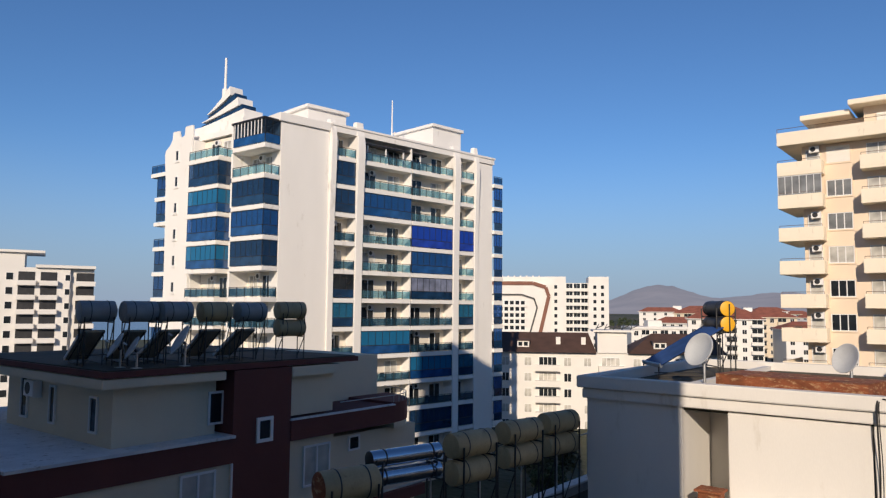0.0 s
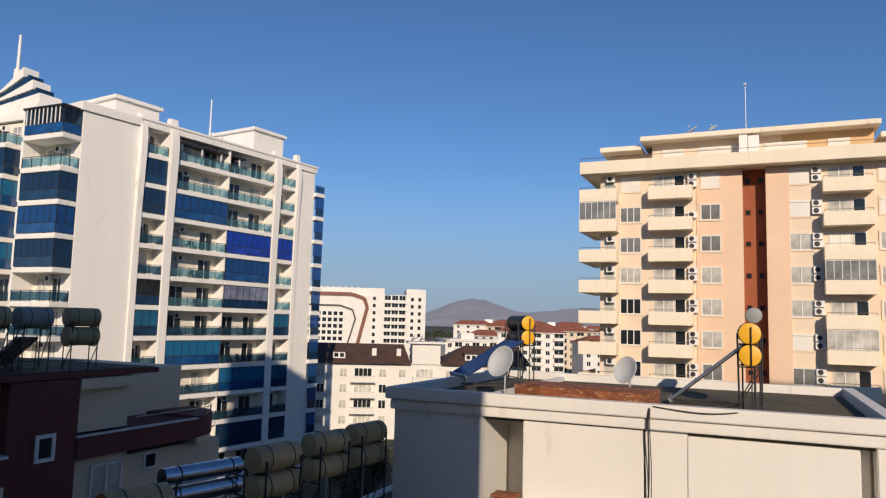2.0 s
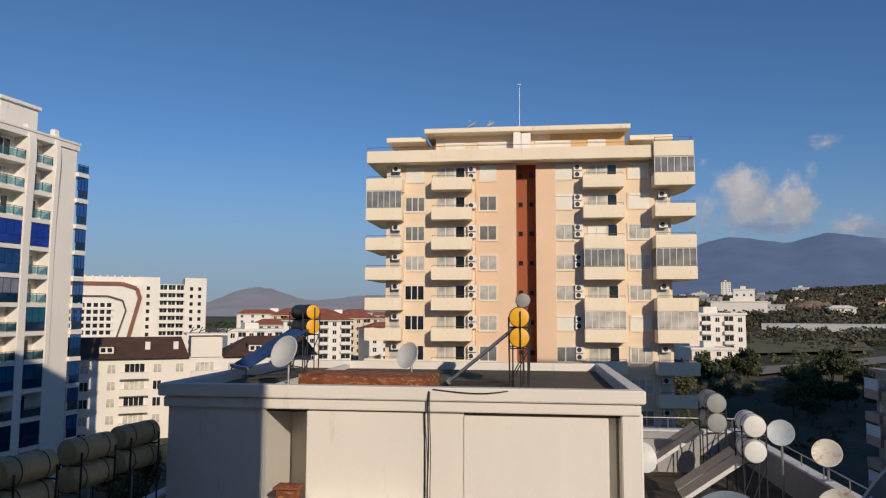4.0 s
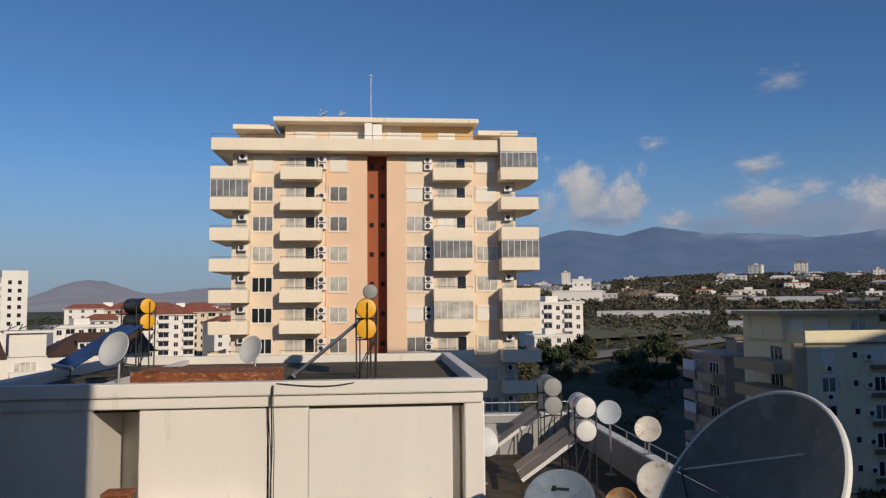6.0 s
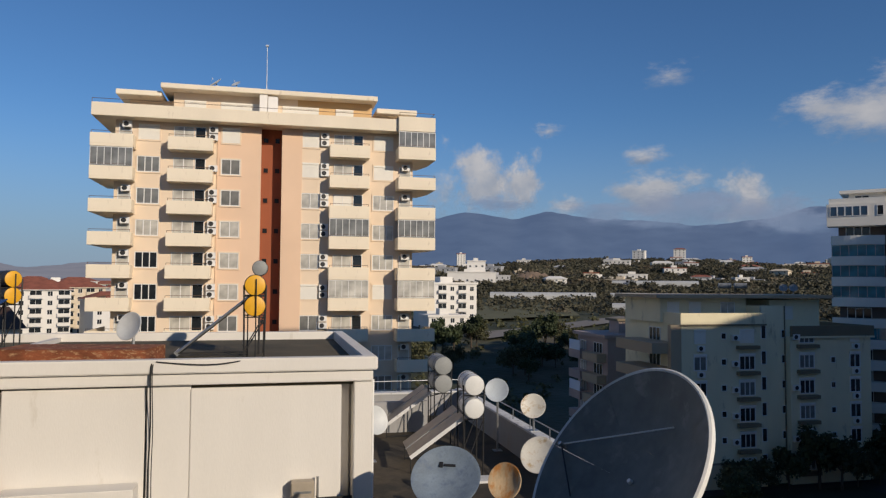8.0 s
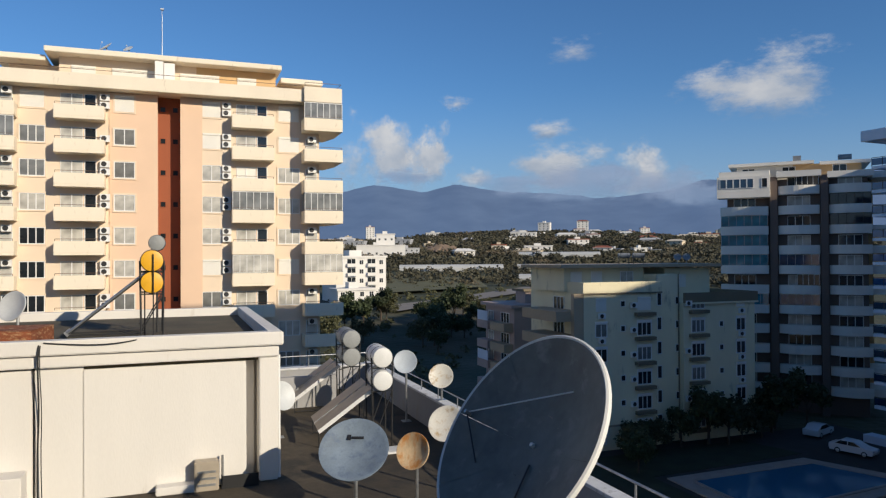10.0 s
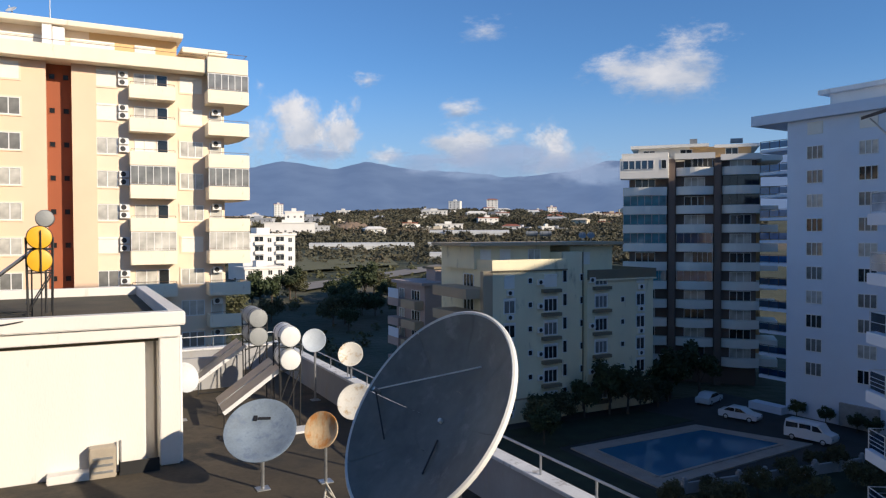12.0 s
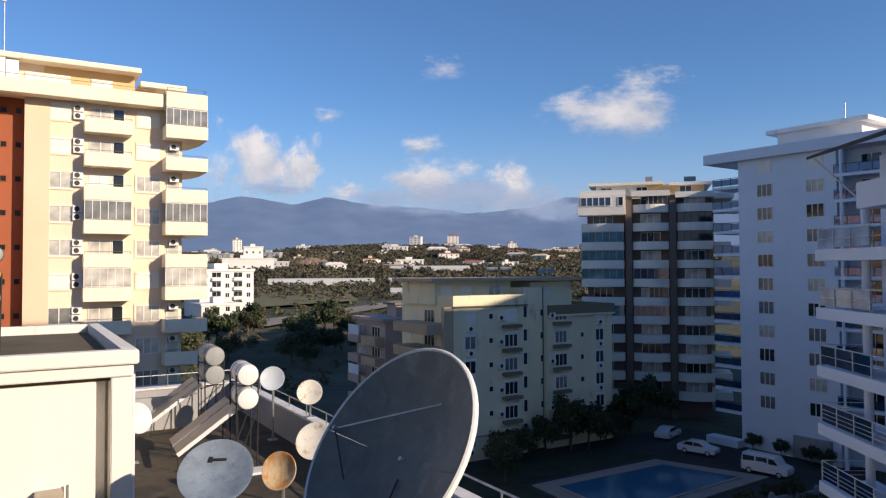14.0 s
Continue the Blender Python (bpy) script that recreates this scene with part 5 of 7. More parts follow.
# ---- tall tower with rounded balconies ----
def round_tower():
    t = thing("apartment_tower", "grey-cream apartment tower with banded balconies and an ochre top", "building", (70.5, 78.7, 0), -46.6)
    part("core", Build().box(0.8, 17.6, 1.4, 14, 0, 31.0), RT_DARK, t)
    for x in (6.2, 12.2):
        part("pilaster", Build().box(x, x + 0.9, 0.2, 1.6, 0, 31.3), RT_DARK, t)
    secs = ((0, 6.0, -0.3), (7.2, 12.1, 0.0), (13.2, 18.0, 0.2))
    for k in range(12):
        z = 28.9 - 2.63 * k
        if z < 1:
            break
        for j, (x0, x1, y) in enumerate(secs):
            mid = (x0 + x1) / 2
            out = [(x1, 1.6), (x0, 1.6), (x0, y + 0.5)] + [(x0 + (x1 - x0) * s / 8, y + 0.5 - 0.75 * math.sin(math.pi * s / 8)) for s in range(1, 8)] + [(x1, y + 0.5)]
            part("balcony", Build().prism(out, z, z + 1.15), RT_WALL, t)
            if j == 0 and k in (0, 2, 3, 4, 6):
                glazing(t, x0 + 0.1, x1 - 0.1, y + 0.35, z + 1.16, z + 2.62, FRAME_BLUE if k == 0 else GLASS_TEAL, 6, 0.05, None, FRAME if k == 0 else GALV)
            elif j == 1 and k in (0, 5):
                glazing(t, x0 + 2.2, x1 - 0.1, y + 0.3, z + 1.16, z + 2.62, GLASS_DARK, 4, 0.05, None, FRAME)
            elif j == 1 and k in (4, 6):
                glazing(t, x0 + 0.1, x1 - 0.1, y + 0.3, z + 1.16, z + 2.62, GLASS_NAVY, 5, 0.05, None, GALV)
            elif j == 2 and k in (1, 2):
                glazing(t, x0 + 0.1, x1 - 0.1, y + 0.4, z + 1.16, z + 2.62, GLASS_DARK, 5, 0.05)
            window(t, mid, 1.4, z + 0.2, 2.6, 2.2, panes=3, glass=GLASS_DARK if (j + k) % 2 else GLASS_CURTAIN, name="balcony_door")
    part("top_band", Build().box(-0.1, 6.2, -0.4, 8, 31.1, 32.2).box(7.0, 12.3, -0.1, 1.6, 31.2, 32.0).box(13.0, 18.2, 0.0, 8, 30.9, 31.7), RT_WALL, t)
    part("top_band", Build().box(17.6, 21, 3, 14, 30.9, 31.7), RT_WALL, t)
    part("attic_wall", Build().box(2.0, 9.0, 2.2, 12, 31.0, 33.0), RT_WALL, t)
    part("attic_wall", Build().box(9.0, 17.0, 2.2, 12, 31.0, 33.0), OCHRE, t, "ochre attic wall")
    # walled-in corner room of the top storey
    part("corner_room", Build().box(-0.35, 6.25, -0.75, 1.4, 28.6, 31.5), RT_WALL, t, "white walled-in corner room", bevel=0.03)
    for j in range(5):
        window(t, 0.45 + j * 0.85, -0.75, 29.95, 0.7, 1.15, panes=1, glass=GLASS_NAVY, name="corner_window")
    window(t, 5.6, -0.75, 29.95, 0.6, 1.15, panes=1, glass=GLASS_DARK, name="corner_window")
    part("attic_roof", Build().box(1.0, 11.5, 1.2, 12.6, 33.0, 33.4).box(12.2, 18, 1.6, 12.6, 32.8, 33.2), RT_WALL, t)
    for k in range(11):
        z = 28.9 - 2.63 * k
        part("side_balcony", Build().box(17.6, 20.4, 2.0, 7.0, z, z + 1.05), RT_WALL, t)
        part("side_wall", Build().box(17.6, 18.6, 7.0, 13, z, z + 2.6), OCHRE, t)
    for x in (3.5, 8.5, 14.5):
        window(t, x, 2.2, 31.6, 1.5, 1.1, glass=GLASS_DARK)
    part("roof_tank", Build().box(9, 10, 3, 4.4, 33.4, 34.3), TANK_GREY, t)
    part("roof_tank", Build().tube((14.4, 4, 33.9), (16.0, 4, 33.9), 0.35, seg=14), TANK_GREY, t)
    return t


FRAME_BLUE = glossy_glass("blue_grey_glass", (0.10, 0.14, 0.20), 0.06, 0.7)
round_tower()


# ---- nearest tower: broad white balconies with steel rails ----
def near_tower():
    t = thing("apartment_tower", "shaded white tower with deep balconies, steel rails and dark eaves", "building", (34.8, 21.4, 0), -122.7)
    part("wall", Build().box(1.2, 16, 2.6, 12, 0, 26.4), BW_WALL, t)
    for k in range(8):
        z = 24.72 - 2.85 * k
        if z < 0.5:
            break
        if k:
            part("balcony_slab", Build().box(0, 16, 0, 2.8, z - 0.55, z), BW_WALL, t, bevel=0.02)
            rl = Build()
            for j in range(9):
                rl.tube((0.1 + j * 1.5, 0.12, z), (0.1 + j * 1.5, 0.12, z + 1.0), 0.025)
            for h in ((0.3, 0.5, 0.7, 1.0) if k > 3 else (0.5, 1.0)):
                rl.tube((0.1, 0.12, z + h), (14.5, 0.12, z + h), 0.024 if h == 1.0 else 0.014).tube((0.1, 0.12, z + h), (0.1, 2.7, z + h), 0.024 if h == 1.0 else 0.014)
            part("balcony_rail", rl, CAP, t, "pale steel rail")
            part("rail_panel", Build().box(0.15, 4.5, 0.15, 0.16, z + 0.1, z + 0.95), GLASS_FROST if k < 3 else GLASS_NAVY, t)
        part("column", Build().tube((2.6, 1.1, z - 2.85), (2.6, 1.1, z - 0.55), 0.2, seg=14), BW_WALL, t)
        window(t, 4.2, 2.6, z - 2.8, 2.2, 2.2, panes=2, glass=GLASS_DARK, name="balcony_door")
        window(t, 7.6, 2.6, z - 2.8, 2.2, 2.2, panes=2, glass=GLASS_DARK, name="balcony_door")
    part("top_band", Build().box(2.8, 16, 0.6, 2.6, 23.7, 24.9), BW_WALL, t)
    eave = Build()
    v = [eave.bm.verts.new(p) for p in ((0.6, -0.6, 26.3), (16, -0.6, 26.3), (16, 6, 28.6), (3.5, 6, 28.6), (0.6, -0.6, 26.45), (16, -0.6, 26.45), (16, 6, 28.75), (3.5, 6, 28.75))]
    for f in ((3, 2, 1, 0), (4, 5, 6, 7), (0, 1, 5, 4), (1, 2, 6, 5), (2, 3, 7, 6), (3, 0, 4, 7)):
        eave.bm.faces.new([v[i] for i in f])
    part("eave", eave, ROOF_DARK, t, "dark tiled eave")
    part("eave_strut", Build().tube((1.0, -0.4, 26.3), (2.6, 1.1, 23.9), 0.05), CAP, t)
    return t


GLASS_FROST = glossy_glass("pale_rail_glass", (0.28, 0.34, 0.42), 0.1, 0.6)
ROOF_DARK = surface("dark_roof_tile", (0.06, 0.045, 0.04), 0.8, vary=0.3, scale=1.5, fine=8, bump=0.3)
near_tower()

# ---- unseen blocks behind the camera, placed and shaped to cast the street's shade ----
# Tan picked for the unseen walls, to dim and warm the bounced light.
BACK_WALL = surface("unseen_block_tan", (0.60, 0.53, 0.44), 0.88, vary=0.1, scale=0.3, bump=0.05)
back = thing("apartment_block", "unseen apartment block behind the balcony, sized to cast shade", "building", (0, 0, 0))
part("wall", Build().box(-15, 4.0, -7, -1.0, 0, 50), BACK_WALL, back)
part("wall", Build().box(-46, -15.02, -8, -1.0, 0, 32), BACK_WALL, back)
part("balcony_slab", Build().box(-3.0, 3.6, -0.98, 0.75, 19.0, 19.3), BACK_WALL, back)
back2 = thing("apartment_block", "unseen long tan block added to cast shade past a light slit", "building", (0, 0, 0))
# Roofline and slab above leave a slit that shapes sun on the olive house.
roofline = Build().prism([(42.5, 0), (121, 0), (121, 51.5), (91, 51.4), (84, 49.6), (66, 49.6), (64, 51.4), (42.5, 51.5)], -14, -5)
bmesh.ops.transform(roofline.bm, matrix=Matrix(((1, 0, 0, 0), (0, 0, 1, 0), (0, 1, 0, 0), (0, 0, 0, 1))), verts=roofline.bm.verts)
bmesh.ops.recalc_face_normals(roofline.bm, faces=roofline.bm.faces)
part("wall", roofline, BACK_WALL, back2)
part("slit_shade_slab", Build().box(63.5, 104, -5.5, -5, 51.42, 56.0), BACK_WALL, back2)
# Unseen tower, added only to throw shade over the grove.
back3 = thing("apartment_tower", "unseen plain tan tower added to shade the grove", "building", (0, 0, 0))
part("wall", Build().box(146, 205, -46, -30, 0, 100), BACK_WALL, back3)

# ---- pool court ----
POOL_TILE = surface("pool_terrace_tile", (0.30, 0.27, 0.24), 0.7, vary=0.15, scale=0.8, fine=6, bump=0.1)
# Asphalt and lawn are coloured darker to deepen the court's shade.
ASPHALT = surface("asphalt", (0.034, 0.033, 0.032), 0.9, vary=0.25, scale=0.4, fine=20, bump=0.2)
GRASS = surface("shade_dark_lawn", (0.022, 0.032, 0.014), 0.95, vary=0.4, scale=0.5, fine=6, bump=0.4)
m, n, l, b = shader("pool_water")
b.inputs["Base Color"].default_value = (0.045, 0.15, 0.26, 1)
b.inputs["Roughness"].default_value = 0.06
tex, bp = n.new("ShaderNodeTexNoise"), n.new("ShaderNodeBump")
tex.inputs["Scale"].default_value, bp.inputs["Strength"].default_value = 3.0, 0.08
l.new(tex.outputs["Fac"], bp.inputs["Height"])
l.new(bp.outputs[0], b.inputs["Normal"])
WATER = m
court = solid("pavement", Build().box(36, 76, 34, 66, 0.004, 0.06), ASPHALT, "dark asphalt court between the towers", "pavement", "structure")
pool = thing("swimming_pool", "blue swimming pool with a pale tiled edge", "pool", (0, 0, 0.06))
part("terrace", Build().prism([(43.0, 43.4), (65.2, 45.4), (60.6, 56.0), (43.4, 55.6)], 0, 0.12), POOL_TILE, pool)
part("water", Build().prism([(44.9, 45.4), (62.4, 46.9), (59.6, 54.0), (45.2, 53.8)], 0.12, 0.15), WATER, pool, "still blue water")
rim = [(44.9, 45.4), (62.4, 46.9), (59.6, 54.0), (45.2, 53.8)]
eb = Build()
for a, c in zip(rim, rim[1:] + rim[:1]):
    d = Vector((c[0] - a[0], c[1] - a[1])).normalized()
    nx, ny = d.y * 0.35, -d.x * 0.35
    eb.prism([a, c, (c[0] + nx, c[1] + ny), (a[0] + nx, a[1] + ny)][::-1], 0.12, 0.2)
bmesh.ops.recalc_face_normals(eb.bm, faces=eb.bm.faces)
part("coping", eb, POOL_TILE, pool)
solid("lawn", Build().prism([(36, 34), (64, 34), (66, 41), (42.5, 43.2), (42.5, 56.5), (62, 57.5), (60, 64), (36, 64)], 0.06, 0.1), GRASS, "lawn round the pool, darkened in colour for shade", "lawn", "structure")
fence = thing("garden_wall", "low grey garden wall with small post heads", "wall", (0, 0, 0.06))
p0, p1 = Vector((44, 41.7, 0)), Vector((66, 38.4, 0))
d = (p1 - p0).normalized()
nn = Vector((-d.y, d.x, 0)) * 0.12
part("wall", Build().prism([(p0 - nn).xy[:], (p1 - nn).xy[:], (p1 + nn).xy[:], (p0 + nn).xy[:]], 0, 0.9), PARAPET, fence)
post = Build().box(-0.2, 0.2, -0.2, 0.2, 0, 1.15).turn([(0, 0.25), (0.16, 0.18), (0.2, 0.05), (0.14, 0)], Matrix.Translation((0, 0, 1.15)), 10).mesh("post", PARAPET)
for k in range(9):
    ob = part("post", post, None, fence)
    ob.matrix_basis = Matrix.Translation(p0 + d * (k * 2.7))

CAR_WHITE = surface("white_car_paint", (0.62, 0.63, 0.65), 0.25, vary=0.03, bump=0.0)
TYRE = surface("black_tyre", (0.02, 0.02, 0.02), 0.85, vary=0.1, bump=0.1)


def vehicle(x, y, turn, label, category, name, length, width, profile, glass, wheels, paint=None):
    """A car or van: the side profile (along x, z) swept across its width, with glass, wheels and lights as parts."""
    t = thing(name, label, category, (x, y, 0.06), turn, kind="")
    b = Build()
    hw = width / 2
    rings = []
    for yy, sc in ((-hw, 0.94), (-hw * 0.9, 1.0), (hw * 0.9, 1.0), (hw, 0.94)):
        rings.append([b.bm.verts.new((px, yy if pz < 1.0 else yy * 0.88, pz if pz < 0.5 else 0.5 + (pz - 0.5) * (0.97 if sc < 1 else 1.0))) for px, pz in profile])
    nP = len(profile)
    for a, c in zip(rings, rings[1:]):
        for i in range(nP):
            b.bm.faces.new((a[i], a[(i + 1) % nP], c[(i + 1) % nP], c[i]))
    b.bm.faces.new(rings[0][::-1])
    b.bm.faces.new(rings[-1])
    bmesh.ops.recalc_face_normals(b.bm, faces=b.bm.faces)
    body = part("body", b, paint or CAR_WHITE, t, smooth=True)
    for k, poly in enumerate(glass):
        for s in (-1, 1):
            g = Build()
            vs = [g.bm.verts.new((px, s * hw * (0.955 if pz < 1.15 else 0.895), pz)) for px, pz in poly]
            vo = [g.bm.verts.new((px, s * hw * (1.005 if pz < 1.15 else 0.935), pz)) for px, pz in poly]
            m_ = len(poly)
            g.bm.faces.new(vs)
            g.bm.faces.new(vo[::-1])
            for i in range(m_):
                g.bm.faces.new((vs[i], vs[(i + 1) % m_], vo[(i + 1) % m_], vo[i]))
            bmesh.ops.recalc_face_normals(g.bm, faces=g.bm.faces)
            part("side_window", g, GLASS_DARK, t)
    for wx in wheels:
        for s in (-1, 1):
            m = Matrix.Translation((wx, s * (hw - 0.1), 0.32)) @ Matrix.Rotation(radians(90), 4, "X")
            w = part("wheel", Build().turn([(0.2, 0.11), (0.3, 0.11), (0.32, 0.07), (0.32, -0.07), (0.3, -0.11), (0.2, -0.11)], m, 20), TYRE, t)
            part("rim", Build().turn([(0, 0.09), (0.2, 0.1), (0.2, -0.1), (0, -0.09)], m, 16), GALV, w)
    xf = max(p[0] for p in profile)
    for s in (-1, 1):
        part("headlight", Build().box(xf - 0.12, xf + 0.01, s * hw * 0.7 - 0.16, s * hw * 0.7 + 0.16, 0.62, 0.78), GLASS_FROST, t)
    return t


car_profile = [(-2.1, 0.3), (2.05, 0.3), (2.15, 0.6), (2.05, 0.82), (1.1, 0.98), (0.35, 1.42), (-1.0, 1.46), (-1.75, 1.05), (-2.15, 0.98), (-2.18, 0.6)]
car_glass = [[(0.95, 1.0), (0.3, 1.36), (-0.25, 1.38), (-0.25, 1.0)], [(-0.35, 1.0), (-0.35, 1.38), (-1.0, 1.38), (-1.55, 1.04)]]
vehicle(66.9, 55.4, -72, "white parked saloon car by the pool court", "car", "car", 4.3, 1.75, car_profile, car_glass, (1.3, -1.3))
vehicle(70.0, 62.6, 20, "white parked car under the trees", "car", "car", 4.3, 1.75, car_profile, car_glass, (1.3, -1.3))
van_profile = [(-2.3, 0.35), (2.25, 0.35), (2.35, 0.7), (2.25, 1.05), (1.55, 1.25), (1.05, 1.95), (-2.2, 2.0), (-2.35, 1.2)]
van_glass = [[(1.4, 1.25), (0.95, 1.75), (0.45, 1.78), (0.45, 1.22)], [(0.3, 1.22), (0.3, 1.78), (-0.8, 1.78), (-0.8, 1.22)], [(-0.95, 1.22), (-0.95, 1.78), (-2.1, 1.78), (-2.15, 1.22)]]
vehicle(66.2, 46.3, -78, "white parked minibus beside the tower", "minibus", "minibus", 4.7, 1.85, van_profile, van_glass, (1.5, -1.5))

# ---- land: one sheet, rising to wooded hills away from the sea ----
def land_height(x, y):
    r = math.hypot(x, y)
    yaw = math.degrees(math.atan2(-x, y))
    side = min(1, max(0, (4 - yaw) / 14)) * (0.0 if yaw < -100 else 1.0)
    knots = ((0, 0), (130, 0), (220, 5), (350, 9), (500, 17), (700, 32), (850, 41), (1000, 42), (1300, 38), (2200, 34), (5200, 60))
    h = 0
    for (r0, h0), (r1, h1) in zip(knots, knots[1:]):
        if r0 <= r <= r1:
            h = h0 + (h1 - h0) * (r - r0) / (r1 - r0)
    rough = noise.fractal(Vector((x / 260, y / 260, 3)), 1.0, 2.0, 4) * min(1, max(0, (r - 260) / 500))
    return side * (h + rough * 9) + (1 - side) * min(6, max(0, (r - 150) * 0.012)) * (1 if yaw < 42 else 0)


b = Build()
radii = [0.5, 30, 60, 90, 120, 150, 190, 240, 300, 360, 430, 500, 570, 640, 720, 800, 880, 960, 1060, 1200, 1450, 1800, 2300, 3000, 3800, 4800]
seg = 200
rows = [[b.bm.verts.new((r * math.sin(2 * math.pi * k / seg), r * math.cos(2 * math.pi * k / seg), land_height(r * math.sin(2 * math.pi * k / seg), r * math.cos(2 * math.pi * k / seg)))) for k in range(seg)] for r in radii]
for a, c in zip(rows, rows[1:]):
    for k in range(seg):
        b.bm.faces.new((a[k], c[k], c[(k + 1) % seg], a[(k + 1) % seg]))
b.bm.faces.new(rows[0])
bmesh.ops.recalc_face_normals(b.bm, faces=b.bm.faces)
m, n, l, sh = shader("scrub_land")
co = n.new("ShaderNodeTexCoord")
t1, t2, t3 = (n.new("ShaderNodeTexNoise") for _ in range(3))
for tx, s in ((t1, 0.006), (t2, 0.05), (t3, 0.6)):
    tx.inputs["Scale"].default_value, tx.inputs["Detail"].default_value = s, 6
    l.new(co.outputs["Object"], tx.inputs["Vector"])
cr = n.new("ShaderNodeValToRGB")
cr.color_ramp.elements[0].position, cr.color_ramp.elements[0].color = 0.36, (0.030, 0.038, 0.018, 1)
cr.color_ramp.elements[1].position, cr.color_ramp.elements[1].color = 0.66, (0.12, 0.095, 0.06, 1)
e = cr.color_ramp.elements.new(0.52)
e.color = (0.055, 0.06, 0.03, 1)
ad = n.new("ShaderNodeMath")
ad.operation = "MULTIPLY_ADD"
l.new(t2.outputs["Fac"], ad.inputs[0])
ad.inputs[1].default_value = 0.6
l.new(t1.outputs["Fac"], ad.inputs[2])
sb = n.new("ShaderNodeMath")
sb.operation = "SUBTRACT"
l.new(ad.outputs[0], sb.inputs[0])
sb.inputs[1].default_value = 0.3
l.new(sb.outputs[0], cr.inputs["Fac"])
l.new(cr.outputs["Color"], sh.inputs["Base Color"])
sh.inputs["Roughness"].default_value = 0.95
bp = n.new("ShaderNodeBump")
bp.inputs["Distance"].default_value = 0.5
l.new(t3.outputs["Fac"], bp.inputs["Height"])
l.new(bp.outputs[0], sh.inputs["Normal"])
LAND = m
solid("ground", b, LAND, "scrubby ground rising to wooded hills", "ground", "structure", smooth=True)
SEA = surface("hazy_sea", (0.10, 0.16, 0.24), 0.25, vary=0.1, scale=0.01, fine=0.05, bump=0.0)
sea = Build()
sea.prism([(-480 * math.sin(radians(a)), 480 * math.cos(radians(a))) for a in (44, 70, 100)] + [(-4700 * math.sin(radians(a)), 4700 * math.cos(radians(a))) for a in (100, 85, 70, 55, 44)], 0.3, 0.5)
bmesh.ops.recalc_face_normals(sea.bm, faces=sea.bm.faces)
solid("water", sea, SEA, "hazy blue-grey sea at the horizon", "sea", "structure")


# ---- mountains, haze painted in as emission ----
def ridge(name, dist, yaw0, yaw1, height, depth, rough, mat, label, seed, steps=160):
    b = Build()
    rows = []
    for j, s in enumerate((0.0, 0.2, 0.4, 0.6, 0.8, 1.0, 1.25)):
        row = []
        for k in range(steps + 1):
            yaw = yaw0 + (yaw1 - yaw0) * k / steps
            base = height(yaw)
            nz = noise.fractal(Vector((yaw * 0.16, seed, s * 0.9)), 0.9, 2.1, 6)
            nz2 = noise.fractal(Vector((yaw * 0.6, seed + 5, s * 3)), 0.9, 2.1, 4)
            rr = dist - depth + depth * s
            hh = (base * (1 + rough * nz)) * min(1, s) ** 0.9 + nz2 * base * 0.035 * s + (noise.fractal(Vector((yaw * 0.2, seed + 9, s * 1.4)), 0.8, 2.0, 5) * base * 0.05 * math.sin(math.pi * min(1, s)))
            if s > 1:
                hh *= 0.7
            row.append(b.bm.verts.new((-rr * math.sin(radians(yaw)), rr * math.cos(radians(yaw)), max(0.0, hh) if s else -2)))
        rows.append(row)
    for a, c in zip(rows, rows[1:]):
        for k in range(steps):
            b.bm.faces.new((a[k], a[k + 1], c[k + 1], c[k]))
    bmesh.ops.recalc_face_normals(b.bm, faces=b.bm.faces)
    return solid(name, b, mat, label, "mountain", "structure", smooth=True)


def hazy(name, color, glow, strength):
    """Distant slopes: their own colour, plus a steady glow that paints in haze."""
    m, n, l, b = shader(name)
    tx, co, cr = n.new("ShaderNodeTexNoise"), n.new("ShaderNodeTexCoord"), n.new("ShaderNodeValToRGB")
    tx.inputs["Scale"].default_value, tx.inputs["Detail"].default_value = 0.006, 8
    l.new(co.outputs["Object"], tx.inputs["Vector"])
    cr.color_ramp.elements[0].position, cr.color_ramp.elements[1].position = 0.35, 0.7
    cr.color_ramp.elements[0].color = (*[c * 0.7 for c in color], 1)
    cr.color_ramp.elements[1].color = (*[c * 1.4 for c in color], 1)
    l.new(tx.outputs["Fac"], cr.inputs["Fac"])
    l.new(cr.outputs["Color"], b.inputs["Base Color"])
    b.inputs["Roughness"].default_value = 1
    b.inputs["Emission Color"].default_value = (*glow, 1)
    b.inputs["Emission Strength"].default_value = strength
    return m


HAZE_BLUE = hazy("blue_haze_glow_slopes", (0.035, 0.045, 0.055), (0.135, 0.22, 0.43), 0.55)
HAZE_NEAR = hazy("brown_haze_glow_slopes", (0.10, 0.085, 0.08), (0.27, 0.28, 0.35), 0.66)


def peaks(yaw):
    """Height of the range along its crest, from a few summits and saddles (bearing, elevation in degrees)."""
    crest = ((-75, 4.5), (-46, 6.0), (-41, 5.7), (-37, 4.7), (-33.5, 4.5), (-27.7, 5.0), (-24.3, 5.2), (-21.7, 5.75), (-18.8, 5.15), (-15.2, 5.65), (-12.5, 5.3), (-9, 4.6), (-4, 3.2), (10, 1.0))
    for (a, ea), (c, ec) in zip(crest, crest[1:]):
        if a <= yaw <= c:
            f = (yaw - a) / (c - a)
            f = f * f * (3 - 2 * f)
            return 4500 * math.tan(radians(ea + (ec - ea) * f)) + 21
    return 100


ridge("mountain_range", 4500, -75, 10, peaks, 1300, 0.03, HAZE_BLUE, "mountain range with painted blue haze, under clouds", 2.0)
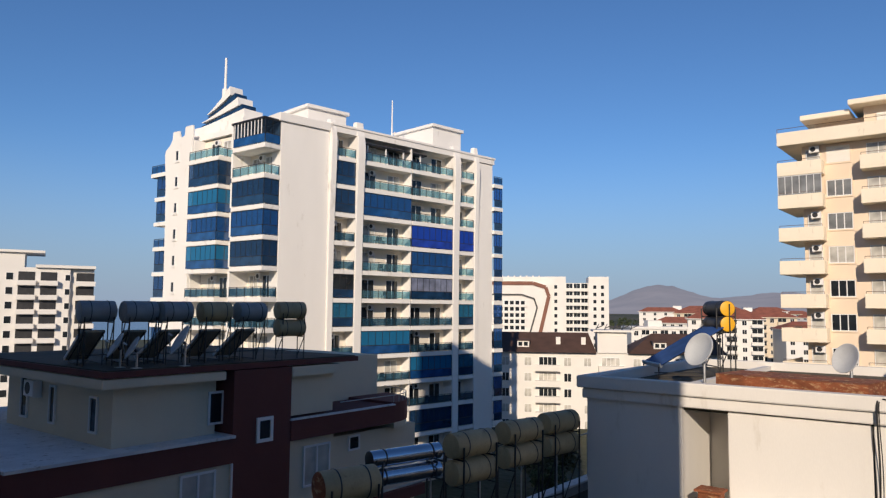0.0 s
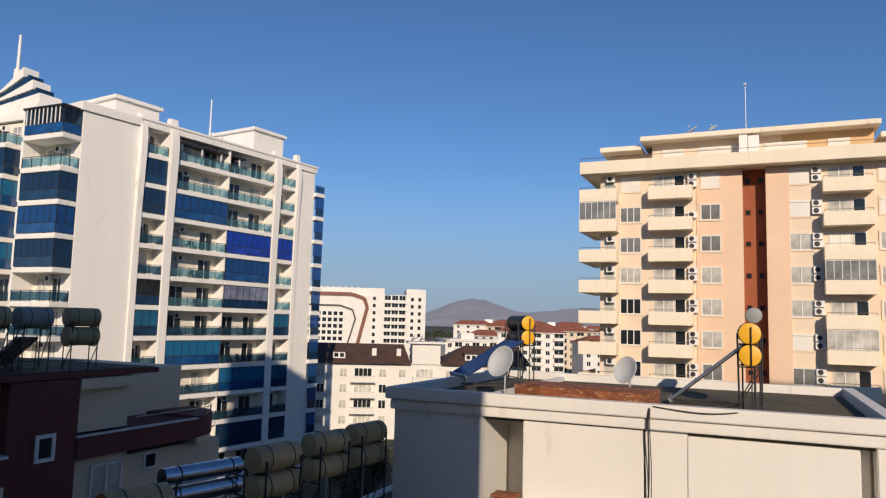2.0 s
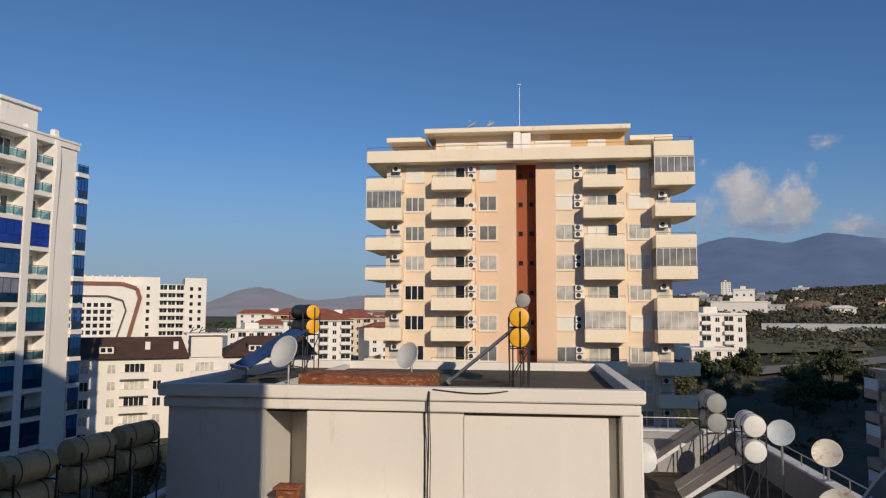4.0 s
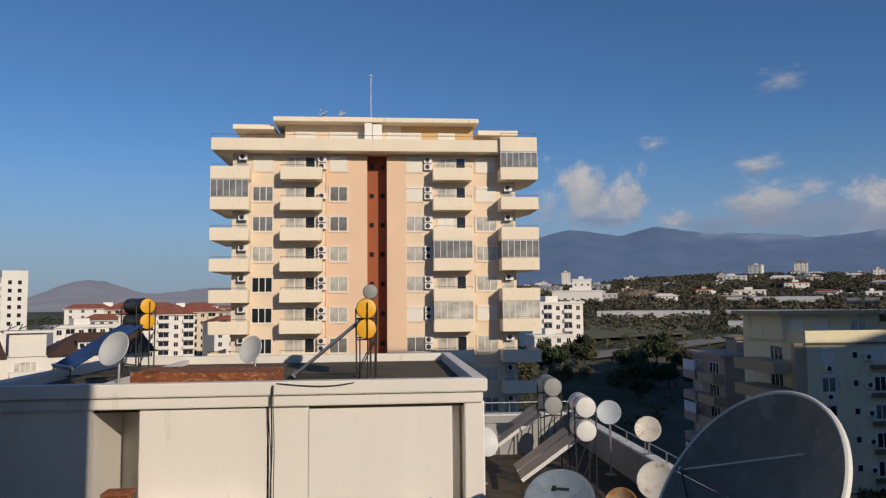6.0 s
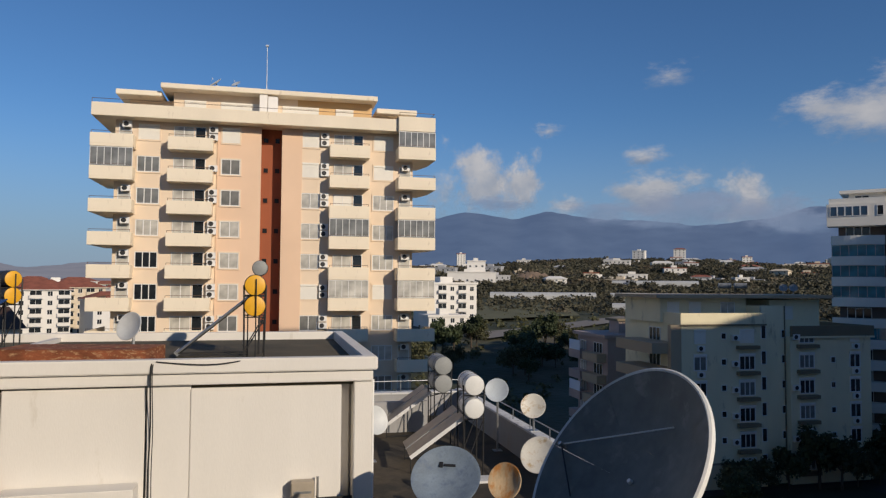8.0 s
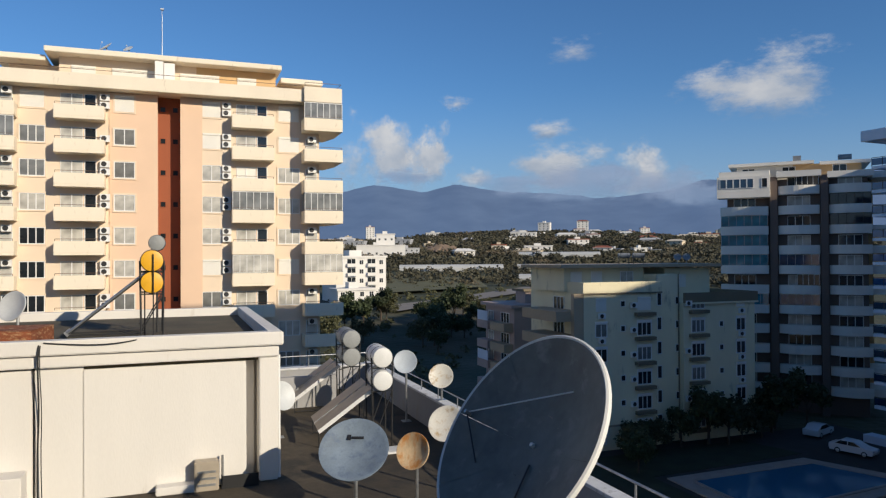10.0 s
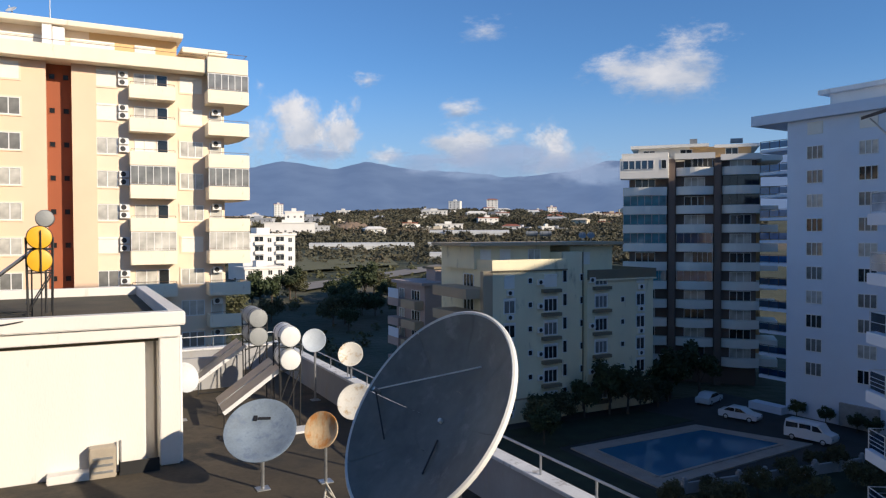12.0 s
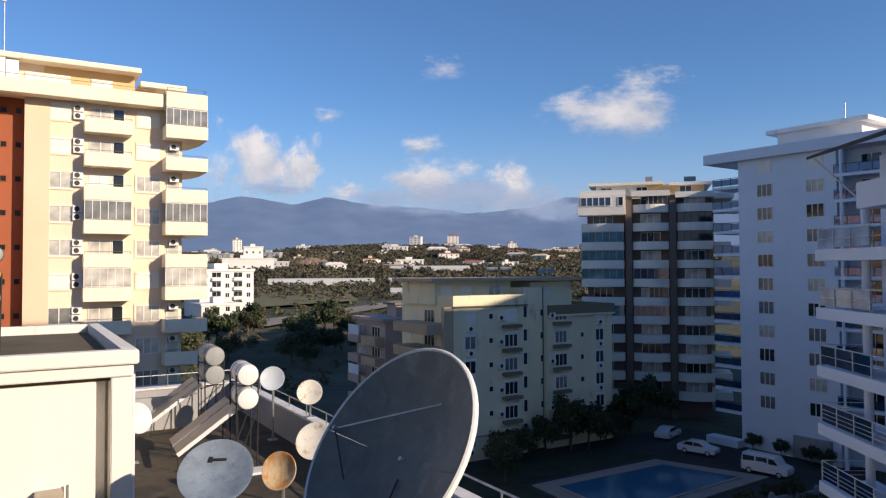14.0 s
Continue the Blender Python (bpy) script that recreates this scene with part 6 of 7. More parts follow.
ridge("mountain_range", 3300, 6, 40, lambda yaw: 80 * math.exp(-((yaw - 21.5) / 4.2) ** 2) + 72 * math.exp(-((yaw - 11) / 6) ** 2) + 30, 900, 0.3, HAZE_NEAR, "low brown hills with painted haze behind the town", 7.0)

# ---- haze painted as a glowing band along the horizon, all the way round ----
def haze_band():
    me = bpy.data.meshes.new("backdrop")
    seg, r, vs, fs = 96, 4760, [], []
    for k in range(seg):
        a = 2 * math.pi * k / seg
        vs += [(r * math.sin(a), r * math.cos(a), -20), (r * math.sin(a), r * math.cos(a), 1300)]
    for k in range(seg):
        j = (k + 1) % seg
        fs.append((2 * k, 2 * j, 2 * j + 1, 2 * k + 1))
    me.from_pydata(vs, [], fs)
    m, n, l, b = shader("horizon_haze_glow")
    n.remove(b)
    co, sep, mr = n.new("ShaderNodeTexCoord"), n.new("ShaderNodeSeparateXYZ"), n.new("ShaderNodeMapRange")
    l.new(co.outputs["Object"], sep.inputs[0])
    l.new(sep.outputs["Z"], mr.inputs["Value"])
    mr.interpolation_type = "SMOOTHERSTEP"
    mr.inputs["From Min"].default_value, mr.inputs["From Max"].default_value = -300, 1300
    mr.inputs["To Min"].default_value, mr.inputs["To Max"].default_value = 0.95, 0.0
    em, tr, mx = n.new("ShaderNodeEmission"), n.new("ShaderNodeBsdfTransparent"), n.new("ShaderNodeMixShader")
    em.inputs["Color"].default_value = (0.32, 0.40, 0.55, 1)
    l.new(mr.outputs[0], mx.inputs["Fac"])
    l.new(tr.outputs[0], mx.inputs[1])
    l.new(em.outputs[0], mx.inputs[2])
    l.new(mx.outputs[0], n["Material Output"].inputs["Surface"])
    me.materials.append(m)
    ob = tagged(new("backdrop", me), "glowing band painted as pale blue horizon haze", "sky", "", "structure")
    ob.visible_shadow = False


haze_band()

# ---- glowing cloud sheets far behind the mountains, lit tops and shaded bases painted in ----
def cloud_material(name, seed, ragged, pale, shade, cover):
    m, n, l, b = shader(name)
    n.remove(b)
    co, mp = n.new("ShaderNodeTexCoord"), n.new("ShaderNodeMapping")
    l.new(co.outputs["Generated"], mp.inputs["Vector"])
    mp.inputs["Location"].default_value = (seed, seed * 1.7, 0)
    tx = n.new("ShaderNodeTexNoise")
    tx.inputs["Scale"].default_value, tx.inputs["Detail"].default_value, tx.inputs["Roughness"].default_value = 2.6, 10, 0.66
    l.new(mp.outputs[0], tx.inputs["Vector"])
    # distance from the middle of the sheet
    sub = n.new("ShaderNodeVectorMath")
    sub.operation = "DISTANCE"
    sub.inputs[1].default_value = (0.5, 0.5, 0.5)
    mp2 = n.new("ShaderNodeMapping")
    l.new(co.outputs["UV"], mp2.inputs["Vector"])
    mp2.inputs["Location"].default_value = (0, 0, 0.5)
    l.new(mp2.outputs[0], sub.inputs[0])
    fall = n.new("ShaderNodeMapRange")
    fall.inputs["From Min"].default_value, fall.inputs["From Max"].default_value = 0.05, 0.5
    fall.inputs["To Min"].default_value, fall.inputs["To Max"].default_value = 0.52, -0.25
    l.new(sub.outputs["Value"], fall.inputs["Value"])
    add = n.new("ShaderNodeMath")
    add.operation = "MULTIPLY_ADD"
    add.inputs[1].default_value = 1.9
    l.new(tx.outputs["Fac"], add.inputs[0])
    l.new(fall.outputs[0], add.inputs[2])
    al = n.new("ShaderNodeMapRange")
    al.interpolation_type = "SMOOTHSTEP"
    al.inputs["From Min"].default_value, al.inputs["From Max"].default_value = 1.0, 1.0 + ragged * 2.2
    al.inputs["To Max"].default_value = cover
    l.new(add.outputs[0], al.inputs["Value"])
    # Pale top and darker base paint the sun's light onto the cloud.
    cr = n.new("ShaderNodeValToRGB")
    cr.color_ramp.elements[0].position, cr.color_ramp.elements[0].color = 0.35, (*shade, 1)
    cr.color_ramp.elements[1].position, cr.color_ramp.elements[1].color = 0.7, (*pale, 1)
    t2 = n.new("ShaderNodeTexNoise")
    t2.inputs["Scale"].default_value, t2.inputs["Detail"].default_value = 4.5, 6
    l.new(mp.outputs[0], t2.inputs["Vector"])
    sep = n.new("ShaderNodeSeparateXYZ")
    l.new(co.outputs["UV"], sep.inputs[0])
    mixv = n.new("ShaderNodeMath")
    mixv.operation = "MULTIPLY_ADD"
    l.new(sep.outputs["Y"], mixv.inputs[0])
    mixv.inputs[1].default_value = 0.5
    hv = n.new("ShaderNodeMath")
    hv.operation = "MULTIPLY"
    l.new(t2.outputs["Fac"], hv.inputs[0])
    hv.inputs[1].default_value = 0.6
    l.new(hv.outputs[0], mixv.inputs[2])
    l.new(mixv.outputs[0], cr.inputs["Fac"])
    em, tr, mx = n.new("ShaderNodeEmission"), n.new("ShaderNodeBsdfTransparent"), n.new("ShaderNodeMixShader")
    l.new(cr.outputs["Color"], em.inputs["Color"])
    foot = n.new("ShaderNodeMapRange")  # the base dissolves into thin air
    foot.interpolation_type = "SMOOTHSTEP"
    foot.inputs["From Min"].default_value, foot.inputs["From Max"].default_value = 0.1, 0.34
    l.new(sep.outputs["Y"], foot.inputs["Value"])
    fade = n.new("ShaderNodeMath")
    fade.operation = "MULTIPLY"
    l.new(al.outputs[0], fade.inputs[0])
    l.new(foot.outputs[0], fade.inputs[1])
    l.new(fade.outputs[0], mx.inputs["Fac"])
    l.new(tr.outputs[0], mx.inputs[1])
    l.new(em.outputs[0], mx.inputs[2])
    l.new(mx.outputs[0], n["Material Output"].inputs["Surface"])
    return m


def cloud(yaw, elev, w, h, seed, ragged=0.22, dist=4650, pale=(0.74, 0.69, 0.68), shade=(0.27, 0.33, 0.45), cover=0.9, label="glowing sheet painted as a cream cumulus cloud above the mountains"):
    """A sheet of cloud at the edge of the world; yaw and elevation in degrees, size in metres."""
    me = bpy.data.meshes.new("cloud")
    me.from_pydata([(-w / 2, 0, -h / 2), (w / 2, 0, -h / 2), (w / 2, 0, h / 2), (-w / 2, 0, h / 2)], [], [(0, 1, 2, 3)])
    uv = me.uv_layers.new()
    for i, c in enumerate(((0, 0), (1, 0), (1, 1), (0, 1))):
        uv.data[i].uv = c
    me.materials.append(cloud_material("cloud", seed, ragged, pale, shade, cover))
    ob = new("cloud", me)
    ob.matrix_world = pose(-dist * math.sin(radians(yaw)), dist * math.cos(radians(yaw)), 21 + dist * math.tan(radians(elev)), 0, 0, yaw)
    ob.visible_shadow = False
    return tagged(ob, label, "cloud", "clouds", "structure")


cloud(-15.63, 8.03, 848, 848, 1.3, 0.20)
cloud(-19.32, 7.89, 498, 633, 2.9, 0.20)
cloud(-29.85, 7.13, 1056, 597, 4.1, 0.22)
cloud(-36.37, 6.28, 592, 592, 5.7, 0.20)
cloud(-45.26, 12.14, 1409, 661, 7.2, 0.22)
cloud(-31.26, 15.68, 687, 275, 8.8, 0.40)
cloud(-21.57, 12.04, 318, 182, 9.9, 0.40)
cloud(-28.74, 9.84, 505, 229, 11.1, 0.35)
cloud(-23.08, 6.08, 365, 274, 12.3, 0.35)
cloud(-13.09, 7.53, 397, 397, 16.4, 0.45)
# lilac sheets that paint haze and thin cloud, hiding the range's far shoulder
for yaw, elev, w, h, seed in ((-26.5, 5.7, 700, 190, 13.9), (-31.5, 5.5, 900, 300, 15.2), (-36.5, 5.2, 800, 330, 17.7), (-40.5, 5.0, 600, 260, 19.1), (-17.5, 6.2, 420, 120, 21.3)):
    cloud(yaw, elev, w, h, seed, 0.2, 3100, (0.33, 0.38, 0.53), (0.24, 0.32, 0.48), 0.72, "glowing lilac veil painted as haze and low cloud")

# ---- foliage ----
LEAF = surface("dark_leaves", (0.045, 0.062, 0.022), 0.75, vary=0.35, scale=0.6, fine=5, bump=0.0, by_object=0.25)
FAR_LEAF = surface("distant_mixed_leaves", (0.088, 0.082, 0.052), 0.95, vary=0.45, scale=0.012, fine=0.25, bump=0.0, stain=(0.13, 0.10, 0.065), stain_amount=0.25)
LEAF2 = surface("olive_leaves", (0.085, 0.085, 0.035), 0.75, vary=0.35, scale=0.6, fine=5, bump=0.0, by_object=0.25)
BARK = surface("grey_brown_bark", (0.10, 0.075, 0.055), 0.9, vary=0.3, scale=3, fine=20, bump=0.4)


def tree_meshes(height, spread, leaves, seed, mat, leaf=0.32):
    rnd = random.Random(seed)
    tr = Build().tube((0, 0, 0), (0.05, 0.03, height * 0.42), 0.16 * height / 6, 0.09 * height / 6, 8)
    tips = []
    for k in range(9):
        a = k * 2.4 + rnd.uniform(-0.4, 0.4)
        h0 = height * rnd.uniform(0.22, 0.42)
        q = Vector((math.cos(a) * spread * rnd.uniform(0.35, 0.75), math.sin(a) * spread * rnd.uniform(0.35, 0.75), height * rnd.uniform(0.45, 0.92)))
        tr.tube((0, 0, h0), q, 0.055 * height / 6, 0.02, 6)
        tips.append(q)
    for k in range(5):
        a = rnd.uniform(0, 6.28)
        tips.append(Vector((math.cos(a) * spread * 0.8, math.sin(a) * spread * 0.8, height * rnd.uniform(0.4, 0.7))))
    verts, faces = [], []
    for k in range(leaves):
        c = tips[rnd.randrange(len(tips))]
        d = Vector((rnd.gauss(0, 1), rnd.gauss(0, 1), rnd.gauss(0, 0.8))).normalized() * (spread * 0.42 * rnd.random() ** 0.45)
        p = c + d
        if p.z < height * 0.16:
            continue
        s = leaf * rnd.uniform(0.6, 1.4)
        u = Vector((rnd.gauss(0, 1), rnd.gauss(0, 1), rnd.gauss(0, 1))).normalized()
        v = u.cross(Vector((rnd.gauss(0, 1), rnd.gauss(0, 1), rnd.gauss(0, 1)))).normalized()
        i = len(verts)
        verts += [p - u * s * 0.5, p + v * s * 0.3 + u * s * 0.05, p + u * s * 0.55, p - v * s * 0.3]
        faces.append((i, i + 1, i + 2, i + 3))
    me = bpy.data.meshes.new("crown")
    me.from_pydata(verts, [], faces)
    me.materials.append(mat)
    return tr.mesh("trunk", BARK, smooth=True), me


TREES = [tree_meshes(7, 2.6, 1900, 1, LEAF, 0.5), tree_meshes(6, 3.0, 1700, 2, LEAF2, 0.5), tree_meshes(9, 3.0, 2200, 3, LEAF, 0.6)]


def tree(x, y, kind, scale, label, group="trees"):
    tr, cr = TREES[kind]
    t = thing("tree", label, "tree", (x, y, land_height(x, y)), (x * 37 + y * 11) % 360, group)
    t.scale = (scale, scale, scale)
    part("trunk", tr, None, t)
    part("crown", cr, None, t)
    return t


rnd = random.Random(21)
for k in range(34):
    f = k / 33
    x, y = 30 + 55 * rnd.random(), 138 + 50 * rnd.random()
    tree(x, y, rnd.randrange(3), rnd.uniform(0.7, 1.25), "broad dark green tree in a scrubby grove", "grove trees")
for x, y, k, s in ((46, 63.6, 0, 0.6), (48.5, 64, 1, 0.55), (52, 64.2, 0, 0.7), (55.5, 64, 2, 0.75), (57.5, 63.2, 0, 0.85), (60, 63.8, 1, 0.6), (63, 64, 0, 0.6), (66, 65.5, 2, 0.8), (68, 67, 0, 0.9), (72, 66, 2, 0.8), (44, 61.5, 1, 0.6), (42, 58, 0, 0.6), (64.5, 67, 0, 0.8)):
    tree(x, y, k, s, "dark garden tree at the olive house", "garden trees")
for y in (44.2, 46.0, 49.5, 53.0):
    tree(73.2, y, 0, 0.33, "clipped dark shrub against the white tower", "shrubs")
for k in range(26):
    tree(37.5 + 26 * rnd.random(), 35 + 6 * rnd.random(), 1, rnd.uniform(0.2, 0.4), "low dark shrub behind the garden wall", "court shrubs")
tree(-42, 73, 1, 1.05, "sunlit olive-green tree beside the white tower", "street trees")
tree(-45, 77, 0, 0.9, "dark tree beside the white tower", "street trees")
tree(-39, 68, 0, 0.7, "dark tree beside the white tower", "street trees")


def palm(x, y, h, label):
    t = thing("palm_tree", label, "palm", (x, y, 0), 0, "palms")
    part("trunk", Build().tube((0, 0, 0), (0.15, 0.1, h), 0.2, 0.14, 10), BARK, t)
    for k in range(16):
        a = k * 2.399
        b = Build()
        prev = None
        for s in range(7):
            f = s / 6
            rr, zz = 2.4 * f, h + 1.0 * math.sin(f * 2.2) - 1.5 * f * f * (0.6 + 0.5 * (k % 3))
            wdt = 0.38 * math.sin(math.pi * min(1, f + 0.1)) + 0.03
            c = Vector((math.cos(a) * rr + 0.15, math.sin(a) * rr + 0.1, zz))
            sd = Vector((-math.sin(a), math.cos(a), 0)) * wdt
            cur = (b.bm.verts.new(c - sd - Vector((0, 0, wdt * 0.5))), b.bm.verts.new(c), b.bm.verts.new(c + sd - Vector((0, 0, wdt * 0.5))))
            if prev:
                b.bm.faces.new((prev[0], prev[1], cur[1], cur[0]))
                b.bm.faces.new((prev[1], prev[2], cur[2], cur[1]))
            prev = cur
        part("frond", b, LEAF, t)
    return t


palm(63.5, 70.5, 5.5, "dark palm tree in the shaded garden")
palm(66.5, 72.0, 5.0, "dark palm tree in the shaded garden")


def wood(name, count, place, size, mat, label, seed, leaves=26):
    """Woods too many to count: each crown a loose heap of leaf sprays, all in one mesh."""
    rnd = np.random.default_rng(seed)
    pick = random.Random(seed)
    spots = [place(pick) for _ in range(count)]
    base = np.array([(x, y, land_height(x, y)) for x, y in spots])
    s = size * rnd.uniform(0.5, 1.5, count) ** 1.2
    d = rnd.normal(size=(count, leaves, 3))
    d /= np.linalg.norm(d, axis=2, keepdims=True)
    d *= rnd.uniform(0.25, 1.0, (count, leaves, 1)) ** 0.6
    c = base[:, None, :] + d * (s[:, None, None] * np.array((0.85, 0.85, 0.6))) + np.array((0, 0, 0.62)) * s[:, None, None]
    u = rnd.normal(size=(count, leaves, 3)) * np.array((1, 1, 0.6))
    u /= np.linalg.norm(u, axis=2, keepdims=True)
    v = np.cross(u, rnd.normal(size=(count, leaves, 3)))
    v /= np.linalg.norm(v, axis=2, keepdims=True)
    q = (s[:, None] * rnd.uniform(0.16, 0.38, (count, leaves)))[..., None]
    verts = np.stack((c - u * q, c + v * q * 0.7, c + u * q, c - v * q * 0.7), axis=2).reshape(-1, 3)
    me = bpy.data.meshes.new(name)
    me.from_pydata(verts.tolist(), [], np.arange(len(verts)).reshape(-1, 4).tolist())
    me.materials.append(mat)
    return tagged(new(name, me), label, "trees", "", "stuff")


def polar(r0, r1, y0, y1):
    def place(rnd):
        r, a = r0 + (r1 - r0) * rnd.random() ** 0.8, radians(rnd.uniform(y0, y1))
        return -r * math.sin(a), r * math.cos(a)
    return place


wood("woods", 11000, polar(430, 900, -52, -8), 2.6, FAR_LEAF, "dense dark green woods on the hill slopes", 5)
wood("orchard", 2600, polar(300, 520, -50, -8), 1.9, FAR_LEAF, "olive orchards and scrub below the hill", 6)
wood("woods", 5000, polar(850, 1900, -52, 0), 3.6, FAR_LEAF, "dark woods along the ridge", 8)
wood("shrubs", 700, polar(110, 300, -40, 12), 1.3, LEAF2, "scattered scrub on waste ground", 9)
wood("town_trees", 600, polar(150, 900, 5, 40), 2.8, LEAF, "street trees between the town's houses", 10)

# ---- quarry face, road, field ----
EARTH = surface("bare_orange_earth", (0.27, 0.19, 0.125), 0.95, vary=0.3, scale=0.08, fine=0.6, bump=0.3, stain=(0.16, 0.12, 0.07), stain_amount=0.2)
q = Build()
grid = []
for k in range(40):
    a = radians(-18.5 - 3.7 * k / 39)
    top = 7.5 * math.sin(math.pi * (k + 0.3) / 39.6) ** 0.6
    row = []
    for j in range(7):
        nz = noise.fractal(Vector((k * 0.28, j * 0.5, 9)), 0.8, 2.0, 4)
        r = 552 + j * 3.5 + nz * 7
        x, y = -r * math.sin(a), r * math.cos(a)
        row.append(q.bm.verts.new((x, y, land_height(x, y) - 1.0 + top * (j / 6) ** 0.6 * (1 + 0.25 * nz))))
    grid.append(row)
for u, w in zip(grid, grid[1:]):
    for j in range(6):
        q.bm.faces.new((u[j], w[j], w[j + 1], u[j + 1]))
bmesh.ops.recalc_face_normals(q.bm, faces=q.bm.faces)
solid("quarry_face", q, EARTH, "bare orange earth cutting in the hillside", "earth bank", "structure")
FIELD = surface("dry_field", (0.12, 0.115, 0.055), 0.95, vary=0.2, scale=0.05, fine=1.0, bump=0.1)
fl = Build()
vs = [fl.bm.verts.new((x, y, land_height(x, y) + 1.2)) for x, y in ((72, 255), (120, 268), (140, 330), (92, 330))]
fl.bm.faces.new(vs)
solid("field", fl, FIELD, "flat dry field beside the main road", "field", "structure")
road = Build()
pts = [(58, 205), (70, 213), (86, 222), (108, 238), (140, 262)]
for (x0, y0), (x1, y1) in zip(pts, pts[1:]):
    d = Vector((x1 - x0, y1 - y0)).normalized()
    nx, ny = -d.y * 6, d.x * 6
    vs = [road.bm.verts.new((x, y, land_height(x, y) + 0.7)) for x, y in ((x0 - nx, y0 - ny), (x1 - nx, y1 - ny), (x1 + nx, y1 + ny), (x0 + nx, y0 + ny))]
    road.bm.faces.new(vs)
ROADM = surface("pale_road", (0.22, 0.20, 0.18), 0.9, vary=0.15, scale=0.1, fine=2, bump=0.1)
solid("road", road, ROADM, "pale main road crossing the valley", "road", "structure")


# ---- houses and blocks of the town ----
def block(x, y, turn, w, d, h, storeys, cols, mat, label, roof_mat=None, roof="flat", balconies=False, base=None, group="town blocks", glass=None, win=(1.3, 1.4)):
    z0 = land_height(x, y) if base is None else base
    t = thing("apartment_block", label, "building", (x, y, z0 - 0.5), turn, group)
    part("wall", Build().box(0, w, 0, d, 0, h), mat, t)
    rm = roof_mat or mat
    if roof == "hip":
        b = Build()
        o = 0.7
        v = [b.bm.verts.new(p) for p in ((-o, -o, h), (w + o, -o, h), (w + o, d + o, h), (-o, d + o, h), (d * 0.35, d / 2, h + d * 0.2), (w - d * 0.35, d / 2, h + d * 0.2))]
        for f in ((0, 1, 5, 4), (1, 2, 5), (2, 3, 4, 5), (3, 0, 4), (3, 2, 1, 0)):
            b.bm.faces.new([v[i] for i in f])
        part("roof", b, rm, t)
        part("eave", Build().box(-o, w + o, -o, d + o, h - 0.25, h - 0.01), mat, t)
    else:
        part("roof", Build().box(-0.4, w + 0.4, -0.4, d + 0.4, h, h + 0.7), rm, t)
        part("roof_box", Build().box(w * 0.35, w * 0.6, d * 0.3, d * 0.7, h + 0.7, h + 2.6), mat, t)
    sh = h / storeys
    for s in range(storeys):
        for c in range(cols):
            xc = w * (c + 0.5) / cols
            if balconies and c % 2 == 1:
                part("balcony", Build().box(xc - w / cols * 0.48, xc + w / cols * 0.48, -1.1, 0, s * sh + 0.1, s * sh + 1.2), mat, t)
                window(t, xc, 0, s * sh + 0.2, w / cols * 0.8, sh * 0.82, panes=2, glass=GLASS_DARK, border=0.05, name="balcony_door")
            else:
                window(t, xc, 0, s * sh + 0.9, win[0], win[1], panes=2, glass=glass or GLASS_DARK)
    return t


rnd = random.Random(33)
RED_TILE = surface("red_roof_tile", (0.30, 0.10, 0.06), 0.85, vary=0.25, scale=0.5, fine=3, bump=0.2)
TOWN = [surface("town_white", (0.74, 0.71, 0.66), 0.85, vary=0.05, scale=0.2, bump=0.0), surface("town_cream", (0.66, 0.56, 0.42), 0.85, vary=0.05, scale=0.2, bump=0.0), surface("town_grey", (0.42, 0.42, 0.43), 0.85, vary=0.05, scale=0.2, bump=0.0)]
for k in range(30):
    yaw = 23.5 - 17.5 * ((k * 0.618) % 1)
    r = 230 + 14 * k + rnd.uniform(-8, 8)
    x, y = -r * math.sin(radians(yaw)), r * math.cos(radians(yaw))
    st = rnd.choice((5, 5, 6, 6))
    block(x, y, yaw + rnd.uniform(-14, 20), rnd.uniform(15, 24), 12, st * 2.9, st, rnd.choice((4, 5, 6)), TOWN[(0, 0, 0, 2, 1, 0)[k % 6]], "pale town apartment block under a red roof" if k % 3 else "pale flat-roofed town apartment block", RED_TILE if k % 3 else None, "hip" if k % 3 else "flat", k % 2 == 0)
# white block right of the tan tower, and the white house on the hill
block(50, 234, 8, 18, 14, 15.5, 5, 5, TOWN[0], "white five-storey block by the main road", TOWN[0], "flat", True)
block(48, 222, 8, 13, 8, 5.5, 2, 4, TOWN[0], "low white shop building by the main road", TOWN[0])
block(118, 488, -14, 34, 12, 7, 1, 6, TOWN[0], "long low white hall on the hillside", TOWN[0], base=22)
block(133, 490, -14, 13, 10, 15, 3, 3, TOWN[0], "white house standing out on the hillside", TOWN[0], base=22)
for k in range(95):
    yaw = -10 - 40 * rnd.random()
    r = rnd.choice((rnd.uniform(520, 900), rnd.uniform(560, 900), rnd.uniform(850, 1500)))
    x, y = -r * math.sin(radians(yaw)), r * math.cos(radians(yaw))
    tall = r > 900 and rnd.random() < 0.35
    w = rnd.uniform(10, 16) if tall else rnd.uniform(9, 26)
    st = rnd.randint(5, 8) if tall else rnd.randint(1, 2)
    block(x, y, yaw + rnd.uniform(-25, 25), w, 9, st * 3.0, st, max(2, int(w / 4)), TOWN[rnd.choice((0, 0, 0, 1, 2))], "small pale house among the hillside trees" if not tall else "distant pale apartment block on the ridge", RED_TILE if rnd.random() < 0.3 else None, "hip" if rnd.random() < 0.3 else "flat", group="hillside houses")
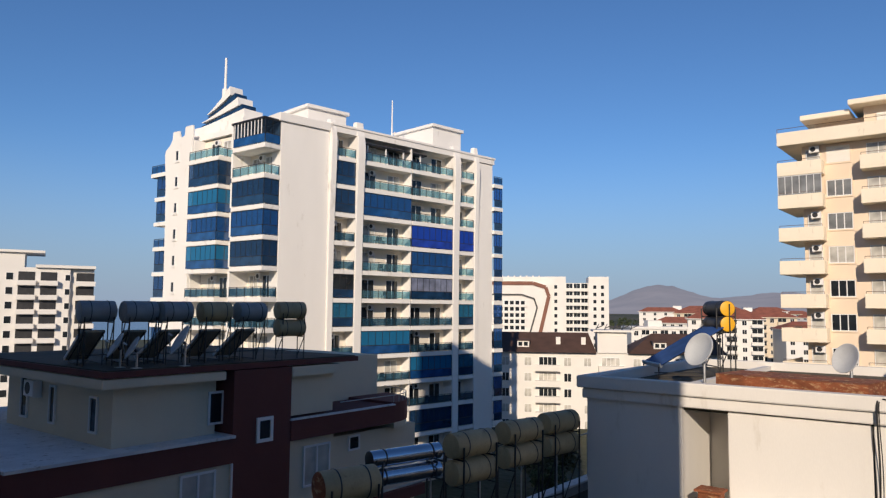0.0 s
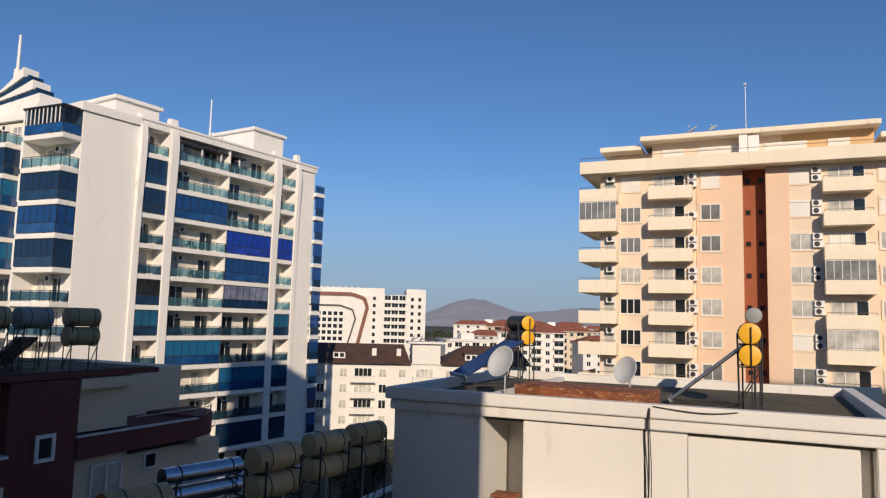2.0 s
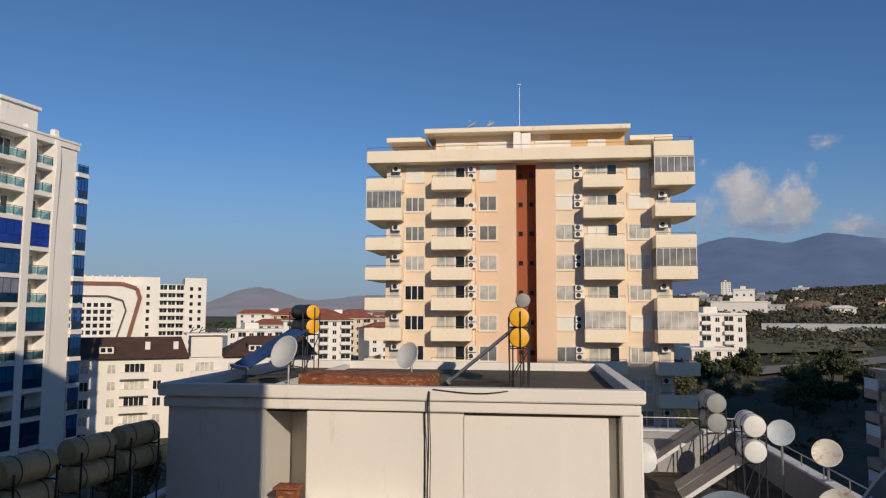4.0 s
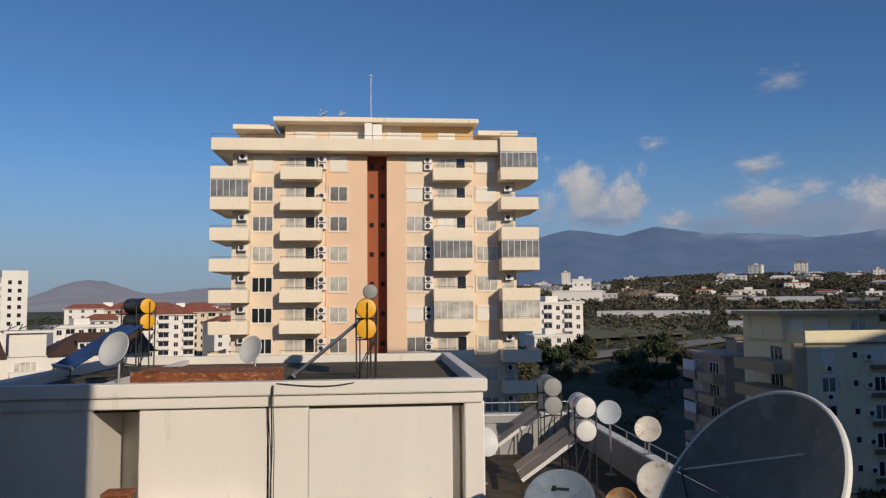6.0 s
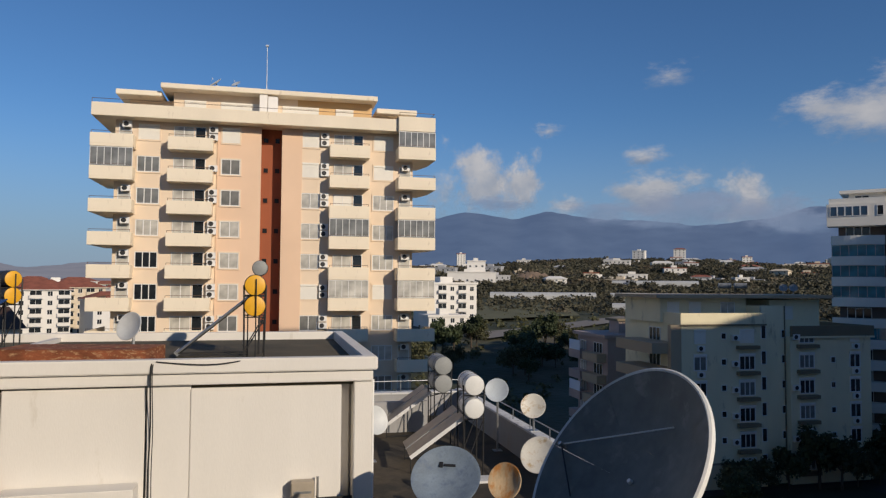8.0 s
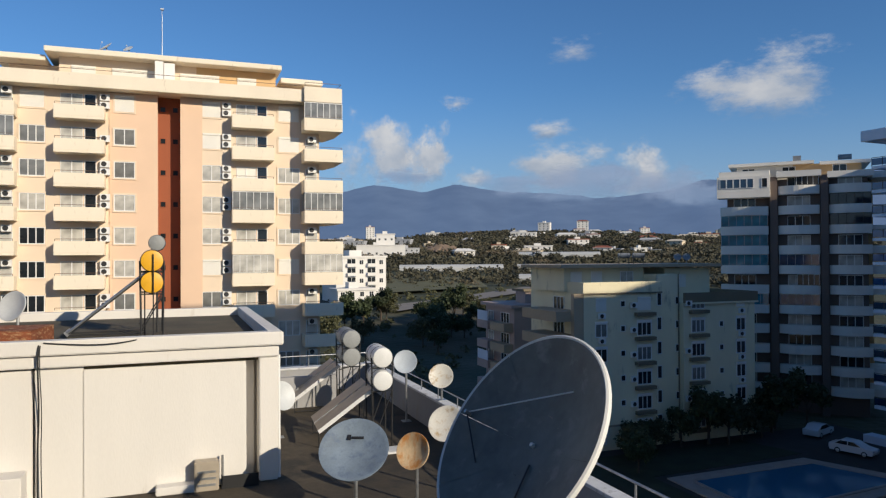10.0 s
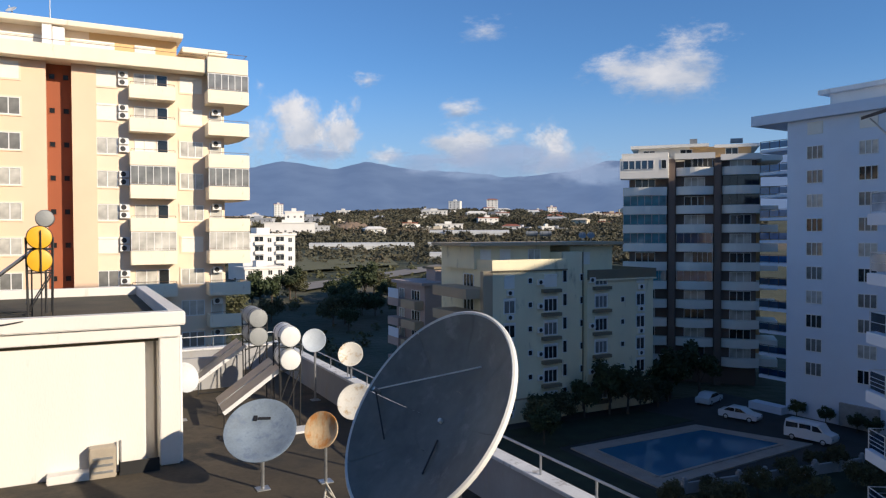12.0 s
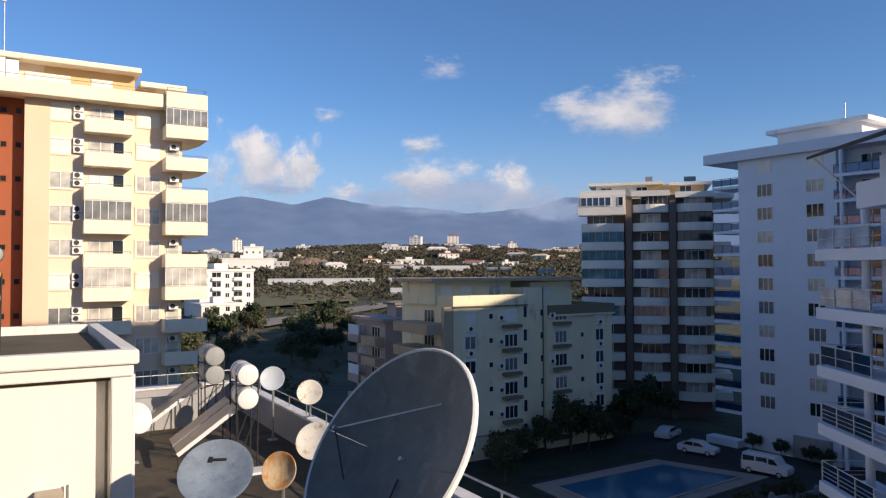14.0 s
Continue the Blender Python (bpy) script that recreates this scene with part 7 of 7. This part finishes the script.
# long greenhouses below the wood
PLASTIC = surface("greenhouse_plastic", (0.50, 0.50, 0.48), 0.5, vary=0.1, scale=0.1, bump=0.0)
for x, y, w, tn in ((120, 392, 60, -18), (185, 372, 44, -24), (150, 300, 26, -28), (172, 290, 30, -28), (205, 330, 50, -32), (240, 480, 60, -26)):
    z = land_height(x, y)
    g = thing("greenhouse", "long low pale plastic greenhouse", "greenhouse", (x, y, z - 0.3), tn, "greenhouses")
    prof = [(0, 0), (0, 2.2), (2, 3.6), (4, 4.1), (6, 3.6), (8, 2.2), (8, 0)]
    b = Build().prism([(yy, zz) for yy, zz in prof], 0, w)
    bmesh.ops.transform(b.bm, matrix=Matrix(((0, 0, 1, 0), (1, 0, 0, 0), (0, 1, 0, 0), (0, 0, 0, 1))), verts=b.bm.verts)
    bmesh.ops.recalc_face_normals(b.bm, faces=b.bm.faces)
    part("cover", b, PLASTIC, g)
    part("door", Build().box(-0.05, 0, 3, 5, 0, 2.4), GALV, g)

# brown-roofed cream house behind the rooftop block
bh = thing("apartment_house", "cream apartment house with a brown hipped roof and dormers", "building", (-80, 104, 0), 30)
part("wall", Build().box(0, 47, 0, 14, 0, 13.3), TOWN[0], bh)
BROWN_TILE = surface("brown_roof_tile", (0.085, 0.045, 0.032), 0.85, vary=0.25, scale=0.6, fine=4, bump=0.3)
for x0, x1 in ((-0.8, 26.0), (31.5, 48)):
    b = Build()
    v = [b.bm.verts.new(p) for p in ((x0, -0.9, 13.3), (x1, -0.9, 13.3), (x1, 14.9, 13.3), (x0, 14.9, 13.3), (x0 + 5, 7, 16.6), (x1 - 1.0, 7, 16.6))]
    for f in ((0, 1, 5, 4), (1, 2, 5), (2, 3, 4, 5), (3, 0, 4), (3, 2, 1, 0)):
        b.bm.faces.new([v[i] for i in f])
    part("roof", b, BROWN_TILE, bh)
part("stair_head", Build().box(26.2, 31.3, -0.3, 6, 13.3, 17.0), TOWN[0], bh)
part("stair_head_roof", Build().box(25.4, 32.6, -1.0, 6.5, 17.0, 17.35), TOWN[0], bh)
racks = Build()
for k in range(5):
    racks.tube((26 + k * 1.5, 0.5, 17.35), (26.8 + k * 1.5, 4.5, 18.3), 0.08).tube((26 + k * 1.5, 0.5, 17.6), (27.2 + k * 1.5, 0.5, 18.1), 0.08)
part("panel_rack", racks, DARK_METAL, bh)
for x in (12.0, 36.0):
    dm = part("dormer", Build().box(x, x + 2.2, 1.0, 4, 14.0, 15.2), TOWN[0], bh)
    part("dormer_roof", Build().box(x - 0.2, x + 2.4, 0.8, 4, 15.2, 15.4), BROWN_TILE, dm)
    window(bh, x + 0.6, 1.0, 14.3, 0.7, 0.7, panes=1)
    window(bh, x + 1.6, 1.0, 14.3, 0.7, 0.7, panes=1)
for x in (6.0, 19.0, 23.5):
    part("chimney", Build().box(x, x + 0.8, 2.2, 3.0, 14, 15.9), TOWN[0], bh)
for s in range(5):
    z = 10.9 - 2.75 * s
    for k, x in enumerate((2.5, 6, 10, 14, 17.5, 21, 24.5, 28.5, 33, 37, 41, 45)):
        if k % 3 == 1:
            part("balcony", Build().box(x - 2.2, x + 2.2, -1.3, 0, z - 0.9, z + 0.15), TOWN[0], bh)
            window(bh, x, 0, z - 0.6, 3.0, 2.1, panes=4, glass=GLASS_CURTAIN if (s + k) % 2 else GLASS_DARK, name="balcony_door")
        else:
            window(bh, x, 0, z, 1.2, 1.4, panes=2, glass=GLASS_DARK if (s * k) % 3 else GLASS_CURTAIN)

# white hotel with a brown outline
BROWN_TRIM = surface("brown_cladding", (0.20, 0.08, 0.05), 0.7, vary=0.1, scale=0.2, bump=0.0)
ho = thing("hotel", "large white hotel with a rounded brown outline", "building", (-170, 236, 0), 29.7)
part("wall", Build().box(-12, 31, 0, 18, 0, 31.0), TOWN[0], ho)
part("wall", Build().box(29, 54, 6, 26, 0, 31.5).box(29, 37, 3, 22, 0, 34.0).box(46, 54, 4, 24, 0, 34.0), TOWN[0], ho)
part("roof_storey", Build().box(-2, 29, 5, 18, 31, 34), TOWN[0], ho)
for off, w, mat in ((0.0, 1.4, BROWN_TRIM), (4.6, 0.6, DARK_METAL)):
    b = Build()
    path = [(-12, 31.2 - off), (24 - off, 31.2 - off), (29 - off, 29.6 - off), (30.2 - off, 26 - off), (26 - off * 0.9, 8), (24.0 - off * 0.9, 0)]
    for (x0, z0), (x1, z1) in zip(path, path[1:]):
        d = Vector((x1 - x0, z1 - z0)).normalized()
        nx, nz = -d.y * w / 2, d.x * w / 2
        vs = [b.bm.verts.new((x, yy, z)) for yy in (-0.5, 0.0) for x, z in ((x0 - nx, z0 - nz), (x1 - nx, z1 - nz), (x1 + nx, z1 + nz), (x0 + nx, z0 + nz))]
        for f in ((0, 1, 2, 3), (7, 6, 5, 4), (0, 4, 5, 1), (1, 5, 6, 2), (2, 6, 7, 3), (3, 7, 4, 0)):
            b.bm.faces.new([vs[i] for i in f])
    bmesh.ops.recalc_face_normals(b.bm, faces=b.bm.faces)
    part("outline_band", b, mat, ho)
for r in range(9):
    for c in range(15):
        window(ho, -10.9 + c * 2.2, 0, 2.6 + r * 2.5, 1.5, 1.5, panes=1, glass=GLASS_DARK, border=0.2, name="hotel_window")
    part("balcony_band", Build().box(-12, 21.5, -0.7, -0.1, 1.6 + r * 2.5, 2.35 + r * 2.5), TOWN[0], ho)
for k in range(12):
    part("roof_post", Build().box(-1.5 + k * 2.5, -0.9 + k * 2.5, 4.0, 5.0, 31, 34.4), TOWN[0], ho)
for r in range(10):
    part("balcony_band", Build().box(36.5, 46.5, 4.6, 6, 2.0 + r * 2.9, 3.2 + r * 2.9), TOWN[0], ho)
    for x in (38.5, 41.5, 44.5):
        window(ho, x, 6, 3.3 + r * 2.9, 2.5, 1.9, panes=2, name="hotel_window")
    window(ho, 33, 3, 3.0 + r * 2.9, 1.2, 1.4, panes=1, name="hotel_window")
    window(ho, 48.5, 4, 3.0 + r * 2.9, 1.2, 1.4, panes=1, name="hotel_window")
    window(ho, 51.5, 4, 3.0 + r * 2.9, 1.2, 1.4, panes=1, name="hotel_window")

# white block near the sea
sb = thing("apartment_block", "white apartment block near the sea with painted dark balcony recesses", "building", (-163.5, 49, 0), 67)
part("wall", Build().box(-14, 22.4, 0, 14, 0, 28.6).box(2, 14, -0.02, 14, 28.6, 31.6), TOWN[0], sb)
part("roof_slab", Build().box(8.8, 17.6, -0.7, 12, 31.6, 32.1).box(16, 27.2, -0.7, 14, 28.6, 29.2), TOWN[0], sb)
for s in range(9):
    z = 26.0 - 2.95 * s
    for x, w in ((11.5, 1.2), (14.5, 3.0), (18.5, 3.0), (25.3, 3.4)):
        if w > 2:
            # Solid dark box that paints the shade of a balcony recess; nothing is cut.
            part("recess_shade_panel", Build().box(x - w / 2, x + w / 2, -0.05, 0.6, z - 0.1, z + 1.7), DARK_METAL, sb, "dark panel standing for a shaded balcony recess")
            part("balcony", Build().box(x - w / 2 - 0.2, x + w / 2 + 0.2, -1.2, -0.06, z - 1.1, z - 0.1), TOWN[0], sb)
        else:
            window(sb, x, 0, z, w, 1.4, panes=1)
    window(sb, 22.0, 0, z, 0.9, 1.2, panes=1)
part("wing", Build().box(22.4, 27, 0.8, 12, 0, 28.6), TOWN[0], sb)
